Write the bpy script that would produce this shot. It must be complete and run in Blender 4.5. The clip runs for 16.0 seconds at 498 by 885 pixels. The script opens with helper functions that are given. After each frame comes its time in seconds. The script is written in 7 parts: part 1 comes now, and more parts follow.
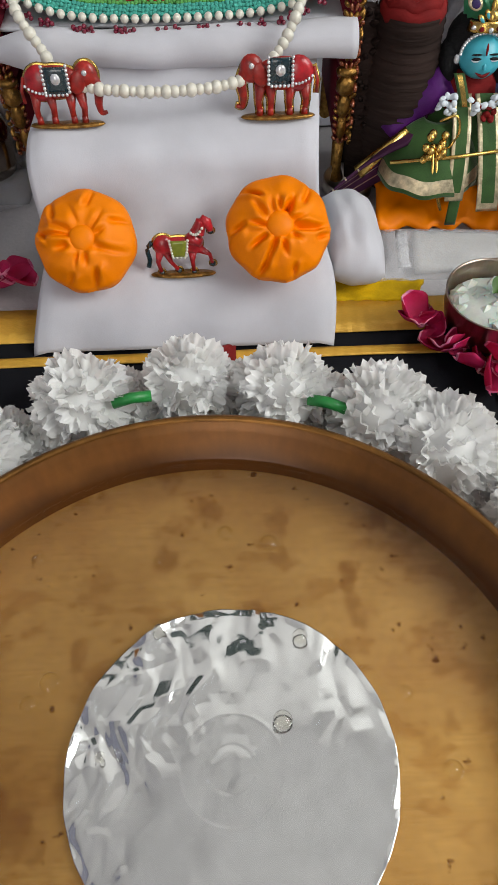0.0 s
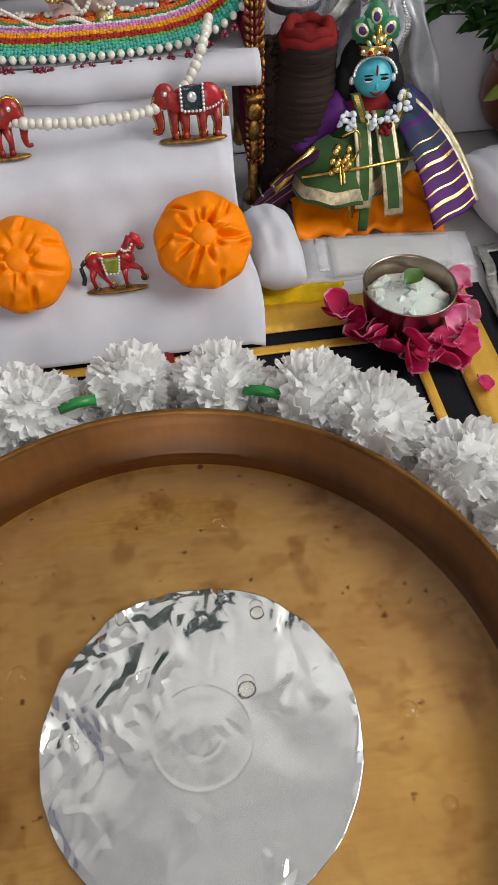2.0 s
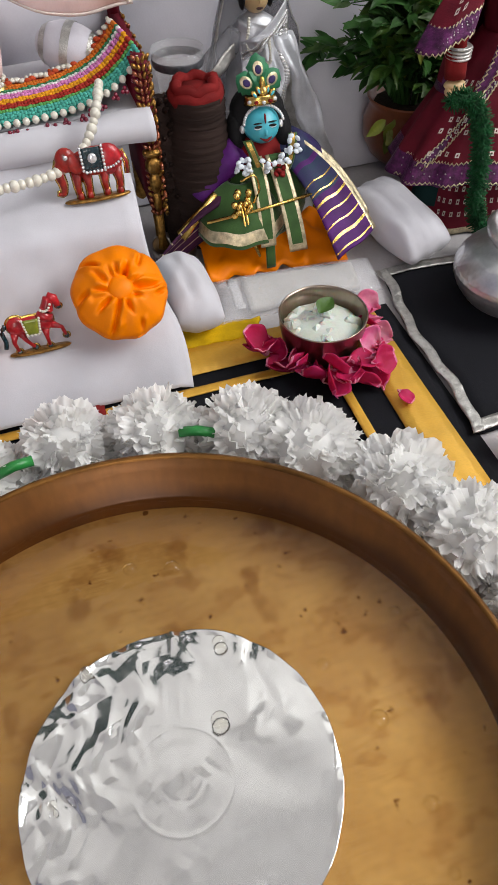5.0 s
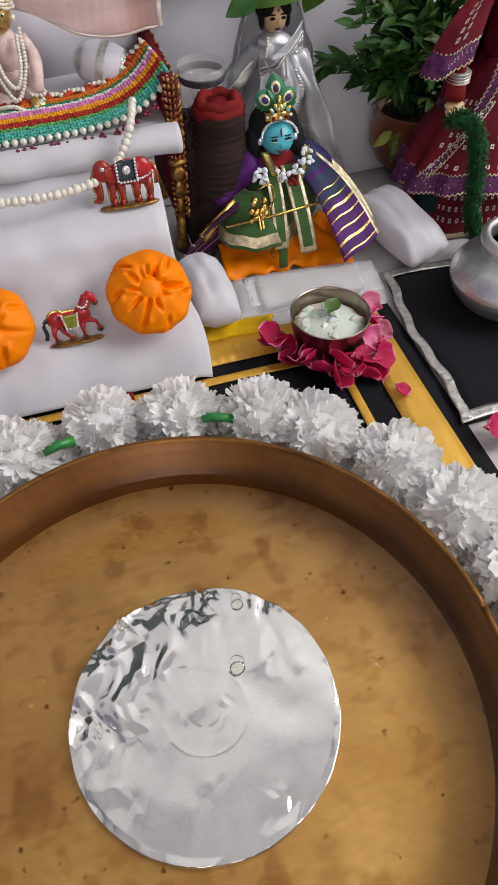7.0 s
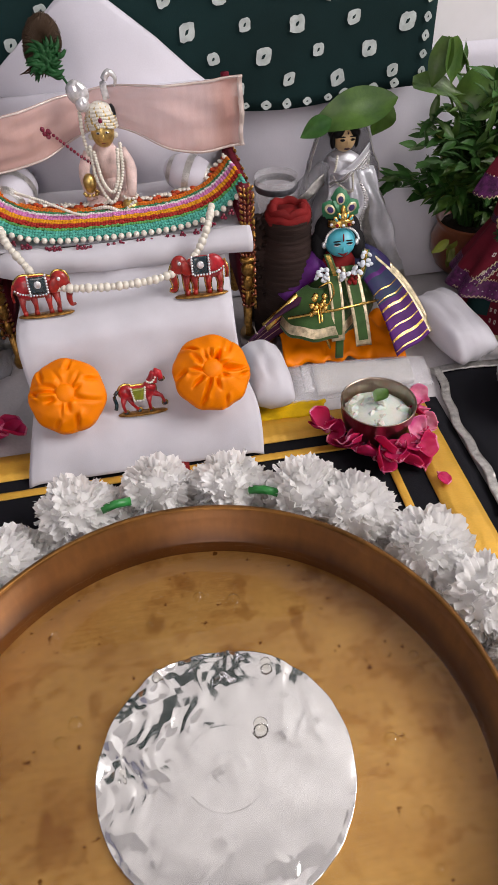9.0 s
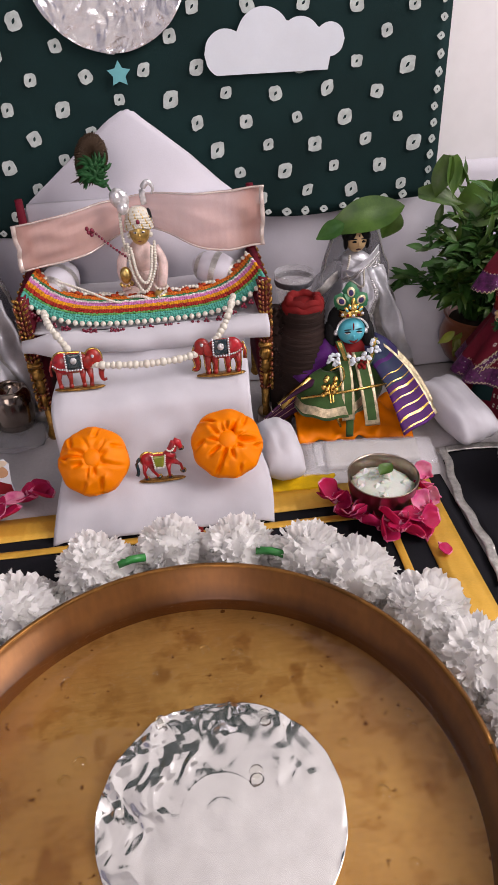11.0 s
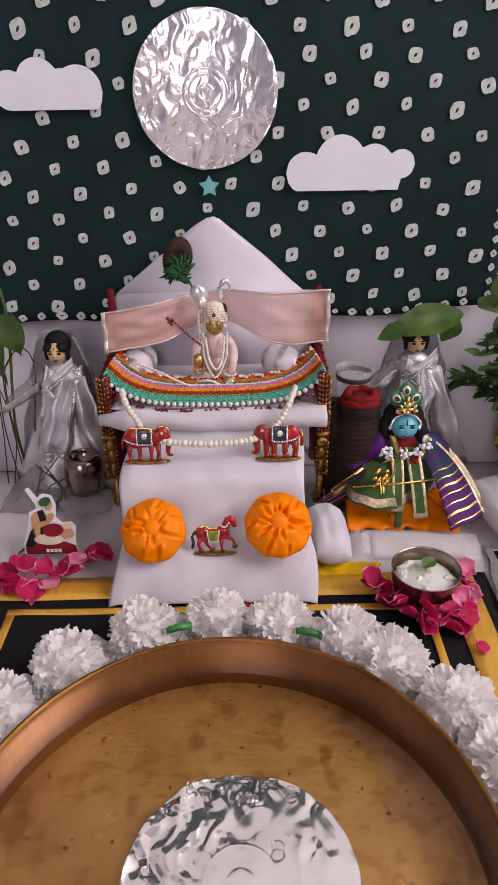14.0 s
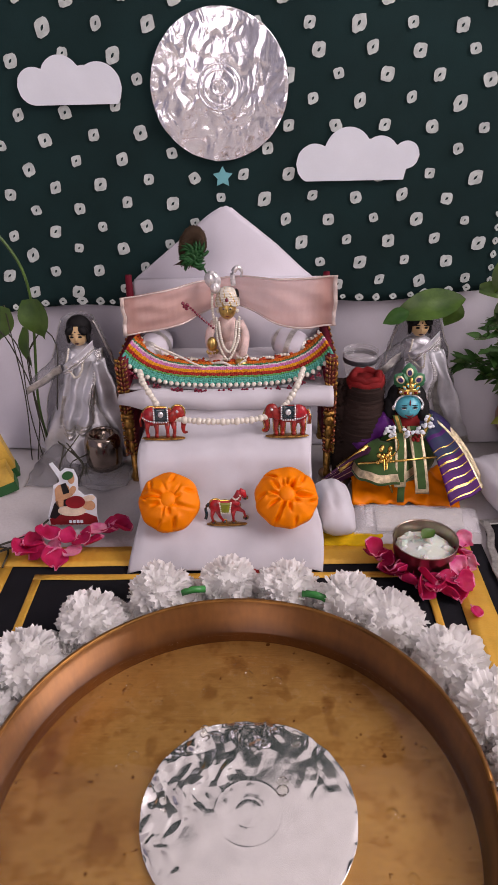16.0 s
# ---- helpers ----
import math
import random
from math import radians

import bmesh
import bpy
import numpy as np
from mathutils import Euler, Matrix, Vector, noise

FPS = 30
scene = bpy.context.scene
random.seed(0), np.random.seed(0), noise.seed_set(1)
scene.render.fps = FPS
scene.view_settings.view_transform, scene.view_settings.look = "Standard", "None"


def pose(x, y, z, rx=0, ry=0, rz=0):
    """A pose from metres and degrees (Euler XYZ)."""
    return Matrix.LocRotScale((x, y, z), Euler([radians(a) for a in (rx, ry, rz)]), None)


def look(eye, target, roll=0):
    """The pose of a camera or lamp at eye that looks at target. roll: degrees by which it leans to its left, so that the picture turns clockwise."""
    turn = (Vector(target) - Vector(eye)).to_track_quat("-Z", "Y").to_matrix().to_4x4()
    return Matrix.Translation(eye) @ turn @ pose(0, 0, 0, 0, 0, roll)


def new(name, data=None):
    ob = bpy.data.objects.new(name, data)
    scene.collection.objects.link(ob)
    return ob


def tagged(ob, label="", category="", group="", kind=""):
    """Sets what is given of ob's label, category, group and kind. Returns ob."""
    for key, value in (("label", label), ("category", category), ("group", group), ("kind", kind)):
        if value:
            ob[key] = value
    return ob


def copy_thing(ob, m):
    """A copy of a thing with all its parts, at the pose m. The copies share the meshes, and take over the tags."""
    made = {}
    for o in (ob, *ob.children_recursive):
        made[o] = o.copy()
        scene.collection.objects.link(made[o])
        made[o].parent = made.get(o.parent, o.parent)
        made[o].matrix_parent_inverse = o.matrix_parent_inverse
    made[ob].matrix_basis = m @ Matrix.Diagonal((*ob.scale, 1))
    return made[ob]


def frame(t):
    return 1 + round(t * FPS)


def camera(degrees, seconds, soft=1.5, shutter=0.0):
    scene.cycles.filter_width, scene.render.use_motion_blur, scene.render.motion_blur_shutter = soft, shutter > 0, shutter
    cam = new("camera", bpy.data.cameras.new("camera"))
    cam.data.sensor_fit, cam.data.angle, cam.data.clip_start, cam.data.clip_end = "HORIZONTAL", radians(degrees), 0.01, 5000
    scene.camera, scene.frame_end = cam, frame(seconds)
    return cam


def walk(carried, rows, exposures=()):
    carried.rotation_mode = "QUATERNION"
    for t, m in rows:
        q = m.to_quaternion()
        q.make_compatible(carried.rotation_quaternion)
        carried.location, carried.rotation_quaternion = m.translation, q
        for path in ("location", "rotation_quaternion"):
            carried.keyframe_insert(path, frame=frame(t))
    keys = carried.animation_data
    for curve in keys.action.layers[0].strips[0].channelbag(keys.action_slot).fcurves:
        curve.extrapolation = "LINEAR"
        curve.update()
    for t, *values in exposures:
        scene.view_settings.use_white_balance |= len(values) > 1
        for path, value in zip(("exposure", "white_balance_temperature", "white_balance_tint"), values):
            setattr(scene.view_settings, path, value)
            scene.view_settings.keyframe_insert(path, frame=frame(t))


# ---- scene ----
cam = camera(39.8, 16.0, soft=1.15)
PATH = [
    (0, (0.033, 0.032, 0.27), (0.044, 1.14, -1.395), -1.6),
    (0.5, (0.037, 0.017, 0.27), (0.026, 1.109, -1.405), -3.8),
    (1, (0.036, 0.006, 0.274), (0.06, 1.164, -1.357), -3.1),
    (1.5, (0.033, 0.001, 0.271), (0.123, 1.19, -1.335), -2.0),
    (2, (0.035, 0.002, 0.271), (0.192, 1.199, -1.324), -1.3),
    (2.5, (0.036, 0.0, 0.274), (0.245, 1.26, -1.266), -1.4),
    (3, (0.039, 0.005, 0.273), (0.332, 1.31, -1.214), -0.8),
    (3.5, (0.042, 0.007, 0.271), (0.395, 1.318, -1.198), -1.1),
    (4, (0.04, 0.009, 0.272), (0.424, 1.282, -1.222), -0.9),
    (4.2, (0.04, 0.007, 0.27), (0.405, 1.285, -1.225), -1.8),
    (6.3, (0.016, -0.019, 0.299), (0.372, 1.135, -1.295), -2.0),
    (6.5, (0.016, -0.022, 0.302), (0.365, 1.144, -1.285), -1.8),
    (7, (0.018, -0.028, 0.312), (0.363, 1.175, -1.247), -1.1),
    (7.5, (0.021, -0.036, 0.319), (0.315, 1.225, -1.205), -2.1),
    (8, (0.021, -0.042, 0.324), (0.289, 1.294, -1.14), -1.9),
    (8.5, (0.021, -0.041, 0.324), (0.279, 1.332, -1.108), -1.7),
    (9, (0.022, -0.052, 0.328), (0.237, 1.369, -1.063), -2.3),
    (11.3, (0.031, -0.091, 0.337), (0.178, 1.536, -0.818), -2.4),
    (11.5, (0.033, -0.092, 0.34), (0.168, 1.543, -0.804), -2.3),
    (12, (0.036, -0.097, 0.344), (0.172, 1.556, -0.774), -2.0),
    (12.5, (0.037, -0.105, 0.351), (0.154, 1.571, -0.734), -1.7),
    (13, (0.039, -0.104, 0.352), (0.137, 1.605, -0.682), -1.6),
    (13.5, (0.037, -0.107, 0.354), (0.078, 1.621, -0.651), -1.7),
    (14, (0.032, -0.113, 0.357), (0.032, 1.625, -0.633), -1.0),
    (14.5, (0.032, -0.116, 0.36), (0.004, 1.614, -0.644), -1.2),
    (15, (0.031, -0.117, 0.361), (0.005, 1.603, -0.659), -1.0),
    (15.5, (0.031, -0.126, 0.365), (-0.018, 1.588, -0.664), -1.3),
    (16, (0.034, -0.145, 0.367), (-0.004, 1.574, -0.656), -1.4),
]
walk(cam, [(t, look(eye, target, roll)) for t, eye, target, roll in PATH],
     exposures=[(0, -0.17, 7600, 10), (1.5, -0.21, 7600, 11), (4, 0.04, 7650, 13), (7, -0.13, 7700, 16), (9, -0.04, 7900, 21), (12, -0.03, 8000, 29), (14.5, -0.22, 8100, 34), (16, -0.22, 8100, 34)])

# ---- world and light ----
world = bpy.data.worlds.new("world")
scene.world = world
world.use_nodes = True
wn = world.node_tree.nodes
sky = wn.new("ShaderNodeTexSky")
sky.sky_type = "NISHITA"
sky.sun_disc = False
sky.sun_elevation = radians(50)
sky.sun_rotation = radians(100)
world.node_tree.links.new(sky.outputs[0], wn["Background"].inputs[0])
wn["Background"].inputs[1].default_value = 0.10


def area_lamp(name, m, power, sx, sy, colour):
    data = bpy.data.lights.new(name, "AREA")
    data.shape, data.size, data.size_y, data.energy, data.color = "RECTANGLE", sx, sy, power, colour
    ob = new(name, data)
    ob.matrix_basis = m
    return ob


# daylight in the east window's opening; an unseen fill lamp added behind the camera
area_lamp("window_daylight", look((1.58, -0.30, 1.45), (0.0, 0.2, 0.1)), 47, 1.2, 1.2, (0.80, 0.90, 1.0))
area_lamp("rear_fill", look((-0.5, -2.34, 1.3), (0.0, 0.2, 0.2)), 22, 1.0, 1.8, (0.92, 0.95, 1.0))


# ---- materials ----
def material(name, colour, rough=0.6, metal=0.0, var=0.12, scale=60.0, bump=0.2, fine=600.0, dist=0.0006, colour2=None,
             stretch=(1, 1, 1), sheen=0.0, alpha=None, coat=0.0, sub=0.0, wave=None):
    """A principled surface with two scales of colour variation and a fine relief."""
    m = bpy.data.materials.new(name)
    m.use_nodes = True
    nt = m.node_tree
    n, l = nt.nodes, nt.links
    p = n["Principled BSDF"]
    tc = n.new("ShaderNodeTexCoord")
    mp = n.new("ShaderNodeMapping")
    mp.inputs["Scale"].default_value = stretch
    l.new(tc.outputs["Object"], mp.inputs[0])
    big, small = n.new("ShaderNodeTexNoise"), n.new("ShaderNodeTexNoise")
    for node, s, d in ((big, scale, 5.0), (small, fine, 3.0)):
        node.inputs["Scale"].default_value = s
        node.inputs["Detail"].default_value = d
        l.new(mp.outputs[0], node.inputs["Vector"])
    ramp = n.new("ShaderNodeValToRGB")
    c2 = colour2 or tuple(min(1, c * (1 + 2 * var)) for c in colour)
    c1 = tuple(c * (1 - 2 * var) for c in colour) if colour2 is None else colour
    ramp.color_ramp.elements[0].position, ramp.color_ramp.elements[1].position = 0.3, 0.7
    ramp.color_ramp.elements[0].color, ramp.color_ramp.elements[1].color = (*c1, 1), (*c2, 1)
    l.new(big.outputs["Fac"], ramp.inputs[0])
    mix = n.new("ShaderNodeMixRGB")
    mix.blend_type = "MULTIPLY"
    mix.inputs[0].default_value = min(1.0, var * 2)
    l.new(ramp.outputs[0], mix.inputs[1])
    l.new(small.outputs["Fac"], mix.inputs[2])
    l.new(mix.outputs[0], p.inputs["Base Color"])
    p.inputs["Roughness"].default_value, p.inputs["Metallic"].default_value = rough, metal
    if not metal and not coat and rough >= 0.5:
        p.inputs["Specular IOR Level"].default_value = 0.22
    if sheen:
        p.inputs["Sheen Weight"].default_value = sheen
    if coat:
        p.inputs["Coat Weight"].default_value = coat
    if sub:
        p.inputs["Subsurface Weight"].default_value = sub
        p.inputs["Subsurface Scale"].default_value = 0.004
    if alpha is not None:
        p.inputs["Alpha"].default_value = alpha
    height = small.outputs["Fac"]
    if wave:
        w = n.new("ShaderNodeTexWave")
        w.inputs["Scale"].default_value, w.inputs["Distortion"].default_value = wave, 2.0
        l.new(mp.outputs[0], w.inputs["Vector"])
        add = n.new("ShaderNodeMath")
        l.new(w.outputs["Fac"], add.inputs[0]), l.new(height, add.inputs[1])
        height = add.outputs[0]
    b = n.new("ShaderNodeBump")
    b.inputs["Strength"].default_value, b.inputs["Distance"].default_value = bump, dist
    l.new(height, b.inputs["Height"]), l.new(b.outputs[0], p.inputs["Normal"])
    return m


PLASTER = material("wall plaster", (0.80, 0.80, 0.81), 0.85, scale=3, fine=80, bump=0.15, var=0.04)
FLOORING = material("floor tile", (0.5, 0.46, 0.42), 0.4, scale=4, fine=60, bump=0.05)
WHITE_CLOTH = material("white cotton", (0.57, 0.565, 0.61), 0.85, scale=40, fine=1500, bump=0.25, var=0.03, dist=0.0003, sheen=0.2)
WHITE_SATIN = material("white satin", (0.63, 0.62, 0.685), 0.55, scale=18, fine=900, bump=0.2, var=0.04, dist=0.0004, sheen=0.2)
SHEET = material("white sheet", (0.56, 0.54, 0.555), 0.6, scale=14, fine=400, bump=0.35, var=0.08, dist=0.001)
BLACK_CLOTH = material("black cloth", (0.006, 0.0065, 0.010), 0.85, scale=30, fine=1800, bump=0.4, dist=0.0003)
GOLD_CLOTH = material("gold brocade", (0.84, 0.46, 0.07), 0.36, metal=0.35, scale=25, fine=1600, bump=0.5, dist=0.0004, var=0.09, wave=160, stretch=(0.3, 1, 1))
SILVER_LACE = material("silver lace", (0.60, 0.59, 0.56), 0.36, metal=0.8, scale=220, fine=1400, bump=0.6, dist=0.0006, var=0.14)
GREEN_CLOTH = material("bottle green cotton", (0.0042, 0.026, 0.0265), 0.85, scale=12, fine=1400, bump=0.4, dist=0.0003, var=0.12)
DOT_PRINT = material("undyed print", (0.55, 0.62, 0.60), 0.85, scale=150, fine=1400, bump=0.3, dist=0.0003, var=0.1)
PAPER = material("white paper", (0.72, 0.78, 0.84), 0.7, scale=30, fine=700, bump=0.1, var=0.02, dist=0.0002)
BLUE_PAPER = material("sky blue paper", (0.13, 0.46, 0.50), 0.6, scale=100, fine=700, bump=0.1, var=0.04, dist=0.0002)
def stained_brass():
    """Matt brass with brushed diagonal lines, brown stains and dark pits."""
    m = material("stained brass", (0.55, 0.28, 0.080), 0.44, metal=0.8, scale=22, fine=300, bump=0.12, dist=0.0003, colour2=(0.78, 0.455, 0.148), var=0.14)
    n, l = m.node_tree.nodes, m.node_tree.links
    p = n["Principled BSDF"]
    base = p.inputs["Base Color"].links[0].from_socket
    tc = n.new("ShaderNodeTexCoord")
    for scale, stretch, lo, hi, tint, amount, turn in ((1500, (0.05, 1, 1), 0.40, 0.66, (0.60, 0.48, 0.34), 0.22, 0), (46, (1, 0.7, 1), 0.58, 0.66, (0.50, 0.34, 0.20), 0.55, 0),
                                                      (150, (1, 1, 1), 0.67, 0.73, (0.25, 0.14, 0.07), 0.9, 0), (9, (1, 1, 1), 0.45, 0.75, (0.75, 0.66, 0.55), 0.8, 20),
                                                      (95, (0.6, 1, 1), 0.54, 0.64, (0.66, 0.52, 0.36), 0.5, 0)):
        mp, noi, rp, mx = n.new("ShaderNodeMapping"), n.new("ShaderNodeTexNoise"), n.new("ShaderNodeValToRGB"), n.new("ShaderNodeMixRGB")
        mp.inputs["Scale"].default_value, mp.inputs["Rotation"].default_value = stretch, (0, 0, radians(turn))
        noi.inputs["Scale"].default_value, noi.inputs["Detail"].default_value = scale, 3
        rp.color_ramp.elements[0].position, rp.color_ramp.elements[1].position = lo, hi
        rp.color_ramp.elements[0].color, rp.color_ramp.elements[1].color = (0, 0, 0, 1), (amount, amount, amount, 1)
        mx.blend_type = "MULTIPLY"
        mx.inputs[2].default_value = (*tint, 1)
        l.new(tc.outputs["Object"], mp.inputs[0]), l.new(mp.outputs[0], noi.inputs["Vector"]), l.new(noi.outputs["Fac"], rp.inputs[0])
        l.new(rp.outputs[0], mx.inputs[0]), l.new(base, mx.inputs[1])
        base = mx.outputs[0]
    l.new(base, p.inputs["Base Color"])
    return m


BRASS_OLD = stained_brass()
def dark_foot_brass():
    """Brown brass; a dark reflection is tinted into its lower half, with an uneven edge."""
    m = material("brown brass with darkened foot", (0.215, 0.080, 0.020), 0.38, metal=0.5, scale=30, fine=260, bump=0.15, dist=0.0003, colour2=(0.31, 0.125, 0.031), stretch=(1, 1, 0.3), var=0.18)
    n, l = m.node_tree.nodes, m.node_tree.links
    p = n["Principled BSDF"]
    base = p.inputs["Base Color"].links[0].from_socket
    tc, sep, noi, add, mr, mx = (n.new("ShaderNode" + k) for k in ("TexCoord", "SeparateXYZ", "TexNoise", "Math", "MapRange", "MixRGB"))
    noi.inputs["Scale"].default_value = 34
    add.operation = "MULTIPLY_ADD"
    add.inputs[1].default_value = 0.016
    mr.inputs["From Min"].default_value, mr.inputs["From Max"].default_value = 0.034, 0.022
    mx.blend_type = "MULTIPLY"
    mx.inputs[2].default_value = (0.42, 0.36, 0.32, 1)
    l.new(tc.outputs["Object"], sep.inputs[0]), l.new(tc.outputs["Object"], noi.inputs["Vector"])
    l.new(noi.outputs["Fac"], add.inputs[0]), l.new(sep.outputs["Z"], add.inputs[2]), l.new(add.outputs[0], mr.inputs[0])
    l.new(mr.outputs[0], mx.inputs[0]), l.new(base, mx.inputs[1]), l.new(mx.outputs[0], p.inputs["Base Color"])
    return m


COPPER_WALL = dark_foot_brass()
# brighter than the wall, to put the rim's thin highlight into its colour
RIM_BRASS = material("bright rim brass", (0.30, 0.13, 0.032), 0.36, metal=0.8, scale=40, fine=300, bump=0.1, var=0.2)
ORANGE_SATIN = material("orange satin", (0.95, 0.22, 0.002), 0.5, scale=60, fine=1500, bump=0.25, dist=0.0003, var=0.05)
GOLD = material("polished gold", (0.80, 0.50, 0.14), 0.25, metal=1.0, scale=200, fine=900, bump=0.3, var=0.15, dist=0.0003)
OLD_GOLD = material("antique gold", (0.47, 0.24, 0.06), 0.32, metal=0.9, scale=300, fine=900, bump=0.8, var=0.3)
STEEL = material("brushed steel", (0.48, 0.44, 0.41), 0.28, metal=1.0, scale=120, fine=900, bump=0.1, var=0.1, stretch=(1, 1, 0.1))
PEARL = material("ivory pearl", (0.72, 0.69, 0.60), 0.3, scale=250, fine=800, bump=0.05, var=0.06, coat=0.3)
GEM = material("clear crystal", (0.85, 0.86, 0.88), 0.08, metal=0.6, scale=500, fine=900, bump=0.2, var=0.1)
RED_ENAMEL = material("red enamel", (0.40, 0.018, 0.012), 0.34, scale=240, fine=700, bump=0.15, var=0.25, coat=0.15)
CRIMSON_ENAMEL = material("crimson enamel", (0.48, 0.012, 0.020), 0.3, scale=240, fine=700, bump=0.1, var=0.2, coat=0.2)
NAVY_ENAMEL = material("dark teal enamel", (0.008, 0.03, 0.04), 0.2, scale=240, fine=700, bump=0.1, coat=0.6)
OLIVE_ENAMEL = material("olive enamel", (0.22, 0.25, 0.02), 0.3, scale=240, fine=700, bump=0.1, coat=0.5)
PLASTIC_PETAL = material("white plastic petal", (1.0, 0.995, 0.975), 0.5, scale=80, fine=700, bump=0.05, var=0.02)
def lets_light(m, share):
    """Lets light pass through thin petals and leaves."""
    n, l = m.node_tree.nodes, m.node_tree.links
    p, tr, mx = n["Principled BSDF"], n.new("ShaderNodeBsdfTranslucent"), n.new("ShaderNodeMixShader")
    l.new(p.inputs["Base Color"].links[0].from_socket, tr.inputs[0])
    mx.inputs[0].default_value = share
    l.new(p.outputs[0], mx.inputs[1]), l.new(tr.outputs[0], mx.inputs[2])
    l.new(mx.outputs[0], n["Material Output"].inputs[0])
    return m


lets_light(PLASTIC_PETAL, 0.42)
GREEN_PLASTIC = material("green plastic tube", (0.01, 0.24, 0.05), 0.35, scale=80, fine=700, bump=0.1)
ROSE = material("rose petal", (0.42, 0.005, 0.055), 0.62, scale=90, fine=500, bump=0.2, colour2=(0.56, 0.02, 0.115), var=0.12, sub=0.2)
ROSE_PALE = material("pale rose petal", (0.66, 0.06, 0.22), 0.6, scale=90, fine=500, bump=0.2, colour2=(0.86, 0.38, 0.48), var=0.1, sub=0.2)
LEAF = material("leaf green", (0.025, 0.085, 0.012), 0.42, scale=60, fine=500, bump=0.3, colour2=(0.075, 0.17, 0.022), var=0.15)
LEAF_DARK = material("dark leaf", (0.015, 0.075, 0.014), 0.5, scale=70, fine=500, bump=0.3, colour2=(0.045, 0.15, 0.03), var=0.15)
LEAF_YELLOW = material("yellowing leaf", (0.22, 0.26, 0.04), 0.45, scale=60, fine=500, bump=0.3, var=0.15)
TERRACOTTA = material("glazed terracotta", (0.27, 0.075, 0.03), 0.3, scale=40, fine=400, bump=0.15, var=0.15, coat=0.2)
SOIL = material("potting soil", (0.03, 0.022, 0.015), 0.95, scale=200, fine=700, bump=1.0, dist=0.002)
JUTE = material("dark jute rope", (0.032, 0.018, 0.015), 0.9, scale=120, fine=900, bump=0.8, dist=0.001, wave=130, stretch=(0.05, 0.05, 1))
TRIM = material("pale gold trim", (0.72, 0.60, 0.40), 0.3, metal=0.7, scale=240, fine=900, bump=0.7, var=0.2)
RED_CLOTH = material("red cotton", (0.21, 0.010, 0.010), 0.8, scale=90, fine=1200, bump=0.4)
BLUE_SKIN = material("turquoise paint", (0.04, 0.42, 0.52), 0.35, scale=90, fine=500, bump=0.05, var=0.05)
BLACK_HAIR = material("black wool", (0.008, 0.008, 0.009), 0.7, scale=200, fine=900, bump=0.8)
GREEN_SILK = material("green silk", (0.035, 0.10, 0.022), 0.6, scale=80, fine=1500, bump=0.4, var=0.15, sheen=0.2)
PURPLE_SILK = material("purple silk", (0.095, 0.012, 0.15), 0.5, scale=80, fine=1500, bump=0.4, var=0.15)
TEAL_SILK = material("dark teal silk", (0.012, 0.055, 0.085), 0.5, scale=60, fine=1500, bump=0.4, colour2=(0.05, 0.02, 0.12))
PLUM_CLOTH = material("plum cloth", (0.05, 0.010, 0.04), 0.7, scale=60, fine=1500, bump=0.4)
SKIN_PAINT = material("painted skin", (0.68, 0.46, 0.24), 0.4, scale=90, fine=500, bump=0.05, var=0.05)
LIP = material("dark paint", (0.05, 0.008, 0.01), 0.4, scale=90)
SILVER_SILK = material("silver tissue", (0.70, 0.72, 0.77), 0.34, metal=0.45, scale=50, fine=1200, bump=0.5, var=0.14, dist=0.0005)
GREY_NET = material("grey net", (0.36, 0.36, 0.39), 0.5, scale=40, fine=900, bump=0.5, alpha=0.45)
IDOL_BRASS = material("idol brass", (0.80, 0.52, 0.18), 0.36, metal=1.0, scale=200, fine=700, bump=0.3, var=0.2)
PINK_NET = material("pink organza", (0.84, 0.52, 0.45), 0.5, scale=25, fine=1600, bump=0.3, var=0.06, alpha=0.46, sheen=0.1, wave=55, stretch=(1, 1, 0.25))
PINK_EDGE = material("folded organza hem", (0.88, 0.72, 0.66), 0.18, metal=0.25, scale=60, fine=1200, bump=0.4, var=0.1, coat=0.6, alpha=0.85)
MAROON = material("maroon print cotton", (0.15, 0.006, 0.018), 0.75, scale=60, fine=1300, bump=0.35, var=0.15)
PINK_LACE = material("purple sequin lace", (0.14, 0.020, 0.115), 0.3, metal=0.4, scale=260, fine=900, bump=1.0, var=0.3)
TINSEL = material("green tinsel", (0.006, 0.10, 0.03), 0.5, scale=200, fine=900, bump=1.0, var=0.25)
CURD = material("white lump sugar", (0.64, 0.68, 0.62), 0.3, scale=150, fine=600, bump=0.4, sub=0.4, var=0.03)
YELLOW_FELT = material("yellow felt", (0.70, 0.42, 0.01), 0.85, scale=80, fine=900, bump=0.5)
CARTON = material("printed yellow carton", (0.62, 0.38, 0.07), 0.45, scale=50, fine=500, bump=0.1)
TWIG = material("dry twig", (0.06, 0.06, 0.045), 0.8, scale=90, fine=700, bump=0.4)
FEATHER_BROWN = material("brown feather", (0.055, 0.032, 0.018), 0.6, scale=90, fine=900, bump=0.6)
FEATHER_EYE = material("dark green feather", (0.006, 0.075, 0.02), 0.5, scale=90, fine=900, bump=0.4)
FEATHER_GREEN = material("green feather", (0.02, 0.20, 0.09), 0.45, scale=90, fine=900, bump=0.4)
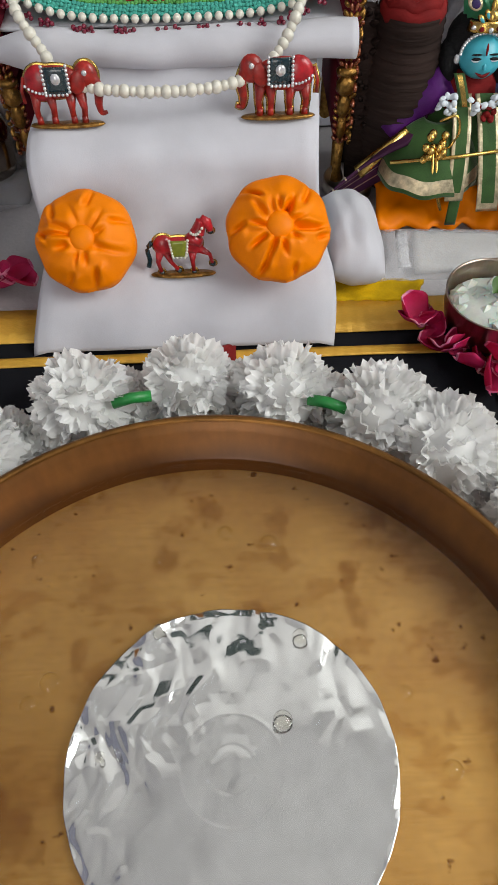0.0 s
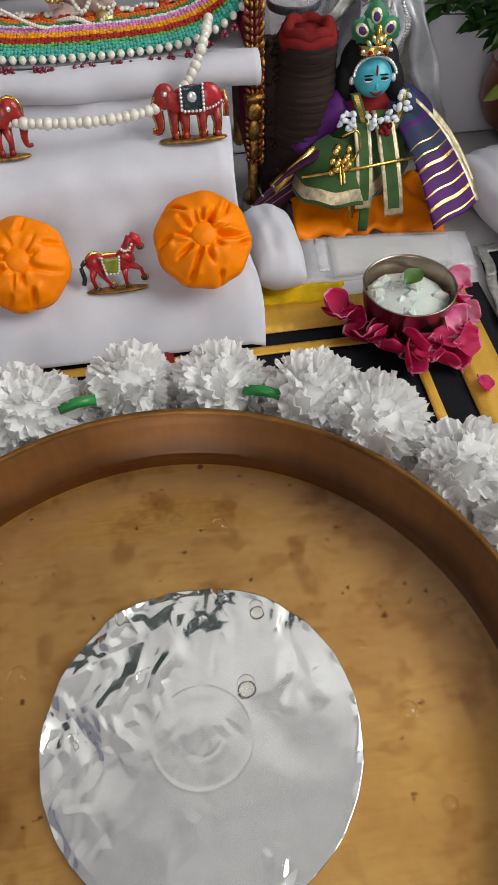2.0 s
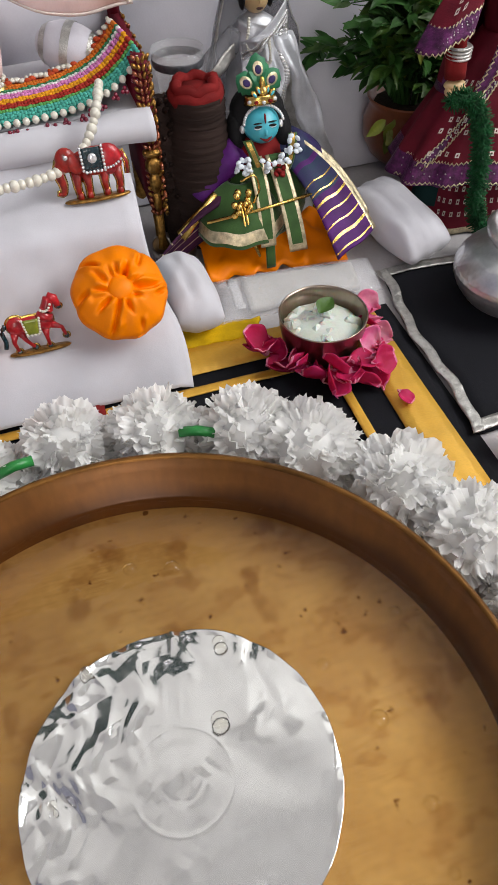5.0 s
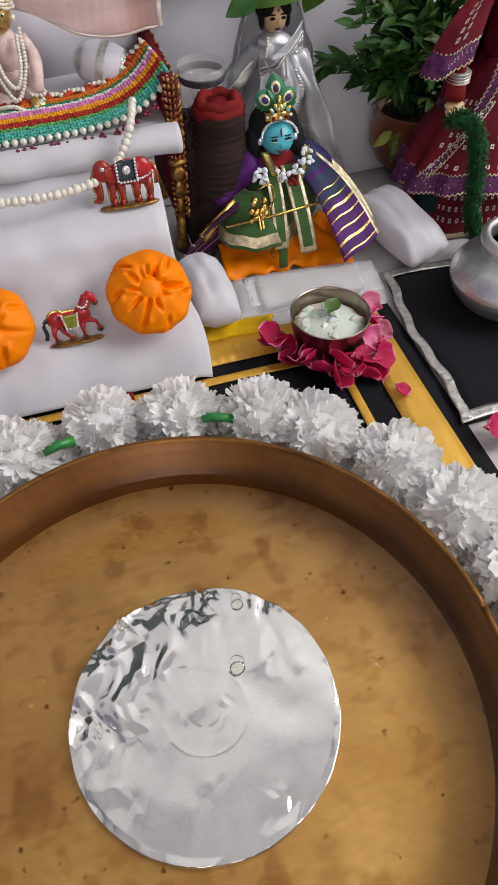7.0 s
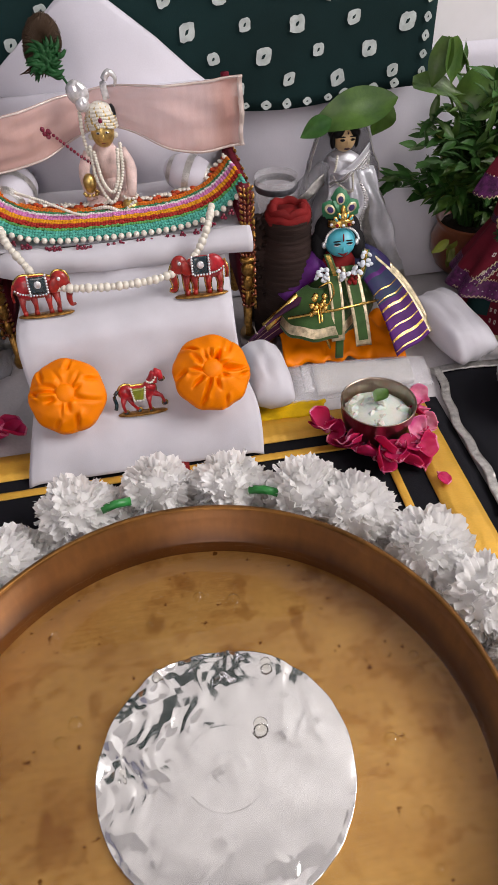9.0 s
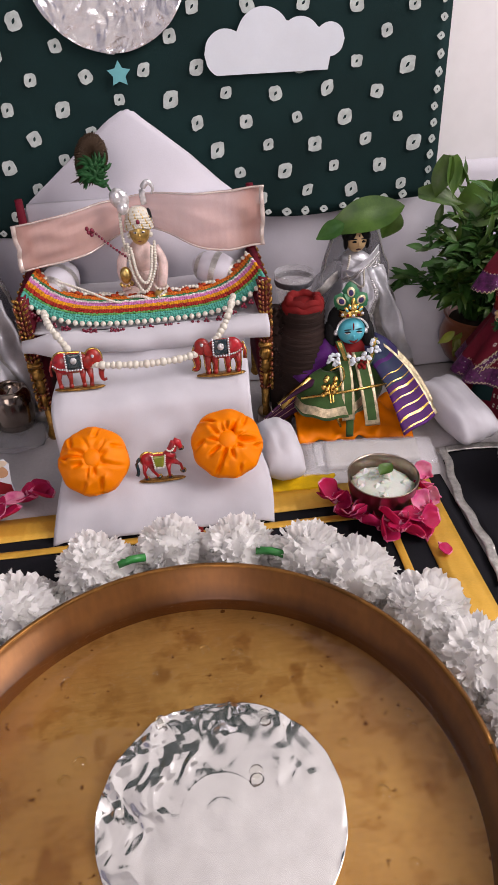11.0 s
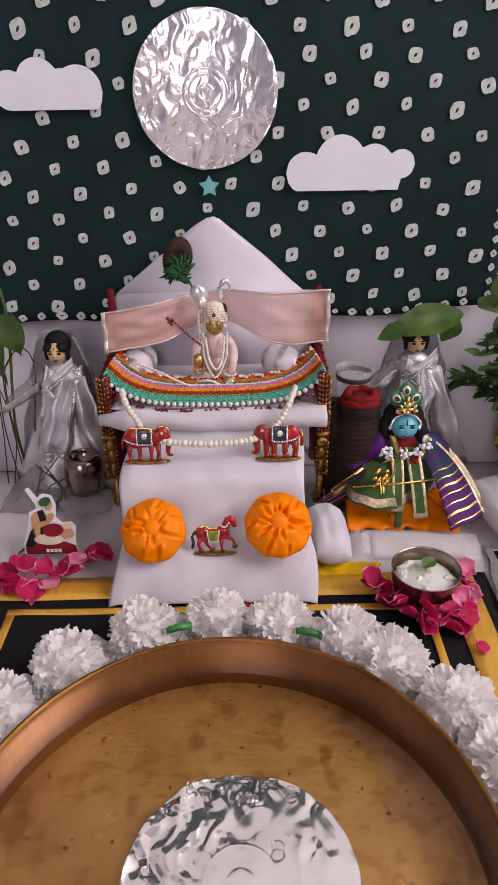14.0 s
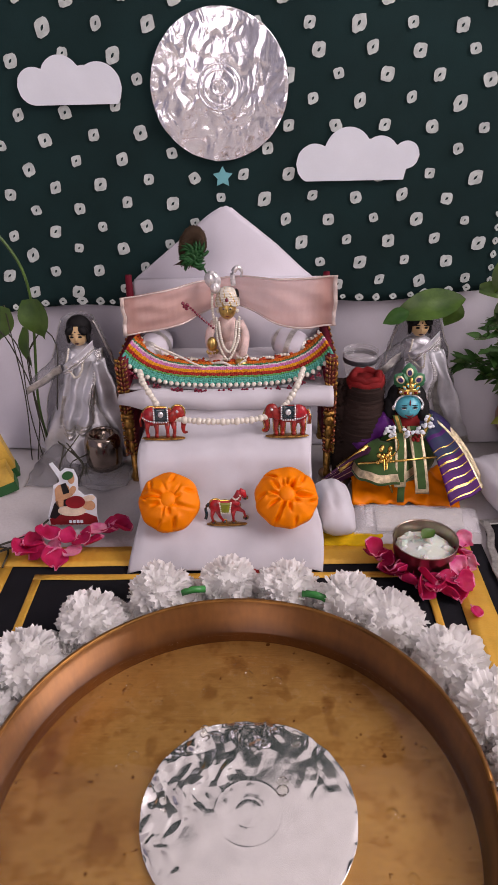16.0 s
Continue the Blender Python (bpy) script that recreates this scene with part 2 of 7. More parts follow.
KNIT = [material(nm + " wool", c, 0.8, scale=300, fine=900, bump=0.5, var=0.12) for nm, c in (
    ("coral", (0.52, 0.07, 0.025)), ("orange", (0.66, 0.16, 0.02)), ("green", (0.04, 0.22, 0.10)), ("white", (0.74, 0.70, 0.70)),
    ("pink", (0.66, 0.22, 0.48)), ("amber", (0.80, 0.34, 0.02)), ("brick", (0.40, 0.03, 0.02)), ("leaf", (0.10, 0.36, 0.10)),
    ("turquoise", (0.06, 0.42, 0.34)))]
BEAD_RED = material("wine red bead", (0.20, 0.006, 0.03), 0.25, scale=300, coat=0.5)
BEAD_COPPER = material("copper bead", (0.30, 0.075, 0.03), 0.25, metal=0.5, scale=300, coat=0.5)


def foil_material(name, scale, bump, rough=0.23):
    m = material(name, (0.87, 0.89, 0.94), rough, metal=1.0, scale=120, fine=scale, bump=0.0, var=0.02)
    nt = m.node_tree
    n, l = nt.nodes, nt.links
    tc = n.new("ShaderNodeTexCoord")
    vor = n.new("ShaderNodeTexVoronoi")
    vor.inputs["Scale"].default_value = scale * 0.3
    noi = n.new("ShaderNodeTexNoise")
    noi.inputs["Scale"].default_value, noi.inputs["Detail"].default_value = scale, 4
    noi.inputs["Distortion"].default_value = 1.2
    l.new(tc.outputs["Object"], noi.inputs["Vector"]), l.new(noi.outputs["Color"], vor.inputs["Vector"])
    vor.inputs["Scale"].default_value = 6
    add = n.new("ShaderNodeMath")
    l.new(vor.outputs["Distance"], add.inputs[0]), l.new(noi.outputs["Fac"], add.inputs[1])
    b = n.new("ShaderNodeBump")
    b.inputs["Strength"].default_value, b.inputs["Distance"].default_value = bump, 0.0012
    l.new(add.outputs[0], b.inputs["Height"])
    l.new(b.outputs[0], n["Principled BSDF"].inputs["Normal"])
    return m


FOIL = foil_material("crumpled foil", 60, 0.07, 0.26)
# for unseen walls: the grey gives the foil darker reflections and cuts bounce
UNSEEN_GREY = material("blue-grey unseen wall", (0.30, 0.31, 0.40), 0.8, scale=3, fine=80, bump=0.15, var=0.04)
BOWL_STEEL = material("warm steel", (0.40, 0.32, 0.26), 0.28, metal=1.0, scale=120, fine=900, bump=0.1, var=0.1, stretch=(1, 1, 0.1))
FOIL_FLAT = foil_material("smoothed foil", 26, 0.012, 0.14)


def thin_gloss(name, ior, tint, rough=0.02):
    m = bpy.data.materials.new(name)
    m.use_nodes = True
    n, l = m.node_tree.nodes, m.node_tree.links
    n.remove(n["Principled BSDF"])
    tr, gl, mx, fr = n.new("ShaderNodeBsdfTransparent"), n.new("ShaderNodeBsdfGlossy"), n.new("ShaderNodeMixShader"), n.new("ShaderNodeFresnel")
    tr.inputs[0].default_value = (*tint, 1)
    gl.inputs["Roughness"].default_value = rough
    fr.inputs["IOR"].default_value = ior
    noi, b = n.new("ShaderNodeTexNoise"), n.new("ShaderNodeBump")
    noi.inputs["Scale"].default_value = 30
    b.inputs["Strength"].default_value, b.inputs["Distance"].default_value = 0.05, 0.001
    l.new(noi.outputs["Fac"], b.inputs["Height"]), l.new(b.outputs[0], gl.inputs["Normal"])
    l.new(fr.outputs[0], mx.inputs[0]), l.new(tr.outputs[0], mx.inputs[1]), l.new(gl.outputs[0], mx.inputs[2])
    l.new(mx.outputs[0], n["Material Output"].inputs[0])
    return m


WATER = thin_gloss("water", 1.33, (0.97, 0.96, 0.92))
CLEAR_PLASTIC = material("clear plastic film", (0.75, 0.75, 0.78), 0.12, scale=60, fine=300, bump=0.35, var=0.03, dist=0.001, alpha=0.26)


# ---- mesh helpers ----
def fin(bm, mats, name, smooth=True):
    mesh = bpy.data.meshes.new(name)
    bmesh.ops.recalc_face_normals(bm, faces=bm.faces)
    for f in bm.faces:
        f.smooth = smooth
    bm.to_mesh(mesh)
    bm.free()
    for m in (mats if isinstance(mats, (list, tuple)) else [mats]):
        mesh.materials.append(m)
    return mesh


def thing(name, loc, label, category, group="", kind=""):
    ob = new(name)
    ob.empty_display_size = 0.01
    ob.location = loc
    return tagged(ob, label, category, group, kind)


def solid(name, bm, mats, label, category, group="", kind="", smooth=True):
    return tagged(new(name, fin(bm, mats, name, smooth)), label, category, group, kind)


def part(name, bm, mats, parent, label="", smooth=True, kind=""):
    """Links a bmesh, built in world places, as one mesh under a thing or a part."""
    ob = new(name, bm if isinstance(bm, bpy.types.Mesh) else fin(bm, mats, name, smooth))
    ob.parent = parent
    if parent.parent is None:
        ob.matrix_parent_inverse = Matrix.Translation(parent.location).inverted()
    return tagged(ob, label, kind=kind)


BALLS = {}


def ball(seg, ring):
    """A unit ball's places and faces."""
    if (seg, ring) not in BALLS:
        vs = [Vector((0, 0, 1))]
        for j in range(1, ring):
            t = math.pi * j / ring
            vs += [Vector((math.sin(t) * math.cos(2 * math.pi * k / seg), math.sin(t) * math.sin(2 * math.pi * k / seg), math.cos(t))) for k in range(seg)]
        vs.append(Vector((0, 0, -1)))
        fs = [(0, 1 + k, 1 + (k + 1) % seg) for k in range(seg)]
        for j in range(ring - 2):
            o = 1 + j * seg
            fs += [(o + k, o + seg + k, o + seg + (k + 1) % seg, o + (k + 1) % seg) for k in range(seg)]
        o = 1 + (ring - 2) * seg
        fs += [(len(vs) - 1, o + (k + 1) % seg, o + k) for k in range(seg)]
        BALLS[seg, ring] = vs, fs
    return BALLS[seg, ring]


def ell(bm, c, r, mat=0, rot=(0, 0, 0), seg=14, ring=9, m=None):
    if isinstance(r, (int, float)):
        r = (r, r, r)
    mm = (m or Matrix()) @ pose(*c, *rot) @ Matrix.Diagonal((*r, 1))
    vs, fs = ball(seg, ring)
    made = [bm.verts.new(mm @ v) for v in vs]
    for f in fs:
        bm.faces.new([made[k] for k in f]).material_index = mat
    return made


def tube(bm, pts, radii, mat=0, seg=8, m=None):
    pts = [Vector(p) for p in pts]
    if isinstance(radii, (int, float)):
        radii = [radii] * len(pts)
    rings = []
    for i, p in enumerate(pts):
        d = (pts[min(i + 1, len(pts) - 1)] - pts[max(i - 1, 0)]).normalized()
        side = d.cross(Vector((0, 0, 1)) if abs(d.z) < 0.9 else Vector((1, 0, 0))).normalized()
        up = side.cross(d)
        ring = []
        for k in range(seg):
            a = 2 * math.pi * k / seg
            q = p + (side * math.cos(a) + up * math.sin(a)) * radii[i]
            ring.append(bm.verts.new(m @ q if m else q))
        rings.append(ring)
    for a, b in zip(rings, rings[1:]):
        for k in range(seg):
            bm.faces.new((a[k], a[(k + 1) % seg], b[(k + 1) % seg], b[k])).material_index = mat
    for ring in (rings[0][::-1], rings[-1]):
        bm.faces.new(ring).material_index = mat


def lathe(bm, prof, c, mat=0, seg=32, squash=1.0, m=None):
    """Turns a profile of (radius, height) about the upright through c."""
    rings = []
    for r, z in prof:
        ring = []
        for k in range(seg):
            a = 2 * math.pi * k / seg
            q = Vector((c[0] + r * math.cos(a), c[1] + r * squash * math.sin(a), c[2] + z))
            ring.append(bm.verts.new(m @ q if m else q))
        rings.append(ring)
    for a, b in zip(rings, rings[1:]):
        for k in range(seg):
            bm.faces.new((a[k], a[(k + 1) % seg], b[(k + 1) % seg], b[k])).material_index = mat
    for ring in (rings[0], rings[-1]):
        if max((v.co - ring[0].co).length for v in ring) > 1e-6:
            bm.faces.new(ring).material_index = mat


def sheet(bm, fn, nu, nv, mat=0, thick=0.0004):
    """A cloth: fn(u, v) gives its places; mat an index or a function of (u, v)."""
    top = [[Vector(fn(i / nu, j / nv)) for j in range(nv + 1)] for i in range(nu + 1)]
    low = []
    for i in range(nu + 1):
        row = []
        for j in range(nv + 1):
            du = top[min(i + 1, nu)][j] - top[max(i - 1, 0)][j]
            dv = top[i][min(j + 1, nv)] - top[i][max(j - 1, 0)]
            nrm = du.cross(dv)
            nrm = nrm.normalized() if nrm.length > 1e-12 else Vector((0, 0, 1))
            row.append(bm.verts.new(top[i][j] - nrm * thick))
        low.append(row)
    top = [[bm.verts.new(p) for p in row] for row in top]
    for i in range(nu):
        for j in range(nv):
            k = mat((i + 0.5) / nu, (j + 0.5) / nv) if callable(mat) else mat
            bm.faces.new((top[i][j], top[i + 1][j], top[i + 1][j + 1], top[i][j + 1])).material_index = k
            bm.faces.new((low[i][j], low[i][j + 1], low[i + 1][j + 1], low[i + 1][j])).material_index = k
    edge = [(i, 0) for i in range(nu)] + [(nu, j) for j in range(nv)] + [(i, nv) for i in range(nu, 0, -1)] + [(0, j) for j in range(nv, 0, -1)]
    for (a, b), (c, d) in zip(edge, edge[1:] + edge[:1]):
        k = mat(min(max(a / nu, 0.01), 0.99), min(max(b / nv, 0.01), 0.99)) if callable(mat) else mat
        bm.faces.new((top[a][b], low[a][b], low[c][d], top[c][d])).material_index = k


def slab(bm, outline, depth, m, mat=0):
    """An outline in x, z of its own plane, as thick as depth along y."""
    fr = [bm.verts.new(m @ Vector((x, -depth / 2, z))) for x, z in outline]
    bk = [bm.verts.new(m @ Vector((x, depth / 2, z))) for x, z in outline]
    bm.faces.new(fr).material_index = mat
    bm.faces.new(bk[::-1]).material_index = mat
    for i in range(len(fr)):
        j = (i + 1) % len(fr)
        bm.faces.new((fr[i], bk[i], bk[j], fr[j])).material_index = mat


def box(bm, lo, hi, mat=0, bevel=0.0):
    vs = bmesh.ops.create_cube(bm, size=1, matrix=Matrix.Translation((Vector(lo) + Vector(hi)) / 2) @ Matrix.Diagonal((*(Vector(hi) - Vector(lo)), 1)))["verts"]
    for v in vs:
        for f in v.link_faces:
            f.material_index = mat
    if bevel:
        bmesh.ops.bevel(bm, geom=list({e for v in vs for e in v.link_edges}), offset=bevel, segments=2, affect="EDGES", material=-1)


def smoothline(pts, n):
    """A Catmull-Rom line through the points, n steps to a span."""
    pts = [Vector(p) for p in pts]
    ext = [pts[0] * 2 - pts[1]] + pts + [pts[-1] * 2 - pts[-2]]
    out = []
    for i in range(1, len(ext) - 2):
        a, b, c, d = ext[i - 1:i + 3]
        for k in range(n):
            t = k / n
            out.append(0.5 * (2 * b + (c - a) * t + (2 * a - 5 * b + 4 * c - d) * t * t + (3 * b - a - 3 * c + d) * t ** 3))
    return out + [pts[-1]]


def at_step(line, s):
    """The place at the share s of a line's length."""
    gaps = [(b - a).length for a, b in zip(line, line[1:])]
    left = s * sum(gaps)
    for a, b, g in zip(line, line[1:], gaps):
        if left <= g:
            return a.lerp(b, left / max(g, 1e-9))
        left -= g
    return line[-1]


def wob(x, y, z=0.0, s=1.0):
    return noise.noise(Vector((x * s, y * s, z * s)))

# ---- the room ----
from mathutils.geometry import delaunay_2d_cdt

X0, X1, Y0, Y1, H = -1.5, 1.6, -2.35, 0.53, 2.6
bm = bmesh.new()
box(bm, (X0 - 0.12, Y0 - 0.12, -0.12), (X1 + 0.12, Y1 + 0.12, -0.006))
solid("floor", bm, FLOORING, "beige tiled room floor under the shrine", "floor", kind="structure", smooth=False)
bm = bmesh.new()
box(bm, (X0 - 0.12, Y0 - 0.12, H), (X1 + 0.12, Y1 + 0.12, H + 0.12))
solid("ceiling", bm, PLASTER, "plain white painted ceiling", "ceiling", kind="structure", smooth=False)
bm = bmesh.new()
box(bm, (X0 - 0.12, Y1, -0.006), (X1 + 0.12, Y1 + 0.12, H))
solid("wall_north", bm, PLASTER, "white painted wall behind the shrine", "wall", kind="structure", smooth=False)
# unseen wall, added to temper reflections and bounced light from the left
bm = bmesh.new()
box(bm, (X0 - 0.12, Y0, -0.006), (X0, Y1, H))
solid("wall_west", bm, UNSEEN_GREY, "unseen side wall, blue-grey to shape reflections and bounce", "wall", kind="structure", smooth=False)
bm = bmesh.new()
box(bm, (X1, Y0, -0.006), (X1 + 0.12, -0.90, H))
box(bm, (X1, 0.30, -0.006), (X1 + 0.12, Y1, H))
box(bm, (X1, -0.90, -0.006), (X1 + 0.12, 0.30, 0.85))
box(bm, (X1, -0.90, 2.05), (X1 + 0.12, 0.30, H))
solid("wall_east", bm, PLASTER, "white wall with an open window", "wall", kind="structure", smooth=False)
# unseen wall, left open where the added fill lamp stands
bm = bmesh.new()
box(bm, (X0 - 0.12, Y0 - 0.12, -0.006), (-1.0, Y0, H))
box(bm, (0.0, Y0 - 0.12, -0.006), (X1 + 0.12, Y0, H))
box(bm, (-1.0, Y0 - 0.12, 2.2), (0.0, Y0, H))
solid("wall_south", bm, UNSEEN_GREY, "unseen blue-grey wall with a gap for the rear fill", "wall", kind="structure", smooth=False)

# ---- cloths on the floor ----
bm = bmesh.new()
sheet(bm, lambda u, v: (-0.62 + 1.28 * u, -0.5 + 1.025 * v, -0.0004 + 0.0004 * wob(u, v, 0, 14)), 60, 50, 0, 0.003)
solid("white_sheet", bm, SHEET, "white cloth sheet spread under the shrine", "cloth", kind="structure")

MX0, MX1, MY0, MY1 = -0.192, 0.2025, -0.22, 0.301


def border(bm, x0, x1, y0, y1, w, z, mat):
    """A flat frame of band width w round the rectangle."""
    for a in ((x0, x1, y1 - w, y1), (x0, x1, y0, y0 + w), (x0, x0 + w, y0 + w, y1 - w), (x1 - w, x1, y0 + w, y1 - w)):
        sheet(bm, lambda u, v: (a[0] + (a[1] - a[0]) * u + 0.0008 * wob(a[0] + u * 6, v * 6), a[2] + (a[3] - a[2]) * v + 0.0008 * wob(u * 7, a[2] + v * 5, 3),
                                z + 0.0005 * wob(u * 9, v * 9, a[0])), 24 if a[1] - a[0] > 0.1 else 3, 24 if a[3] - a[2] > 0.1 else 3, mat, 0.0006)


mat_cloth = thing("shrine_mat", (0.0, 0.0, 0.0), "black cloth mat with gold brocade border bands", "mat")
bm = bmesh.new()
sheet(bm, lambda u, v: (MX0 - 0.005 + (MX1 - MX0 + 0.0160) * u, MY0 + (MY1 - MY0) * v, 0.0014 + 0.0005 * wob(u, v, 0, 9)), 40, 40, 0, 0.001)
part("ground_cloth", bm, BLACK_CLOTH, mat_cloth)
bm = bmesh.new()
border(bm, MX0, MX1, MY0, MY1, 0.024, 0.0026, 0)
part("wide_border", bm, GOLD_CLOTH, mat_cloth, "wide gold brocade band")
bm = bmesh.new()
border(bm, MX0 + 0.045, MX1 - 0.040, MY0 + 0.04, MY1 - 0.034, 0.0062, 0.0028, 0)
part("thin_border", bm, GOLD_CLOTH, mat_cloth, "narrow gold ribbon")

side = thing("side_mat", (0.3, 0.25, 0.0), "black cloth mat edged with silver lace", "mat")
bm = bmesh.new()
sheet(bm, lambda u, v: (0.2125 + 0.249 * u + (0.008 * v + 0.0022 * math.sin(v * 8)) * (1 - u), 0.186 + 0.144 * v + 0.004 * u, 0.0022 + 0.0004 * wob(u, v, 0, 8)), 20, 20, 0, 0.001)
part("ground_cloth", bm, BLACK_CLOTH, side)
bm = bmesh.new()
for fn in (lambda u, v: (0.2090 + 0.0065 * v + 0.0105 * u + 0.0022 * math.sin(u * 8) + 0.0008 * math.sin(u * 31), 0.186 + 0.144 * u, 0.0040 + 0.0006 * wob(u * 55, v * 2)),
           lambda u, v: (0.2115 + 0.25 * u, 0.186 + 0.0075 * v + 0.004 * u + 0.0012 * math.sin(u * 23), 0.0042 + 0.0006 * wob(u * 80, v * 2, 2)),
           lambda u, v: (0.2195 + 0.24 * u, 0.3225 + 0.0075 * v + 0.004 * u + 0.0015 * math.sin(u * 19), 0.0042 + 0.0006 * wob(u * 80, v * 2, 5))):
    sheet(bm, fn, 170, 4, 0, 0.0006)
part("lace_edge", bm, SILVER_LACE, side, "silver lace edging")

# ---- backdrop ----
BY = 0.508
backdrop = thing("backdrop_cloth", (0.0, BY, 0.14), "bottle green tie-dyed cloth with white dots hung on the wall", "backdrop cloth")


def back_y(x, z):
    return BY + 0.0016 * wob(x * 9, z * 4, 1.0) + 0.0008 * math.sin(x * 40 + z * 3)


def back_low(x):
    return 0.139 + 0.02 * x + 0.0035 * math.sin(x * 31)


bm = bmesh.new()
sheet(bm, lambda u, v: (-0.55 + 0.812 * u - 0.008 * v * u, back_y(-0.55 + 0.812 * u, v * 0.5), back_low(-0.55 + 0.812 * u) * (1 - v) + 0.62 * v), 90, 50, 0, 0.001)
part("cloth", bm, GREEN_CLOTH, backdrop)
bm = bmesh.new()
rng = random.Random(5)


def dot(bm, x, z, size, lean):
    """One resist-dyed dot: a rounded lozenge with a dark tied centre."""
    n = 14
    long = rng.uniform(0.92, 1.3)
    outer, inner = [], []
    for k in range(n):
        a = 2 * math.pi * k / n
        r = size * (1 + 0.09 * math.cos(4 * a + 0.4)) * rng.uniform(0.93, 1.07)
        px, pz = r * math.cos(a), r * long * math.sin(a)
        for ring, s, up in ((outer, 1.0, 0.0009), (inner, 0.30, 0.0010)):
            qx, qz = px * s * (0.55 if ring is inner else 1), pz * s
            X, Z = x + qx * math.cos(lean) - qz * math.sin(lean), z + qx * math.sin(lean) + qz * math.cos(lean)
            ring.append(bm.verts.new((X, back_y(X, Z - 0.12) - up - 0.0006, Z)))
    for k in range(n):
        bm.faces.new((outer[k], outer[(k + 1) % n], inner[(k + 1) % n], inner[k])).material_index = 0
    bm.faces.new(inner).material_index = 1


# the dyed lattice: knots tied row on row, drawn out of true by the stretch of the cloth (tenths of a millimetre)
WARP_X = (823, 177, -493, -277, 974, 3274, 126, -96, 65, -113, 200, -223, 400, -46, 480)
WARP_Z = (2399, 1597, -30, 29, -83, 6, -57, 107, -153, -154, -206, 373, -166, -6, -236)
KNOT = ((0, 0), (-25, -20), (-17, -27), (-9, -11))


def knot(col2, row):
    """The place of a knot: col2 counts half columns."""
    c, r = max(-6.5, min(4.5, col2 / 2)) / 8, max(-4, min(7, row)) / 8
    terms = [c ** i * r ** j for i in range(5) for j in range(5 - i)]
    dx, dz = KNOT[(col2 + row) // 2 % 2 * 2 + row % 2]
    x = sum(a * b for a, b in zip(WARP_X, terms)) + dx + 400 * (col2 / 2 - c * 8)
    z = sum(a * b for a, b in zip(WARP_Z, terms)) + dz + 196 * (row - r * 8)
    return x * 1e-4, z * 1e-4


for row in range(-6, 20):
    for col in range(-17, 7):
        x, z = knot(2 * col + row % 2, row)
        x, z = x + rng.uniform(-0.0006, 0.0006), z + rng.uniform(-0.0006, 0.0006)
        if -0.54 < x < 0.245 and back_low(x) + 0.006 < z < 0.6:
            big = 1.12 if (row // 2 + col) % 2 else 0.92
            dot(bm, x, z, rng.uniform(0.0047, 0.0055) * big, rng.uniform(-0.8, -0.3))
for k in range(30):
    dot(bm, 0.255 - 0.008 * k / 40 + rng.uniform(-0.001, 0.001), 0.158 + 0.0125 * k, 0.0028, 0)
for k in range(46):
    x = -0.5 + 0.017 * k + rng.uniform(-0.004, 0.004)
    if x < 0.25:
        dot(bm, x, back_low(x) + 0.0045, rng.uniform(0.002, 0.0042), 1.5)
part("printed_dots", bm, [DOT_PRINT, GREEN_CLOTH], backdrop, "undyed white tie-dye dots", kind="stuff")

bm = bmesh.new()
sheet(bm, lambda u, v: (-0.6 + 1.3 * u, 0.522 - 0.008 * (1 - v) - 0.05 * (1 - v) ** 6 + 0.006 * wob(u * 14, v * 1.5) * (1.1 - v), 0.002 + 0.17 * v), 90, 14, 0, 0.001)
solid("white_drape", bm, WHITE_SATIN, "white satin cloth draped along the wall foot", "cloth", kind="structure")

# white folded cloth peak behind the throne
bm = bmesh.new()
outl = [(-0.094, 0.13), (-0.094, 0.158), (-0.083, 0.170), (-0.045, 0.200), (-0.012, 0.227), (0.0015, 0.2345), (0.008, 0.234), (0.022, 0.222),
        (0.05, 0.199), (0.072, 0.178), (0.094, 0.160), (0.098, 0.13)]
slab(bm, outl, 0.006, Matrix.Translation((0, 0.493, 0)))
bmesh.ops.bevel(bm, geom=[e for e in bm.edges], offset=0.002, segments=2, affect="EDGES")
solid("peaked_cloth", bm, WHITE_SATIN, "white cloth folded to a peak behind the throne", "cloth")

# foil discs
def facet(q):
    """A surface of flat triangles over a grid of random heights."""
    i, j = math.floor(q.x), math.floor(q.y)
    fx, fy = q.x - i, q.y - j
    c = lambda a, b: noise.cell(Vector((i + a + 0.5, j + b + 0.5, 0.5)))
    if fx > fy:
        return c(0, 0) + (c(1, 0) - c(0, 0)) * fx + (c(1, 1) - c(1, 0)) * fy
    return c(0, 0) + (c(0, 1) - c(0, 0)) * fy + (c(1, 1) - c(0, 1)) * fx


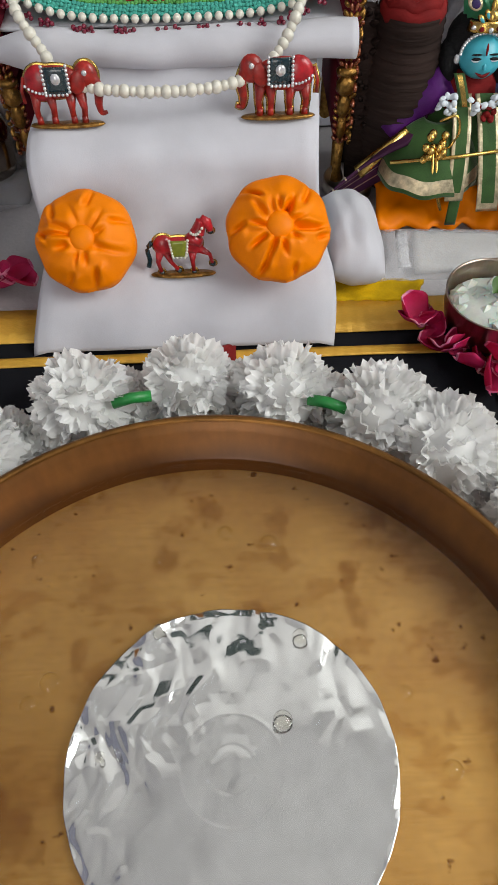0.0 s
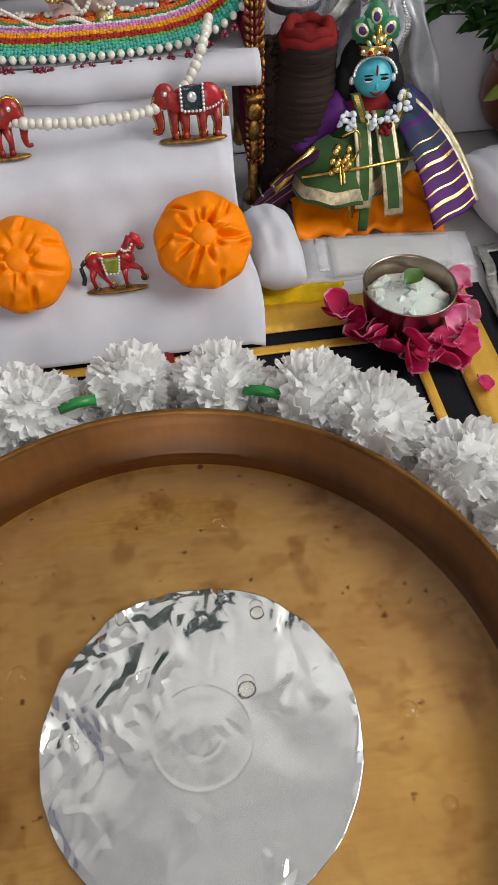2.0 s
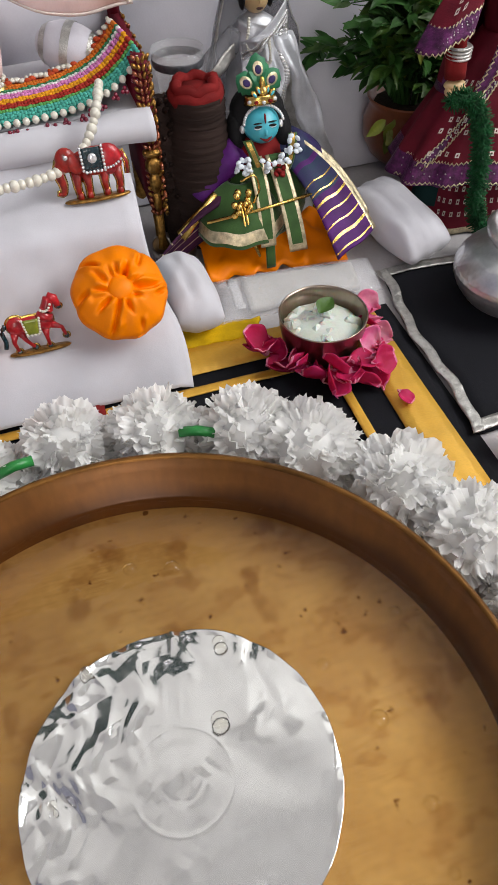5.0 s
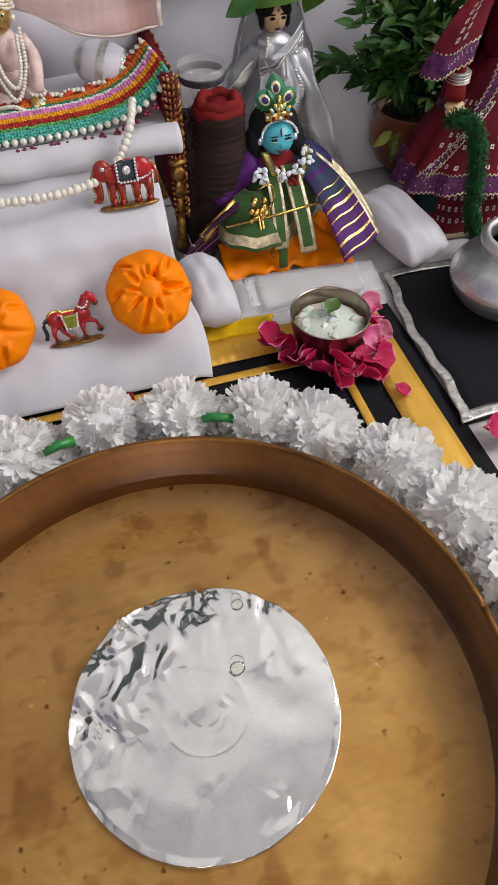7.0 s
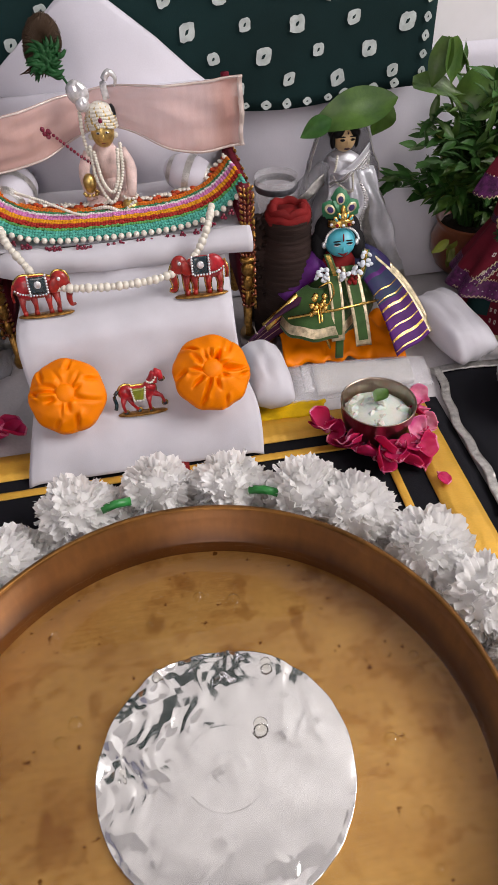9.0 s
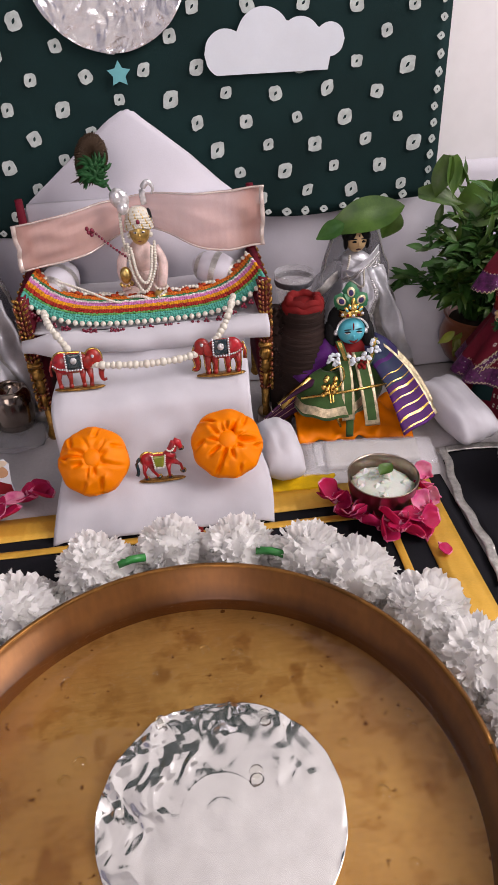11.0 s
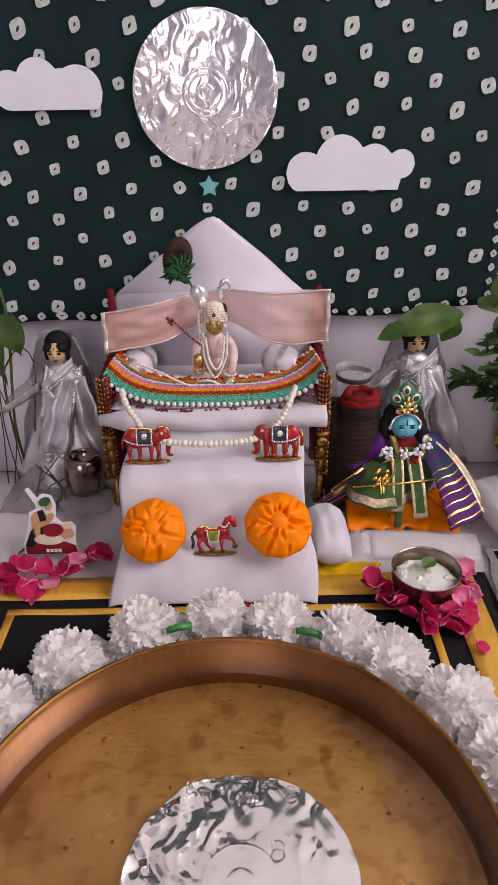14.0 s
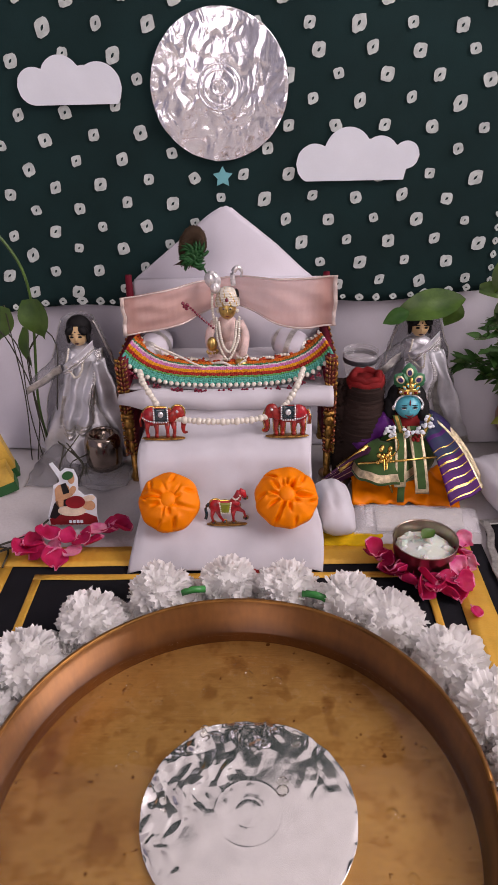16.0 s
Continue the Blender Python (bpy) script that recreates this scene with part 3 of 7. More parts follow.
def foil_disc(name, c, radius, upright, mats, label):
    """A disc wrapped in foil: a thin crumpled skin with soft swells and sharp creases."""
    ob = thing(name, c, label, "foil disc")
    m = Matrix.Translation(c) @ (Matrix.Rotation(radians(90), 4, "X") if upright else Matrix())
    shift = Vector((3.1, 7.7, 1.3)) if upright else Vector((9.4, 2.6, 5.2))

    def height(x, y):
        p = Vector((x, y, 0.0))
        warp = Vector((noise.noise(p * 60 + shift), noise.noise(p * 60 - shift), 0)) * 0.006
        if upright:
            rough, smooth = 0.50 + 0.5 * max(0.0, noise.noise(p * 35 + shift)), 1.2
        else:
            rough = 0.03 + 1.0 * max(0.0, min(1.0, (y - x - 0.012) / 0.03)) + 0.40 * math.exp(-p.length_squared / 0.00008) + 0.9 * math.exp(-((x - 0.022) ** 2 / 0.00012 + (y + 0.047) ** 2 / 0.00003)) + 0.8 * math.exp(-((x - 0.036) ** 2 + (y - 0.040) ** 2) / 0.00004) + 0.6 * math.exp(-((x + 0.036) ** 2 + (y + 0.028) ** 2) / 0.00004) + 1.1 * max(0.0, noise.noise(p * 30 + shift) - 0.28)
            smooth = 0.40
        rough += 0.6 * max(0.0, (p.length / radius - 0.95) / 0.05)
        h = smooth * (0.0011 * noise.noise(p * 26 + shift) + 0.0007 * noise.noise(p * 60 - shift))
        q = p + warp
        stretch = Vector((q.x + 0.45 * q.y, q.y * 0.75 - 0.2 * q.x, 0.0))
        h += rough * (0.024 if upright else 0.012) / 75 * (1 - 2 * abs(noise.noise(stretch * 75 + shift)))
        for size, slope in ((62, 0.07), (135, 0.17), (300, 0.17)):  # flat crumpled facets that meet in sharp creases
            h += rough * slope * (0.85 if upright else 0.80) / size * facet(stretch * size + shift)
        if not upright:  # the pressed hub under the foil
            h += 0.00007 * math.exp(-((p.length - 0.0185) / 0.0007) ** 2) - 0.00006 * math.exp(-((p.length - 0.0075) / 0.0008) ** 2)
        return 0.0022 + h + (1.0 * (radius * radius - p.length_squared) if upright else 0.0)

    bm = bmesh.new()
    nr, na = 150, 440
    rows = []
    for i in range(nr + 1):
        row = []
        for k in range(na):
            a = 2 * math.pi * k / na
            edge = radius * (1 + 0.006 * noise.noise(Vector((math.cos(a) * 5, math.sin(a) * 5, radius * 90))))
            q = max(0.004, min(1.0, i / (nr - 1)))
            x, y = edge * q * math.cos(a), edge * q * math.sin(a)
            h = height(x, y) if i < nr else -0.0004
            if i == nr:
                x, y = x * 1.004, y * 1.004
            row.append(bm.verts.new(m @ Vector((x, y, h))))
        rows.append(row)
    for a, b in zip(rows, rows[1:]):
        for k in range(na):
            bm.faces.new((a[k], b[k], b[(k + 1) % na], a[(k + 1) % na]))
    bm.faces.new(rows[0])
    part("foil_wrap", bm, mats, ob)
    for r0 in ((0.0058, 0.0130, 0.0172) if upright else ()):
        bm = bmesh.new()
        lathe(bm, [(r0 - 0.0014, 0.0), (r0 - 0.0006, 0.0024), (r0 + 0.0001, 0.0028), (r0 + 0.0008, 0.0023), (r0 + 0.0016, 0.0), (r0 - 0.0014, 0.0)], (0, 0, 0.0046), seg=64, m=m)
        bmesh.ops.delete(bm, geom=[f for f in bm.faces if len(f.verts) > 4], context="FACES")
        part("hub_ring", bm, mats, ob, "pressed ring of the hub")
    bm = bmesh.new()
    lathe(bm, [(0.0005, -0.0008), (radius * 0.985, -0.0008), (radius * 0.985, -0.0002), (0.0005, -0.0002)], (0, 0, 0), seg=64, m=m)
    part("disc", bm, PAPER, ob)
    return ob


foil_disc("foil_moon", (0.0022, BY - 0.0035, 0.3288), 0.0578, True, FOIL, "round disc wrapped in crumpled silver foil on the backdrop")


def puffs(cx, cz, spec, flat):
    """A cloud's outline from overlapping round puffs on a flat foot."""
    pts = []
    lo, hi = min(x - r for x, z, r in spec), max(x + r for x, z, r in spec)
    for i in range(61):
        x = lo + (hi - lo) * i / 60
        tops = [z + math.sqrt(max(0, r * r - (x - px) ** 2)) for px, z, r in spec if abs(x - px) <= r]
        pts.append((cx + x, cz + max(tops + [flat + 0.0004])))
    low = []
    for i in range(1, 60):
        x = hi - (hi - lo) * i / 60
        first, last = min(spec), max(spec)
        if x < first[0] or x > last[0]:
            px, z, r = first if x < first[0] else last
            low.append((cx + x, cz + max(flat, z - math.sqrt(max(0, r * r - (x - px) ** 2)))))
        else:
            low.append((cx + x, cz + flat))
    return pts + low


for cx, cz, spec, lab in ((0.1208, 0.2755, [(-0.037, -0.009, 0.0165), (-0.008, 0.000, 0.0205), (0.020, -0.003, 0.016), (0.043, -0.003, 0.0115), (0.030, -0.011, 0.0145)], "white paper cloud with four puffs"),
                          (-0.1235, 0.3372, [(-0.030, -0.005, 0.0145), (-0.007, 0.001, 0.017), (0.024, -0.007, 0.0195), (0.012, -0.006, 0.016)], "white paper cloud with three puffs")):
    bm = bmesh.new()
    slab(bm, puffs(cx, cz, spec, -0.0235 if cx > 0 else -0.0195), 0.0008, Matrix.Translation((0, BY - 0.0045, 0)))
    solid("paper_cloud", bm, PAPER, lab + " on the backdrop", "paper cutout", "paper clouds", smooth=False)
bm = bmesh.new()
star = []
for k in range(10):
    a = math.pi / 2 + k * math.pi / 5
    r = 0.0092 if k % 2 == 0 else 0.0049
    star.append((0.002 + r * math.cos(a), 0.2570 + r * math.sin(a)))
slab(bm, star, 0.0008, Matrix.Translation((0, BY - 0.004, 0)))
solid("paper_star", bm, BLUE_PAPER, "small light blue paper star on the backdrop", "paper cutout", smooth=False)

# ---- brass tray ----
TX, TY = 0.016, 0.0665
tray = thing("brass_tray", (TX, TY, 0.003), "round brass tray with upright wall, stained floor", "tray")
bm = bmesh.new()
lathe(bm, [(0.0005, 0.0044), (0.06, 0.0043), (0.124, 0.0043), (0.1283, 0.0044)], (TX, TY, 0), seg=128)
bmesh.ops.delete(bm, geom=[f for f in bm.faces if len(f.verts) > 4], context="FACES")
part("base", bm, BRASS_OLD, tray, "gold-brown stained brass floor")
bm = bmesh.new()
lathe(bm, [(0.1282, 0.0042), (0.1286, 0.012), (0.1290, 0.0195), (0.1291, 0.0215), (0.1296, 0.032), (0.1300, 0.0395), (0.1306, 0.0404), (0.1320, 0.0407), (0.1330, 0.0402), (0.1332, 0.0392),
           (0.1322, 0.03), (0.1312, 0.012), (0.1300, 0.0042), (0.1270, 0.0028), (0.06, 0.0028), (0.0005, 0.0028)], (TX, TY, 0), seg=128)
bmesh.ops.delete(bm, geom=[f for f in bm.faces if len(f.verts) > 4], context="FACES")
part("wall", bm, COPPER_WALL, tray, "brown brass wall with a dark reflection tinted in below")
bm = bmesh.new()
tube(bm, [(TX + 0.1313 * math.cos(2 * math.pi * k / 128), TY + 0.1313 * math.sin(2 * math.pi * k / 128), 0.0398) for k in range(129)], 0.0014, 0, 8)
part("rim", bm, RIM_BRASS, tray, "golden rolled rim with its highlight in the colour")

foil_disc("tray_foil_disc", (0.0243, 0.0703, 0.0056), 0.0583, False, FOIL_FLAT, "round disc wrapped in silver foil under water in the tray")
bm = bmesh.new()
lathe(bm, [(0.0004, 0.0), (0.05, 0.0), (0.10, 0.0), (0.1262, 0.0), (0.1276, 0.0005)], (TX, TY, 0.0112), seg=96)
bmesh.ops.delete(bm, geom=[f for f in bm.faces if len(f.verts) > 4], context="FACES")
water = solid("tray_water", bm, WATER, "still clear shallow water filling the tray", "water")
water.visible_shadow = False
rng = random.Random(3)
bubble = None
for k in range(16):
    a, r = rng.uniform(-0.6, 3.4), rng.uniform(0.03, 0.115)
    p = (TX + r * math.cos(a), TY + r * math.sin(a), 0.0112)
    s = rng.uniform(0.6, 1.4)
    if bubble is None:
        bm = bmesh.new()
        lathe(bm, [(0.0026, 0.0), (0.0027, 0.0006), (0.0024, 0.0013), (0.0016, 0.002), (0.0002, 0.0023)], (0, 0, 0), seg=14)
        bmesh.ops.delete(bm, geom=[f for f in bm.faces if len(f.verts) > 4], context="FACES")
        bubble = solid("water_bubble", bm, WATER, "clear air bubble on the water", "bubble", "bubbles in the tray")
        bubble.matrix_basis = pose(*p)
        bubble.visible_shadow = False
    else:
        ob = copy_thing(bubble, pose(*p) @ Matrix.Diagonal((s, s, s, 1)))

# ---- flower garland round the tray ----
def pompom(seed, radius):
    """A carnation of thin plastic: many fluted fans with cut, ruffled ends round a core."""
    r = random.Random(seed)
    bm = bmesh.new()
    ell(bm, (0, 0, 0), 0.74 * radius, seg=20, ring=12)
    total = 100
    for k in range(total):
        u = 1 - 1.5 * (k + r.uniform(0, 1)) / total
        a = k * 2.39996 + r.uniform(-0.2, 0.2)
        s = math.sqrt(max(0.0, 1 - u * u))
        d = Vector((s * math.cos(a), s * math.sin(a), u * 0.9)).normalized()
        side = d.cross(Vector((r.uniform(-1, 1), r.uniform(-1, 1), r.uniform(-1, 1)))).normalized()
        nrm = side.cross(d)
        half, reach, phase = r.uniform(0.17, 0.30), r.uniform(0.92, 1.10), r.uniform(0, 6.28)
        curl = r.uniform(-0.16, 0.16)
        cols, rows = 8, []
        for t in (0.62, 0.76, 0.89, 1.0):
            row = []
            for j in range(cols + 1):
                q = 2 * j / cols - 1
                cut = (0.06 * (j % 2) + r.uniform(-0.03, 0.03)) if t == 1.0 else 0.0
                L = reach * t * (1 - 0.16 * q * q * t) + cut
                w = half * (0.35 + 0.65 * t)
                flute = (0.015 + 0.045 * t * t) * math.sin(phase + j * 1.9) + curl * (t - 0.45) ** 2 * 3
                row.append(bm.verts.new((d * L + side * w * q + nrm * flute) * radius))
            rows.append(row)
        for p, q in zip(rows, rows[1:]):
            for j in range(cols):
                bm.faces.new((p[j], p[j + 1], q[j + 1], q[j]))
    return fin(bm, PLASTIC_PETAL, "flower")


garland = thing("flower_garland", (TX, TY, 0.0), "garland of white plastic carnations laid round the tray", "garland")
heads = [pompom(s, 0.0215) for s in (11, 12, 13, 14)]
rng = random.Random(8)
ANGLES = (-24, -9, 6, 20, 34, 50, 62, 77.5, 92, 110, 129, 146, 163, 180, 196, 212)
for k, deg in enumerate(ANGLES):
    a = radians(deg)
    for ring, (rad, z, s) in enumerate(((0.1605, 0.0245, 1.05), (0.1555, 0.010, 0.70), (0.1660, 0.010, 0.72))):
        aa = a + (0, 0.13, -0.12)[ring]
        ob = part("flower", heads[(k + ring) % 4], None, garland)
        ob.matrix_basis = pose(TX + rad * math.cos(aa) + rng.uniform(-0.002, 0.002), TY + rad * math.sin(aa) + rng.uniform(-0.002, 0.002), z,
                               rng.uniform(-18, 18), rng.uniform(-18, 18), rng.uniform(0, 360)) @ Matrix.Scale(s * rng.uniform(0.90, 1.10), 4)
for deg in (102, 69.5):
    bm = bmesh.new()
    a, b = radians(deg - 3.2), radians(deg + 3.2)
    rr, zz = 0.1500, 0.0345
    tube(bm, [(TX + rr * math.cos(a), TY + rr * math.sin(a), zz), (TX + (rr + 0.001) * math.cos((a + b) / 2), TY + rr * math.sin((a + b) / 2), zz + 0.0010),
              (TX + rr * math.cos(b), TY + rr * math.sin(b), zz)], 0.0025, seg=10)
    part("tube_spacer", bm, GREEN_PLASTIC, garland, "green plastic tube")

# ---- draped steps ----
RX0, RX1 = -0.0715, 0.0805
PROFILE = smoothline([(0, 0.2685, 0.0042), (0, 0.2775, 0.0135), (0, 0.288, 0.0225), (0, 0.300, 0.0285), (0, 0.312, 0.031), (0, 0.322, 0.040), (0, 0.329, 0.056),
                      (0, 0.336, 0.0675), (0, 0.348, 0.0735), (0, 0.364, 0.0765), (0, 0.378, 0.080), (0, 0.386, 0.088), (0, 0.400, 0.094)], 6)


def ramp_at(s):
    return at_step(PROFILE, s)


def ramp_z(y):
    for a, b in zip(PROFILE, PROFILE[1:]):
        if a.y <= y <= b.y:
            return a.z + (b.z - a.z) * (y - a.y) / max(b.y - a.y, 1e-6)
    return PROFILE[-1].z if y > 0.39 else 0.0


def ramp(u, v):
    p = ramp_at(v)
    edge = 1 + 0.035 * math.sin(v * 9 + (2 if u < 0.5 else 0)) * abs(2 * u - 1)
    x = (RX0 + RX1) / 2 + (RX1 - RX0) / 2 * (2 * u - 1) * edge * (1 - 0.09 * v)
    sag = 0.0012 * wob(u * 5, v * 7, 4) + 0.0005 * wob(u * 9 + v * 4, v * 5, 8)
    return (x, p.y - sag, p.z + sag - 0.0025 * max(0, abs(2 * u - 1) - 0.9) * 10)


bm = bmesh.new()
sheet(bm, ramp, 60, 76, 0, 0.0012)
solid("step_drape", bm, WHITE_CLOTH, "white cotton cloth draped down the steps before the throne", "cloth")
# the box steps that carry the cloth
bm = bmesh.new()
box(bm, (RX0 + 0.012, 0.302, 0.0005), (RX1 - 0.012, 0.345, 0.0255), 0, 0.001)
box(bm, (RX0 + 0.012, 0.3385, 0.0255), (RX1 - 0.014, 0.386, 0.064), 0, 0.001)
solid("step_block", bm, PAPER, "white stepped block under the draped cloth", "steps", smooth=False)


# ---- round orange cushions ----
def cushion(c, radius, thick, normal, turn, folds, label):
    ob = thing("round_cushion", c, label, "cushion", "orange cushions on the steps")
    m = Matrix.Translation(c) @ Vector(normal).to_track_quat("Z", "Y").to_matrix().to_4x4() @ pose(0, 0, 0, 0, 0, turn)
    bm = bmesh.new()
    rng = random.Random(int(turn) + folds)
    # gathers: angle, inner and outer end, depth, width, bend
    gathers = [((k + rng.uniform(-0.48, 0.48)) * 2 * math.pi / folds, rng.uniform(0.26, 0.34), rng.choice((0.55, 0.62, 0.75, 0.98)), rng.uniform(0.10, 0.40 if folds > 12 else 0.28), rng.uniform(0.0009, 0.0017), rng.uniform(-0.5, 0.5)) for k in range(folds)]
    gathers += [((k + rng.uniform(-0.4, 0.4)) * 2 * math.pi / 6, rng.uniform(0.62, 0.8), 1.05, rng.uniform(0.25, 0.5), rng.uniform(0.0010, 0.0018), rng.uniform(-0.8, 0.8)) for k in range(6)]
    lobes = 8 if folds < 13 else 9
    top, low, seg, n = [], [], 220, 32
    for i in range(n + 1):
        q = i / n
        rt, rl = [], []
        for k in range(seg):
            a = 2 * math.pi * k / seg
            dip = 0.0
            for a0, q0, q1, deep, wide, bend in gathers:
                d = (a - a0 - bend * (q - q0) + math.pi) % (2 * math.pi) - math.pi
                arc = d * max(q, 0.15) * radius
                if abs(arc) < 0.008:
                    along = max(0.0, min(1.0, (q - q0 + 0.08) / 0.1)) * max(0.0, min(1.0, (q1 - q) / 0.25))
                    dip += along * deep * (math.exp(-(arc / wide) ** 2) - 0.45 * math.exp(-((arc - 2.2 * wide) / (1.5 * wide)) ** 2))
            lobe = 0.5 + 0.5 * math.sin(lobes * a + turn + 1.2 * math.sin(a + folds))
            body = (1 - q ** 5) ** 0.5 * (0.62 + 0.38 * math.sin(math.pi * min(1.0, q * 1.15) ** 0.8))
            h = thick * (body * (0.98 + 0.10 * lobe * q) - dip * (0.35 + 0.65 * (1 - q ** 4)))
            h += thick * 0.10 * noise.noise(Vector((3.2 * q * math.cos(a), 3.2 * q * math.sin(a), folds))) * (1 - q ** 4)
            rad = radius * q * (1 - 0.035 * q * q * (1 - lobe) - 0.10 * dip * q ** 3)
            x, y = rad * math.cos(a), rad * math.sin(a)
            rt.append(bm.verts.new(m @ Vector((x, y, h))))
            rl.append(bm.verts.new(m @ Vector((x, y, -thick * 0.62 * math.sqrt(max(0, 1 - q ** 3))))))
        top.append(rt), low.append(rl)
    for rows in (top, low):
        for a, b in zip(rows, rows[1:]):
            for k in range(seg):
                bm.faces.new((a[k], a[(k + 1) % seg], b[(k + 1) % seg], b[k]))
    for k in range(seg):
        bm.faces.new((top[-1][k], top[-1][(k + 1) % seg], low[-1][(k + 1) % seg], low[-1][k]))
    bmesh.ops.remove_doubles(bm, verts=bm.verts, dist=1e-6)
    part("cover", bm, ORANGE_SATIN, ob)
    bm = bmesh.new()
    ell(bm, (0, 0, thick * 0.80), (radius * 0.27, radius * 0.27, thick * 0.30), seg=24, ring=14, m=m)
    part("button", bm, ORANGE_SATIN, ob)


cushion((-0.0405, 0.3010, 0.0470), 0.0248, 0.0125, (0.0, -0.66, 0.75), 10, 9, "round pleated orange satin cushion with covered button")
cushion((0.0525, 0.2995, 0.0515), 0.0255, 0.0125, (0.03, -0.62, 0.78), 47, 15, "round pleated orange satin cushion, tightly gathered")


# ---- enamel animals ----
def flat_tube(bm, pts, radii, mat, m, flat=0.5):
    tube(bm, pts, radii, mat, 8, m @ Matrix.Diagonal((1, flat, 1, 1)))


def gilt(body, m):
    """The flat gold plate that shows as a rim round an enamel figure."""
    out = body.copy()
    out.normal_update()
    back, turn = m.inverted(), m.inverted().to_3x3()
    for v in out.verts:
        p, n = back @ v.co, (turn @ v.normal).normalized()
        v.co = m @ Vector((p.x + n.x * 0.0008, p.y * 0.3 + 0.0012, p.z + n.z * 0.0008))
    for f in out.faces:
        f.material_index = 0
    return out


def elephant(c, flip, tilt, label):
    ob = thing("elephant_figurine", c, label, "figurine", "enamel elephants on the steps")
    m = Matrix.Translation(c) @ pose(0, 0, 0, tilt, 0, 0) @ Matrix.Diagonal((flip * 1.1, 1.1, 1.1, 1))
    bm = bmesh.new()
    ell(bm, (-0.002, 0, 0.0182), (0.0122, 0.0030, 0.0068), 0, m=m)
    ell(bm, (-0.0085, 0, 0.0180), (0.0070, 0.0032, 0.0074), 1, m=m)
    ell(bm, (0.0115, 0, 0.0205), (0.0052, 0.0030, 0.0058), 0, m=m)
    ell(bm, (0.0080, -0.0022, 0.0185), (0.0034, 0.0012, 0.0050), 0, rot=(0, 20, 0), m=m)
    flat_tube(bm, smoothline([(0.0135, 0, 0.020), (0.0160, 0, 0.0150), (0.0152, 0, 0.0090), (0.0160, 0, 0.0052), (0.0185, 0, 0.0055)], 4),
              [0.0030, 0.0028, 0.0026, 0.0024, 0.0022, 0.0021, 0.002, 0.0018, 0.0017, 0.0015, 0.0014, 0.0013, 0.0012, 0.0011, 0.0010, 0.0009, 0.0008], 0, m, 0.8)
    for x, lean in ((-0.0115, -0.0010), (-0.0055, 0.0006), (0.0035, -0.0004), (0.0078, 0.0008)):
        flat_tube(bm, [(x, 0, 0.014), (x + lean, 0, 0.007), (x + lean * 0.4, 0, 0.0016)], [0.0027, 0.0014, 0.0012], 0, m, 0.8)
        flat_tube(bm, [(x + lean * 0.4, 0, 0.0042), (x + lean * 0.4, 0, 0.0010)], [0.0013, 0.0016], 0, m, 0.85)
    flat_tube(bm, [(-0.0152, 0, 0.0205), (-0.0172, 0, 0.0150), (-0.0168, 0, 0.0100)], [0.0009, 0.0007, 0.0008], 0, m)
    part("gold_edge", gilt(bm, m), GOLD, ob, "thin gold edge")
    part("body", bm, [RED_ENAMEL, CRIMSON_ENAMEL, NAVY_ENAMEL], ob, "red enamel body")
    bm = bmesh.new()
    sheet(bm, lambda u, v: m @ Vector((-0.0055 + 0.0095 * u, -0.0036 - 0.0003 * math.sin(u * 3.1), 0.0252 - 0.0105 * v)), 6, 6, 0, 0.0008)
    cloth = part("saddle_cloth", bm, NAVY_ENAMEL, ob, "dark teal saddle cloth")
    bm = bmesh.new()
    for k in range(7):
        ell(bm, (-0.0060, -0.0041, 0.0255 - 0.0017 * k), 0.0008, m=m, seg=8, ring=5)
        ell(bm, (0.0043, -0.0041, 0.0255 - 0.0017 * k), 0.0008, m=m, seg=8, ring=5)
    for k in range(6):
        ell(bm, (-0.0060 + 0.0018 * k, -0.0041, 0.0143), 0.0008, m=m, seg=8, ring=5)
        ell(bm, (-0.0075 - 0.0014 * k, -0.0034, 0.0148 + 0.00012 * k * k), 0.0007, m=m, seg=8, ring=5)
    ell(bm, (-0.0008, -0.0044, 0.0205), (0.0023, 0.0009, 0.0024), m=m, seg=10, ring=6)
    ell(bm, (0.0115, -0.0030, 0.0222), (0.0012, 0.0006, 0.0012), m=m, seg=8, ring=5)
    part("crystal_trim", bm, GEM, ob, "clear crystal trim")
    bm = bmesh.new()
    lathe(bm, [(0.0004, 0.0), (0.0158, 0.0), (0.0168, 0.0006), (0.0160, 0.0013), (0.0004, 0.0013)], (0, 0, 0), seg=28, squash=0.24, m=m)
    part("base", bm, OLD_GOLD, ob, "oval antique brass base")


elephant((-0.0485, 0.3530, ramp_z(0.353) + 0.0006), 1, -12, "red enamel elephant figurine with crystal saddle, trunk raised forward")
elephant((0.0550, 0.3540, ramp_z(0.354) + 0.0006), -1, -12, "red enamel elephant figurine with crystal saddle, facing its twin")


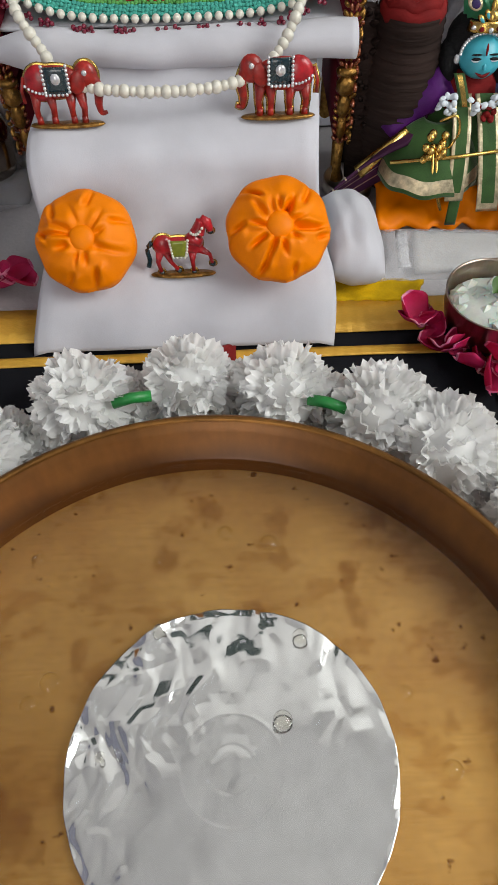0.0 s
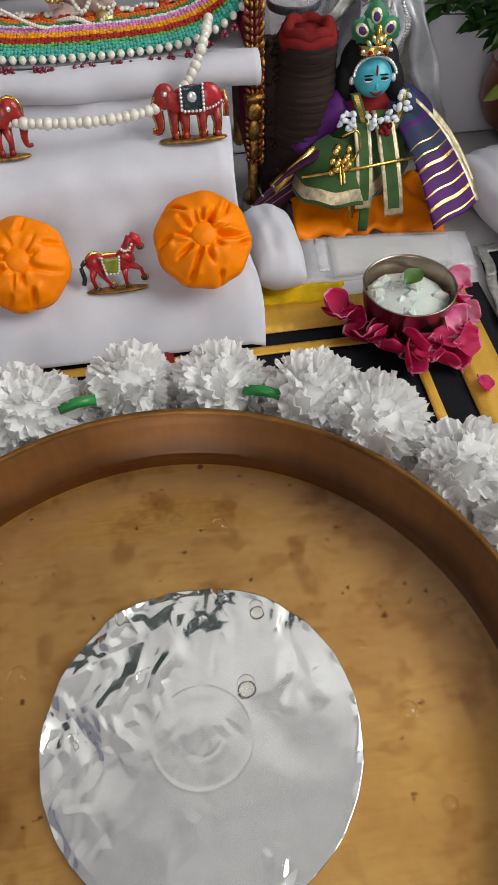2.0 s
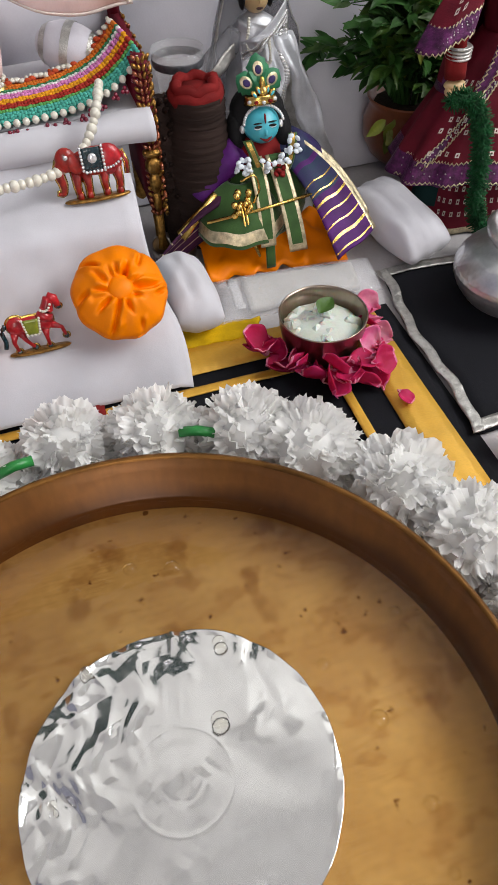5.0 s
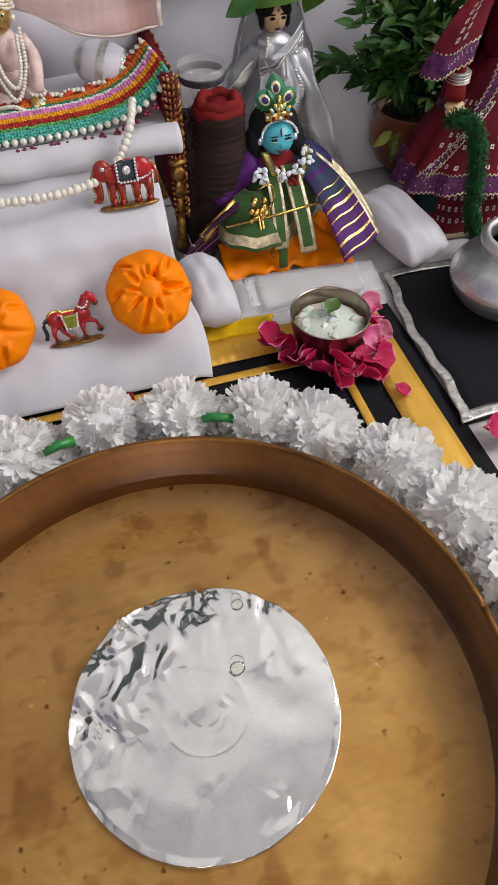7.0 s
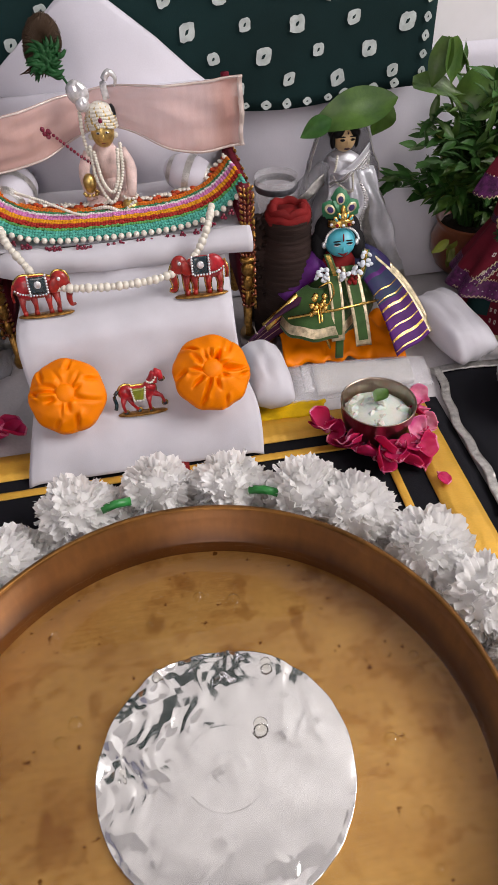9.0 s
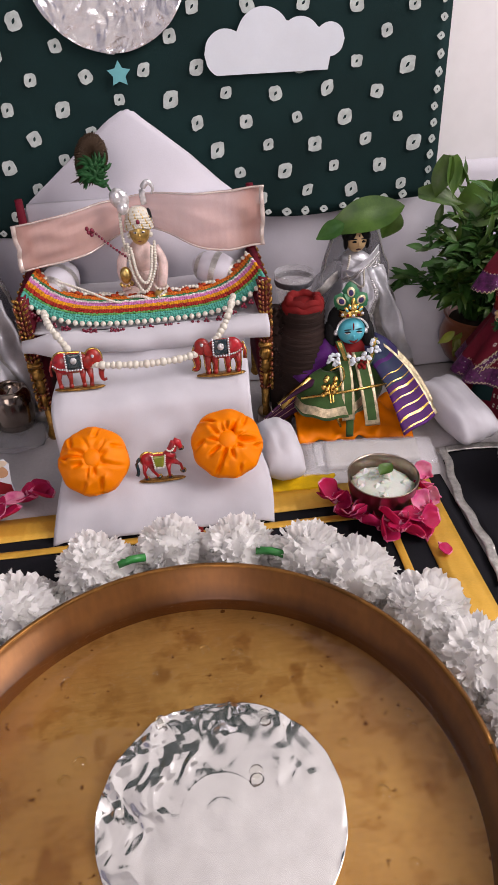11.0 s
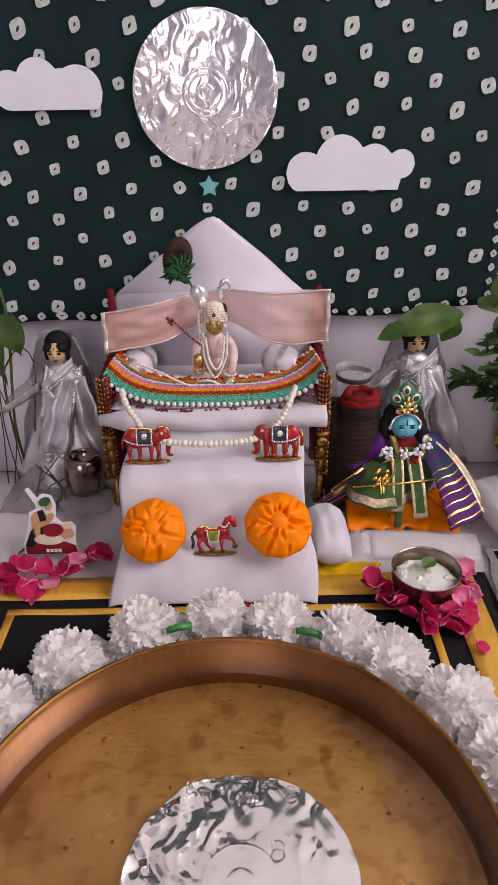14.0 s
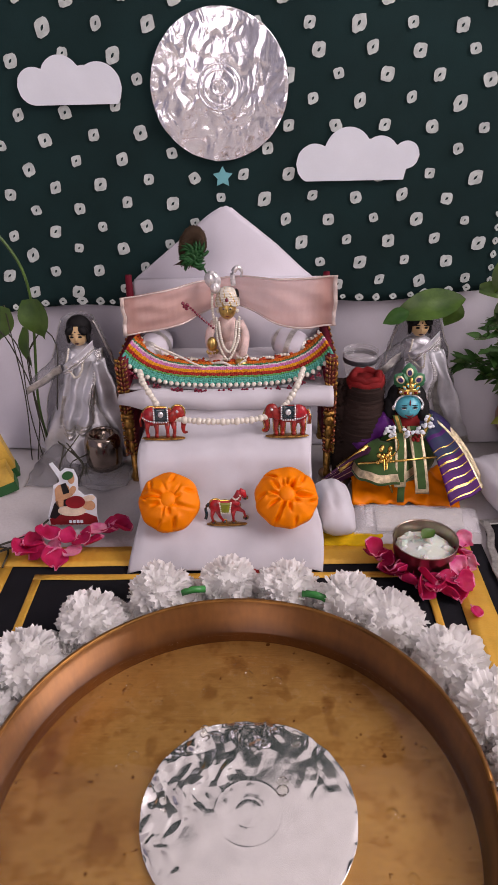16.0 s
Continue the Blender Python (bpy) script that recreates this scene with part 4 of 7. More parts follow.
def horse(c, tilt):
    ob = thing("horse_figurine", c, "red enamel horse figurine with green saddle and pearl trim", "figurine")
    m = Matrix.Translation(c) @ pose(0, 0, 0, tilt, 0, 0) @ Matrix.Scale(1.1, 4)
    bm = bmesh.new()
    ell(bm, (-0.001, 0, 0.0145), (0.0096, 0.0026, 0.0040), 0, m=m)
    ell(bm, (-0.0080, 0, 0.0150), (0.0046, 0.0026, 0.0046), 0, m=m)
    ell(bm, (0.0055, 0, 0.0150), (0.0040, 0.0026, 0.0046), 0, m=m)
    flat_tube(bm, smoothline([(0.0055, 0, 0.0160), (0.0082, 0, 0.0215), (0.0098, 0, 0.0262)], 4), [0.0044, 0.0041, 0.0037, 0.0033, 0.0030, 0.0028, 0.0026, 0.0024, 0.0022], 0, m, 0.7)
    flat_tube(bm, [(0.0095, 0, 0.0268), (0.0122, 0, 0.0250), (0.0132, 0, 0.0222), (0.0136, 0, 0.0204)], [0.0020, 0.0023, 0.0016, 0.0012], 0, m, 0.8)
    ell(bm, (0.0136, 0, 0.0206), (0.0014, 0.0012, 0.0011), 1, m=m, seg=8, ring=5)
    for pts in ([(-0.0095, 0, 0.012), (-0.0110, 0, 0.0065), (-0.0098, 0, 0.0013)], [(-0.0070, 0, 0.012), (-0.0052, 0, 0.0068), (-0.0018, 0, 0.0022)],
                [(0.0050, 0, 0.012), (0.0046, 0, 0.0065), (0.0050, 0, 0.0013)], [(0.0075, 0, 0.0130), (0.0125, 0, 0.0100), (0.0138, 0, 0.0050)]):
        flat_tube(bm, pts, [0.0022, 0.0010, 0.0008], 0, m, 0.8)
        p = pts[-1]
        ell(bm, p, (0.0013, 0.0009, 0.0012), 1, m=m, seg=8, ring=5)
    flat_tube(bm, smoothline([(-0.0128, 0, 0.0165), (-0.0152, 0, 0.0130), (-0.0146, 0, 0.0080), (-0.0155, 0, 0.0045)], 3), 0.0011, 1, m, 0.7)
    part("gold_edge", gilt(bm, m), GOLD, ob, "thin gold edge")
    part("body", bm, [CRIMSON_ENAMEL, NAVY_ENAMEL], ob, "red enamel body")
    bm = bmesh.new()
    sheet(bm, lambda u, v: m @ Vector((-0.0045 + 0.0075 * u * (1 - 0.2 * v), -0.0029, 0.0182 - 0.0075 * v)), 5, 5, 0, 0.0007)
    part("saddle", bm, OLIVE_ENAMEL, ob, "olive green saddle")
    bm = bmesh.new()
    for k in range(6):
        ell(bm, (-0.0048 + 0.0002 * k, -0.0032, 0.0182 - 0.0014 * k), 0.0007, m=m, seg=8, ring=5)
        ell(bm, (0.0033 - 0.0002 * k, -0.0032, 0.0182 - 0.0014 * k), 0.0007, m=m, seg=8, ring=5)
        ell(bm, (0.0050 + 0.0010 * k, -0.0031, 0.0216 - 0.0010 * k + 0.00028 * k * k), 0.0007, m=m, seg=8, ring=5)
    for k in range(4):
        ell(bm, (-0.0036 + 0.0017 * k, -0.0032, 0.0103), 0.0007, m=m, seg=8, ring=5)
    part("pearl_trim", bm, PEARL, ob, "pearl trim")
    bm = bmesh.new()
    lathe(bm, [(0.0004, 0.0), (0.0142, 0.0), (0.0150, 0.0006), (0.0144, 0.0012), (0.0004, 0.0012)], (0, 0, 0), seg=28, squash=0.22, m=m)
    part("base", bm, OLD_GOLD, ob, "oval antique brass base")


horse((0.0050, 0.2965, ramp_z(0.2965) + 0.0006), -14)

# ---- the throne ----
throne = thing("throne", (0.004, 0.43, 0.0), "small red and gold beaded throne under white cloth", "throne")
for sx in (-1, 1):
    x = 0.004 + sx * 0.0905
    bm = bmesh.new()
    box(bm, (x - 0.0045, 0.397, 0.072), (x + 0.0045, 0.482, 0.126), 0, 0.002)
    box(bm, (x - 0.0035, 0.401, 0.030), (x + 0.0035, 0.478, 0.072), 0, 0.002)
    arm = part("side_panel", bm, MAROON, throne, "maroon side panel")
    bm = bmesh.new()
    rng = random.Random(21 + sx)
    for col in range(11):
        for row in range(20):
            y, z = 0.396 + 0.0082 * col, 0.033 + 0.0047 * row + 0.002 * (col % 2)
            ell(bm, (x + sx * 0.0047, y + rng.uniform(-0.001, 0.001), z), (0.0014, 0.0030, 0.0013), 0 if rng.random() < 0.6 else 1, rot=((45 if (col + row) % 2 else -45) + rng.uniform(-12, 12), 0, 0), seg=6, ring=4)
    for row in range(24):
        z = 0.032 + 0.0041 * row
        for k in (-1, -0.35, 0.35, 1):
            ell(bm, (x + k * 0.0038, 0.3955 if z > 0.072 else 0.3995, z + 0.002 * abs(k)), (0.0012, 0.0015, 0.0021), 0 if rng.random() < 0.6 else 1, rot=(0, 40 * k, 0), seg=6, ring=4)
    part("beading", bm, [OLD_GOLD, BEAD_COPPER], arm, "gold and copper bead work")
    bm = bmesh.new()
    ell(bm, (x, 0.397, 0.0745), (0.0062, 0.0045, 0.0028), 0)
    ell(bm, (x, 0.398, 0.066), (0.0052, 0.004, 0.0060), 0)
    ell(bm, (x, 0.399, 0.054), (0.0038, 0.003, 0.0075), 0)
    ell(bm, (x, 0.400, 0.040), (0.0028, 0.0028, 0.0070), 0)
    part("bracket", bm, OLD_GOLD, arm, "gold carved bracket")
    for y in (0.405, 0.474):
        bm = bmesh.new()
        lathe(bm, [(0.0045, 0.0), (0.0055, 0.004), (0.0032, 0.010), (0.0036, 0.030)], (x, y, 0.0005), seg=12)
        part("leg", bm, OLD_GOLD, throne)
bm = bmesh.new()
box(bm, (-0.086, 0.392, 0.086), (0.094, 0.484, 0.096), 0, 0.002)
part("seat", bm, MAROON, throne)
bm = bmesh.new()
box(bm, (-0.086, 0.478, 0.096), (0.094, 0.487, 0.172), 0, 0.003)
part("backrest", bm, WHITE_SATIN, throne, "white satin covered backrest")
for sx in (-1, 1):
    bm = bmesh.new()
    tube(bm, [(0.004 + sx * 0.0905, 0.476, 0.12), (0.004 + sx * 0.0915, 0.476, 0.150), (0.004 + sx * 0.091, 0.476, 0.178)], [0.004, 0.0036, 0.003], 0, 10)
    part("back_post", bm, MAROON, throne)

# white cloth over the seat, with its rolled front edge
bm = bmesh.new()
sheet(bm, lambda u, v: (-0.083 + 0.174 * u, 0.398 + 0.082 * v, 0.1005 + 0.0008 * wob(u * 6, v * 5, 2) + 0.016 * max(0, v - 0.75)), 30, 16, 0, 0.0015)
solid("seat_cloth", bm, WHITE_CLOTH, "white cotton cloth covering the throne seat", "cloth")
bm = bmesh.new()
sheet(bm, lambda u, v: ((-0.0865 + 0.1825 * u) + (-0.004 if u < 0.02 else 0), 0.3915 + (0.0088 + 0.0035 * wob(u * 6, 0.5 + v)) * math.cos(v * 5.6 + 0.9) * min(1, 0.45 + 5 * u) - 0.0025 * math.sin(u * 3.1),
                        0.0935 + (0.0085 - 0.0012 * u + 0.0032 * wob(u * 5, 3.3 + v)) * math.sin(v * 5.6 + 0.9) * min(1, 0.40 + 5 * u)), 50, 28, 0, 0.0012)
solid("rolled_cloth", bm, WHITE_CLOTH, "white cotton cloth rolled over the throne's front edge", "cloth")

# small silver bolsters
for x, z, turn, lab in ((-0.0635, 0.1185, 70, "white and silver banded bolster lying on its end"), (0.0625, 0.1175, -24, "white and silver banded bolster")):
    ob = thing("seat_bolster", (x, 0.450, 0.102), lab, "bolster", "silver bolsters on the throne")
    m = Matrix.Translation((x, 0.452, z)) @ pose(0, 0, 0, 0, 12 if x > 0 else -8, turn)
    bm = bmesh.new()
    ell(bm, (0, 0, 0), (0.0205, 0.0145, 0.0145), 0, seg=24, ring=14, m=m)
    body = part("pillow", bm, WHITE_SATIN, ob)
    bm = bmesh.new()
    for a, w in ((-0.0145, 0.004), (0.0, 0.0050), (0.0145, 0.004)):
        prof = []
        for k in range(5):
            q = a - w / 2 + w * k / 4
            prof.append((0.0149 * math.sqrt(max(0.02, 1 - (q / 0.0205) ** 2)), q))
        lathe(bm, prof, (0, 0, 0), seg=28, m=m @ pose(0, 0, 0, 0, 90, 0))
    bmesh.ops.delete(bm, geom=[f for f in bm.faces if len(f.verts) > 4], context="FACES")
    part("silver_band", bm, SILVER_LACE, ob, "glittering silver band")

# ---- knitted blanket ----
def blanket(u, v):
    """u along the throne's front, v from the inner floral edge to the fringe."""
    e = abs(2 * u - 1)
    x = 0.0045 + (0.083 + 0.0095 * v) * (2 * u - 1)
    y = 0.4390 - 0.0420 * v + 0.006 * e ** 3 + 0.006 * e ** 4 * v
    z = 0.1085 - 0.0015 * v - 0.0030 * v ** 4 + 0.0040 * e ** 2 + 0.0215 * e ** 5 - 0.004 * e ** 6 * v
    return Vector((x, y, z))


rug = thing("knitted_blanket", (0.0045, 0.42, 0.105), "striped knitted wool blanket with pearl fringe over the throne front", "blanket")
bm = bmesh.new()
sheet(bm, lambda u, v: blanket(u, v) - Vector((0, 0, 0.0012)), 60, 14, lambda u, v: (0, 0, 1, 1, 2, 3, 4, 5, 5, 6, 7, 8, 8, 8)[min(13, int(v * 14))], 0.001)
part("backing", bm, KNIT, rug)
rows = [(1, 0.17), (1, 0.235), (2, 0.30), (3, 0.36), (4, 0.42), (4, 0.48), (5, 0.54), (5, 0.60), (6, 0.66), (6, 0.72), (7, 0.785), (8, 0.85), (8, 0.91), (8, 0.97)]
rng = random.Random(14)
names = ("", "orange", "green", "white", "pink", "amber", "brick", "leaf green", "turquoise")
for col in range(1, 9):
    bm = bmesh.new()
    for c, v in rows:
        if c != col:
            continue
        for k in range(96):
            u = (k + 0.5) / 96
            p, q = blanket(u, v), blanket(min(1, u + 0.01), v)
            d = q - p
            ell(bm, p + Vector((0, rng.uniform(-0.0005, 0.0005), 0.0002 + rng.uniform(0, 0.0006))), (0.0015, 0.0013 + 0.0003 * (k % 3), 0.0011), 0, rot=(0, -math.degrees(math.atan2(d.z, d.x)), math.degrees(math.atan2(d.y, d.x)) + (28 if k % 2 else -28)), seg=6, ring=4)
    part("knit_stripe", bm, KNIT[col], rug, names[col] + " knitted stripe", kind="stuff")
bm = bmesh.new()
rng = random.Random(4)
for k in range(60):
    u = (k + 0.5) / 60
    p = blanket(u, 0.07 + 0.05 * math.sin(k * 1.3))
    ell(bm, p + Vector((0, 0, 0.0012)), (0.0023, 0.0021, 0.0014), 0 if k % 5 < 2 else 1, seg=7, ring=5)
    p = blanket(u, 0.02 + 0.04 * math.cos(k * 1.3))
    ell(bm, p + Vector((0, 0, 0.0012)), 0.0012, 1 if k % 3 else 0, seg=7, ring=5)
part("bead_flower", bm, [KNIT[0], PEARL], rug, "coral and pearl bead flowers", kind="stuff")
bead = bmesh.new()
ell(bead, (0, 0, 0), 0.0021, seg=10, ring=7)
pearl_mesh = fin(bead, PEARL, "pearl")
drop = bmesh.new()
for q in ((-0.0011, 0.0, -0.0012), (0.0012, -0.0004, -0.0014), (0.0001, 0.0, 0.0006)):
    ell(drop, q, 0.00125, seg=7, ring=5)
drop_mesh = fin(drop, BEAD_RED, "bead_drop")
for k in range(36):
    u = (k + 0.5) / 36
    p = blanket(u, 1.0) + Vector((0, -0.0028, 0.0022))
    part("pearl", pearl_mesh, None, rug).matrix_basis = pose(p.x, p.y - 0.0008, p.z - 0.0012)
    if k % 4 == 3:
        continue
    q = blanket(u + 0.006 * math.sin(k * 1.7), 1.0) + Vector((0, -0.0086, -0.0006))
    part("bead_drop", drop_mesh, None, rug).matrix_basis = pose(q.x, q.y, q.z - 0.0012 + 0.0006 * math.sin(k * 2.2), rng.uniform(-30, 30), rng.uniform(-40, 40), 0)

# ---- bead garland across the steps ----
LINE = smoothline([(-0.0700, 0.3930, 0.1190), (-0.0655, 0.3790, 0.1150), (-0.0570, 0.3720, 0.1035), (-0.0490, 0.3640, 0.0940), (-0.0330, 0.3560, 0.0925), (-0.0100, 0.3530, 0.0918), (0.0080, 0.3530, 0.0915),
                   (0.0300, 0.3560, 0.0920), (0.0480, 0.3640, 0.0945), (0.0590, 0.3730, 0.1035), (0.0655, 0.3800, 0.1140), (0.0700, 0.3940, 0.1190)], 8)
strand = thing("bead_garland", (0.0, 0.36, 0.08), "strand of ivory wooden beads hanging across the white cloth", "garland")
bead = bmesh.new()
ell(bead, (0, 0, 0), (0.0027, 0.0026, 0.0029), seg=12, ring=8)
ivory = fin(bead, PEARL, "bead")
for k in range(50):
    p = at_step(LINE, k / 49)
    part("bead", ivory, None, strand).matrix_basis = pose(p.x, p.y - 0.001, max(p.z, ramp_z(p.y) + 0.0022)) @ Matrix.Scale(1.0 + 0.14 * math.sin(k * 2.3), 4)
bm = bmesh.new()
tube(bm, [Vector((p.x, p.y - 0.001, max(p.z, ramp_z(p.y) + 0.0022))) for p in LINE], 0.0005, seg=5)
part("thread", bm, PAPER, strand)

# ---- seated brass idol ----
PINK_SILK = material("pale pink silk", (0.78, 0.58, 0.54), 0.45, scale=120, fine=1400, bump=0.5, var=0.14, sheen=0.2)
bm = bmesh.new()
IX, IY, IZ = 0.0035, 0.450, 0.1015
G, PK, WP, BK, WH, RB = 0, 1, 2, 3, 4, 5
ell(bm, (IX, IY + 0.004, IZ + 0.017), (0.0130, 0.0105, 0.0165), PK)
ell(bm, (IX, IY, IZ + 0.033), (0.0105, 0.008, 0.0150), PK)
ell(bm, (IX + 0.001, IY - 0.004, IZ + 0.054), (0.0080, 0.0082, 0.0098), G, seg=18, ring=12)
ell(bm, (IX + 0.001, IY - 0.0118, IZ + 0.0532), (0.0011, 0.0014, 0.0022), G, seg=8, ring=6)
for sx in (-1, 1):
    ell(bm, (IX + 0.001 + sx * 0.0029, IY - 0.0112, IZ + 0.0560), (0.0016, 0.0007, 0.0008), WH, seg=8, ring=5)
    ell(bm, (IX + 0.001 + sx * 0.0029, IY - 0.0117, IZ + 0.0560), (0.0007, 0.0004, 0.0007), BK, seg=8, ring=5)
    ell(bm, (IX + 0.001 + sx * 0.0084, IY - 0.005, IZ + 0.052), (0.0019, 0.0019, 0.0021), WP, seg=10, ring=6)
    tube(bm, smoothline([(IX + sx * 0.011, IY, IZ + 0.040), (IX + sx * 0.0165, IY - 0.006, IZ + 0.028), (IX + sx * 0.0135, IY - 0.014, IZ + 0.012)], 4), 0.0040, PK, 10)
    for j in range(10):
        ell(bm, (IX + sx * 0.0135 + 0.0046 * math.cos(j * 0.63), IY - 0.0155 + 0.0046 * math.sin(j * 0.63), IZ + (0.0125 if sx > 0 else 0.0175)), 0.0013, WP if sx > 0 else G, seg=6, ring=4)
ell(bm, (IX + 0.001, IY - 0.0108, IZ + 0.0492), (0.0018, 0.0006, 0.0005), RB, seg=8, ring=5)
ell(bm, (IX + 0.0125, IY - 0.018, IZ + 0.0065), (0.0062, 0.007, 0.0055), G)
tube(bm, [(IX + 0.004, IY - 0.004, IZ + 0.010), (IX + 0.0125, IY - 0.014, IZ + 0.009), (IX + 0.012, IY - 0.020, IZ + 0.005)], [0.0060, 0.0050, 0.0042], PK, 10)
ell(bm, (IX - 0.0135, IY - 0.014, IZ + 0.024), (0.0046, 0.0046, 0.0070), G)
ell(bm, (IX - 0.011, IY - 0.010, IZ + 0.007), (0.0075, 0.007, 0.0055), PK)
ell(bm, (IX + 0.001, IY - 0.001, IZ + 0.0640), (0.0098, 0.0096, 0.0092), WP)
ell(bm, (IX + 0.0092, IY + 0.001, IZ + 0.0640), (0.0026, 0.0060, 0.0062), BK)
ell(bm, (IX + 0.001, IY - 0.0115, IZ + 0.0640), (0.0016, 0.0010, 0.0020), RB, seg=8, ring=6)
rng = random.Random(9)
for ring in range(8):
    h = ring / 7
    for k in range(26):
        a = math.pi * (1 + (k + 0.5 * (ring % 2)) / 25)
        r = 0.0104 * math.sqrt(max(0.06, 1 - 0.92 * h * h))
        lift = 0.0035 * abs(math.cos(a)) * (1 - h)
        ell(bm, (IX + 0.001 + r * math.cos(a), IY - 0.001 + r * math.sin(a), IZ + 0.0605 + 0.0115 * h - lift), 0.00115, WP if (k + ring) % 5 else G, seg=6, ring=4)
ell(bm, (IX - 0.0110, IY - 0.003, IZ + 0.0800), (0.0072, 0.0048, 0.0085), WH, rot=(0, -30, 0))
ell(bm, (IX - 0.0090, IY - 0.006, IZ + 0.0735), (0.0048, 0.0040, 0.0050), WH)
tube(bm, smoothline([(IX + 0.007, IY, IZ + 0.074), (IX + 0.0065, IY, IZ + 0.084), (IX + 0.011, IY, IZ + 0.090), (IX + 0.0148, IY, IZ + 0.086), (IX + 0.0135, IY, IZ + 0.081)], 4),
     [0.0024] * 9 + [0.002, 0.0018, 0.0016, 0.0014, 0.0012, 0.001, 0.0009, 0.0008], WH, 8)


def pearls(bm, pts, n, r, mat):
    line = smoothline(pts, 6)
    for k in range(n):
        ell(bm, at_step(line, k / (n - 1)), r, mat, seg=7, ring=5)


for pts, n in (([(IX - 0.009, IY - 0.010, IZ + 0.047), (IX - 0.008, IY - 0.016, IZ + 0.028), (IX + 0.0005, IY - 0.022, IZ + 0.012), (IX + 0.010, IY - 0.016, IZ + 0.028), (IX + 0.0115, IY - 0.009, IZ + 0.047)], 40),
               ([(IX - 0.007, IY - 0.012, IZ + 0.044), (IX - 0.004, IY - 0.018, IZ + 0.026), (IX + 0.002, IY - 0.021, IZ + 0.019), (IX + 0.007, IY - 0.017, IZ + 0.028), (IX + 0.009, IY - 0.011, IZ + 0.044)], 32),
               ([(IX - 0.018, IY - 0.018, IZ + 0.006), (IX - 0.004, IY - 0.024, IZ + 0.010), (IX + 0.006, IY - 0.024, IZ + 0.006), (IX + 0.016, IY - 0.022, IZ + 0.011)], 24),
               ([(IX - 0.012, IY - 0.004, IZ + 0.070), (IX - 0.0125, IY - 0.005, IZ + 0.055), (IX - 0.011, IY - 0.009, IZ + 0.042)], 14)):
    pearls(bm, pts, n, 0.0014, WP)
pearls(bm, [(IX - 0.010, IY - 0.012, IZ + 0.037), (IX - 0.020, IY - 0.014, IZ + 0.047), (IX - 0.033, IY - 0.013, IZ + 0.060)], 13, 0.0012, RB)
for q in ((-0.034, 0.061), (-0.0365, 0.0595), (-0.0345, 0.0575), (-0.0375, 0.0625)):
    ell(bm, (IX + q[0], IY - 0.013, IZ + q[1]), 0.0017, RB, seg=7, ring=5)
pearls(bm, [(IX - 0.064, IY - 0.022, IZ + 0.026), (IX - 0.045, IY - 0.030, IZ + 0.021), (IX - 0.025, IY - 0.030, IZ + 0.010), (IX - 0.012, IY - 0.026, IZ + 0.006)], 44, 0.0011, WP)
solid("brass_idol", bm, [IDOL_BRASS, PINK_SILK, PEARL, BLACK_HAIR, GEM, BEAD_RED], "small brass idol dressed in pink with pearl strings", "statue")

# peacock feather behind the turban
fe = thing("peacock_feather", (-0.0225, 0.455, 0.17), "brown and green peacock feather tip tucked behind the turban", "feather")
fm = Matrix.Translation((-0.0235, 0.4485, 0.2080)) @ pose(0, 0, 0.003, -10, 14, 0)
bm = bmesh.new()
slab(bm, [(0.0118 * math.cos(a) * (1 + 0.03 * math.sin(9 * a)), 0.0170 * math.sin(a) * (1 + 0.02 * math.sin(11 * a))) for a in [2 * math.pi * k / 40 for k in range(40)]], 0.0008, fm)
rng = random.Random(61)
for k in range(130):
    a = 2 * math.pi * k / 130 + rng.uniform(-0.03, 0.03)
    c, e = Vector((0.0004 * math.cos(a), -0.0014, 0.004 * math.sin(a))), rng.uniform(0.97, 1.03)
    tube(bm, [c, Vector((0.0085 * math.cos(a), -0.0013, 0.0125 * math.sin(a) + 0.001)), Vector((0.0122 * e * math.cos(a), -0.0004, 0.0175 * e * math.sin(a)))], [0.0006, 0.0005, 0.0002], 0, 4, fm)
for k in range(9):
    x = -0.010 + 0.002 * k
    tube(bm, [(x * 0.6, 0, -0.014), (x * 0.9 - 0.001, -0.001, -0.0175), (x * 1.1 - 0.002, -0.001, -0.0195 + 0.001 * (k % 3))], [0.0007, 0.0005, 0.0002], 0, 4, fm)
part("vane", bm, FEATHER_BROWN, fe, "brown barbs")
bm = bmesh.new()
for k in range(46):
    a = radians(-35 + 250 * (k % 23) / 22) + rng.uniform(-0.1, 0.1)
    L = rng.uniform(0.0095, 0.0140)
    b = Vector((0.003 + rng.uniform(-0.003, 0.003), -0.0030 - 0.0006 * (k % 3), -0.010 + rng.uniform(-0.005, 0.006)))
    mid = b + Vector((math.cos(a) * L * 0.5, -0.0015, math.sin(a) * L * 0.55))
    tip = b + Vector((math.cos(a + 0.35) * L * 0.85, -0.0008, math.sin(a + 0.35) * L))
    tube(bm, smoothline([b, mid, tip], 3), [0.0012, 0.0015, 0.0016, 0.0016, 0.0013, 0.0009, 0.0003], 0, 6, fm)
tube(bm, [(-0.018, 0.4465, 0.198), (-0.012, 0.447, 0.186), (-0.008, 0.448, 0.176)], 0.0008)
part("eye", bm, FEATHER_EYE, fe, "green eye", kind="stuff")

# ---- pink organza curtain ----
net = thing("organza_curtain", (0.005, 0.44, 0.15), "sheer pink organza scarf stretched across the throne back", "curtain")


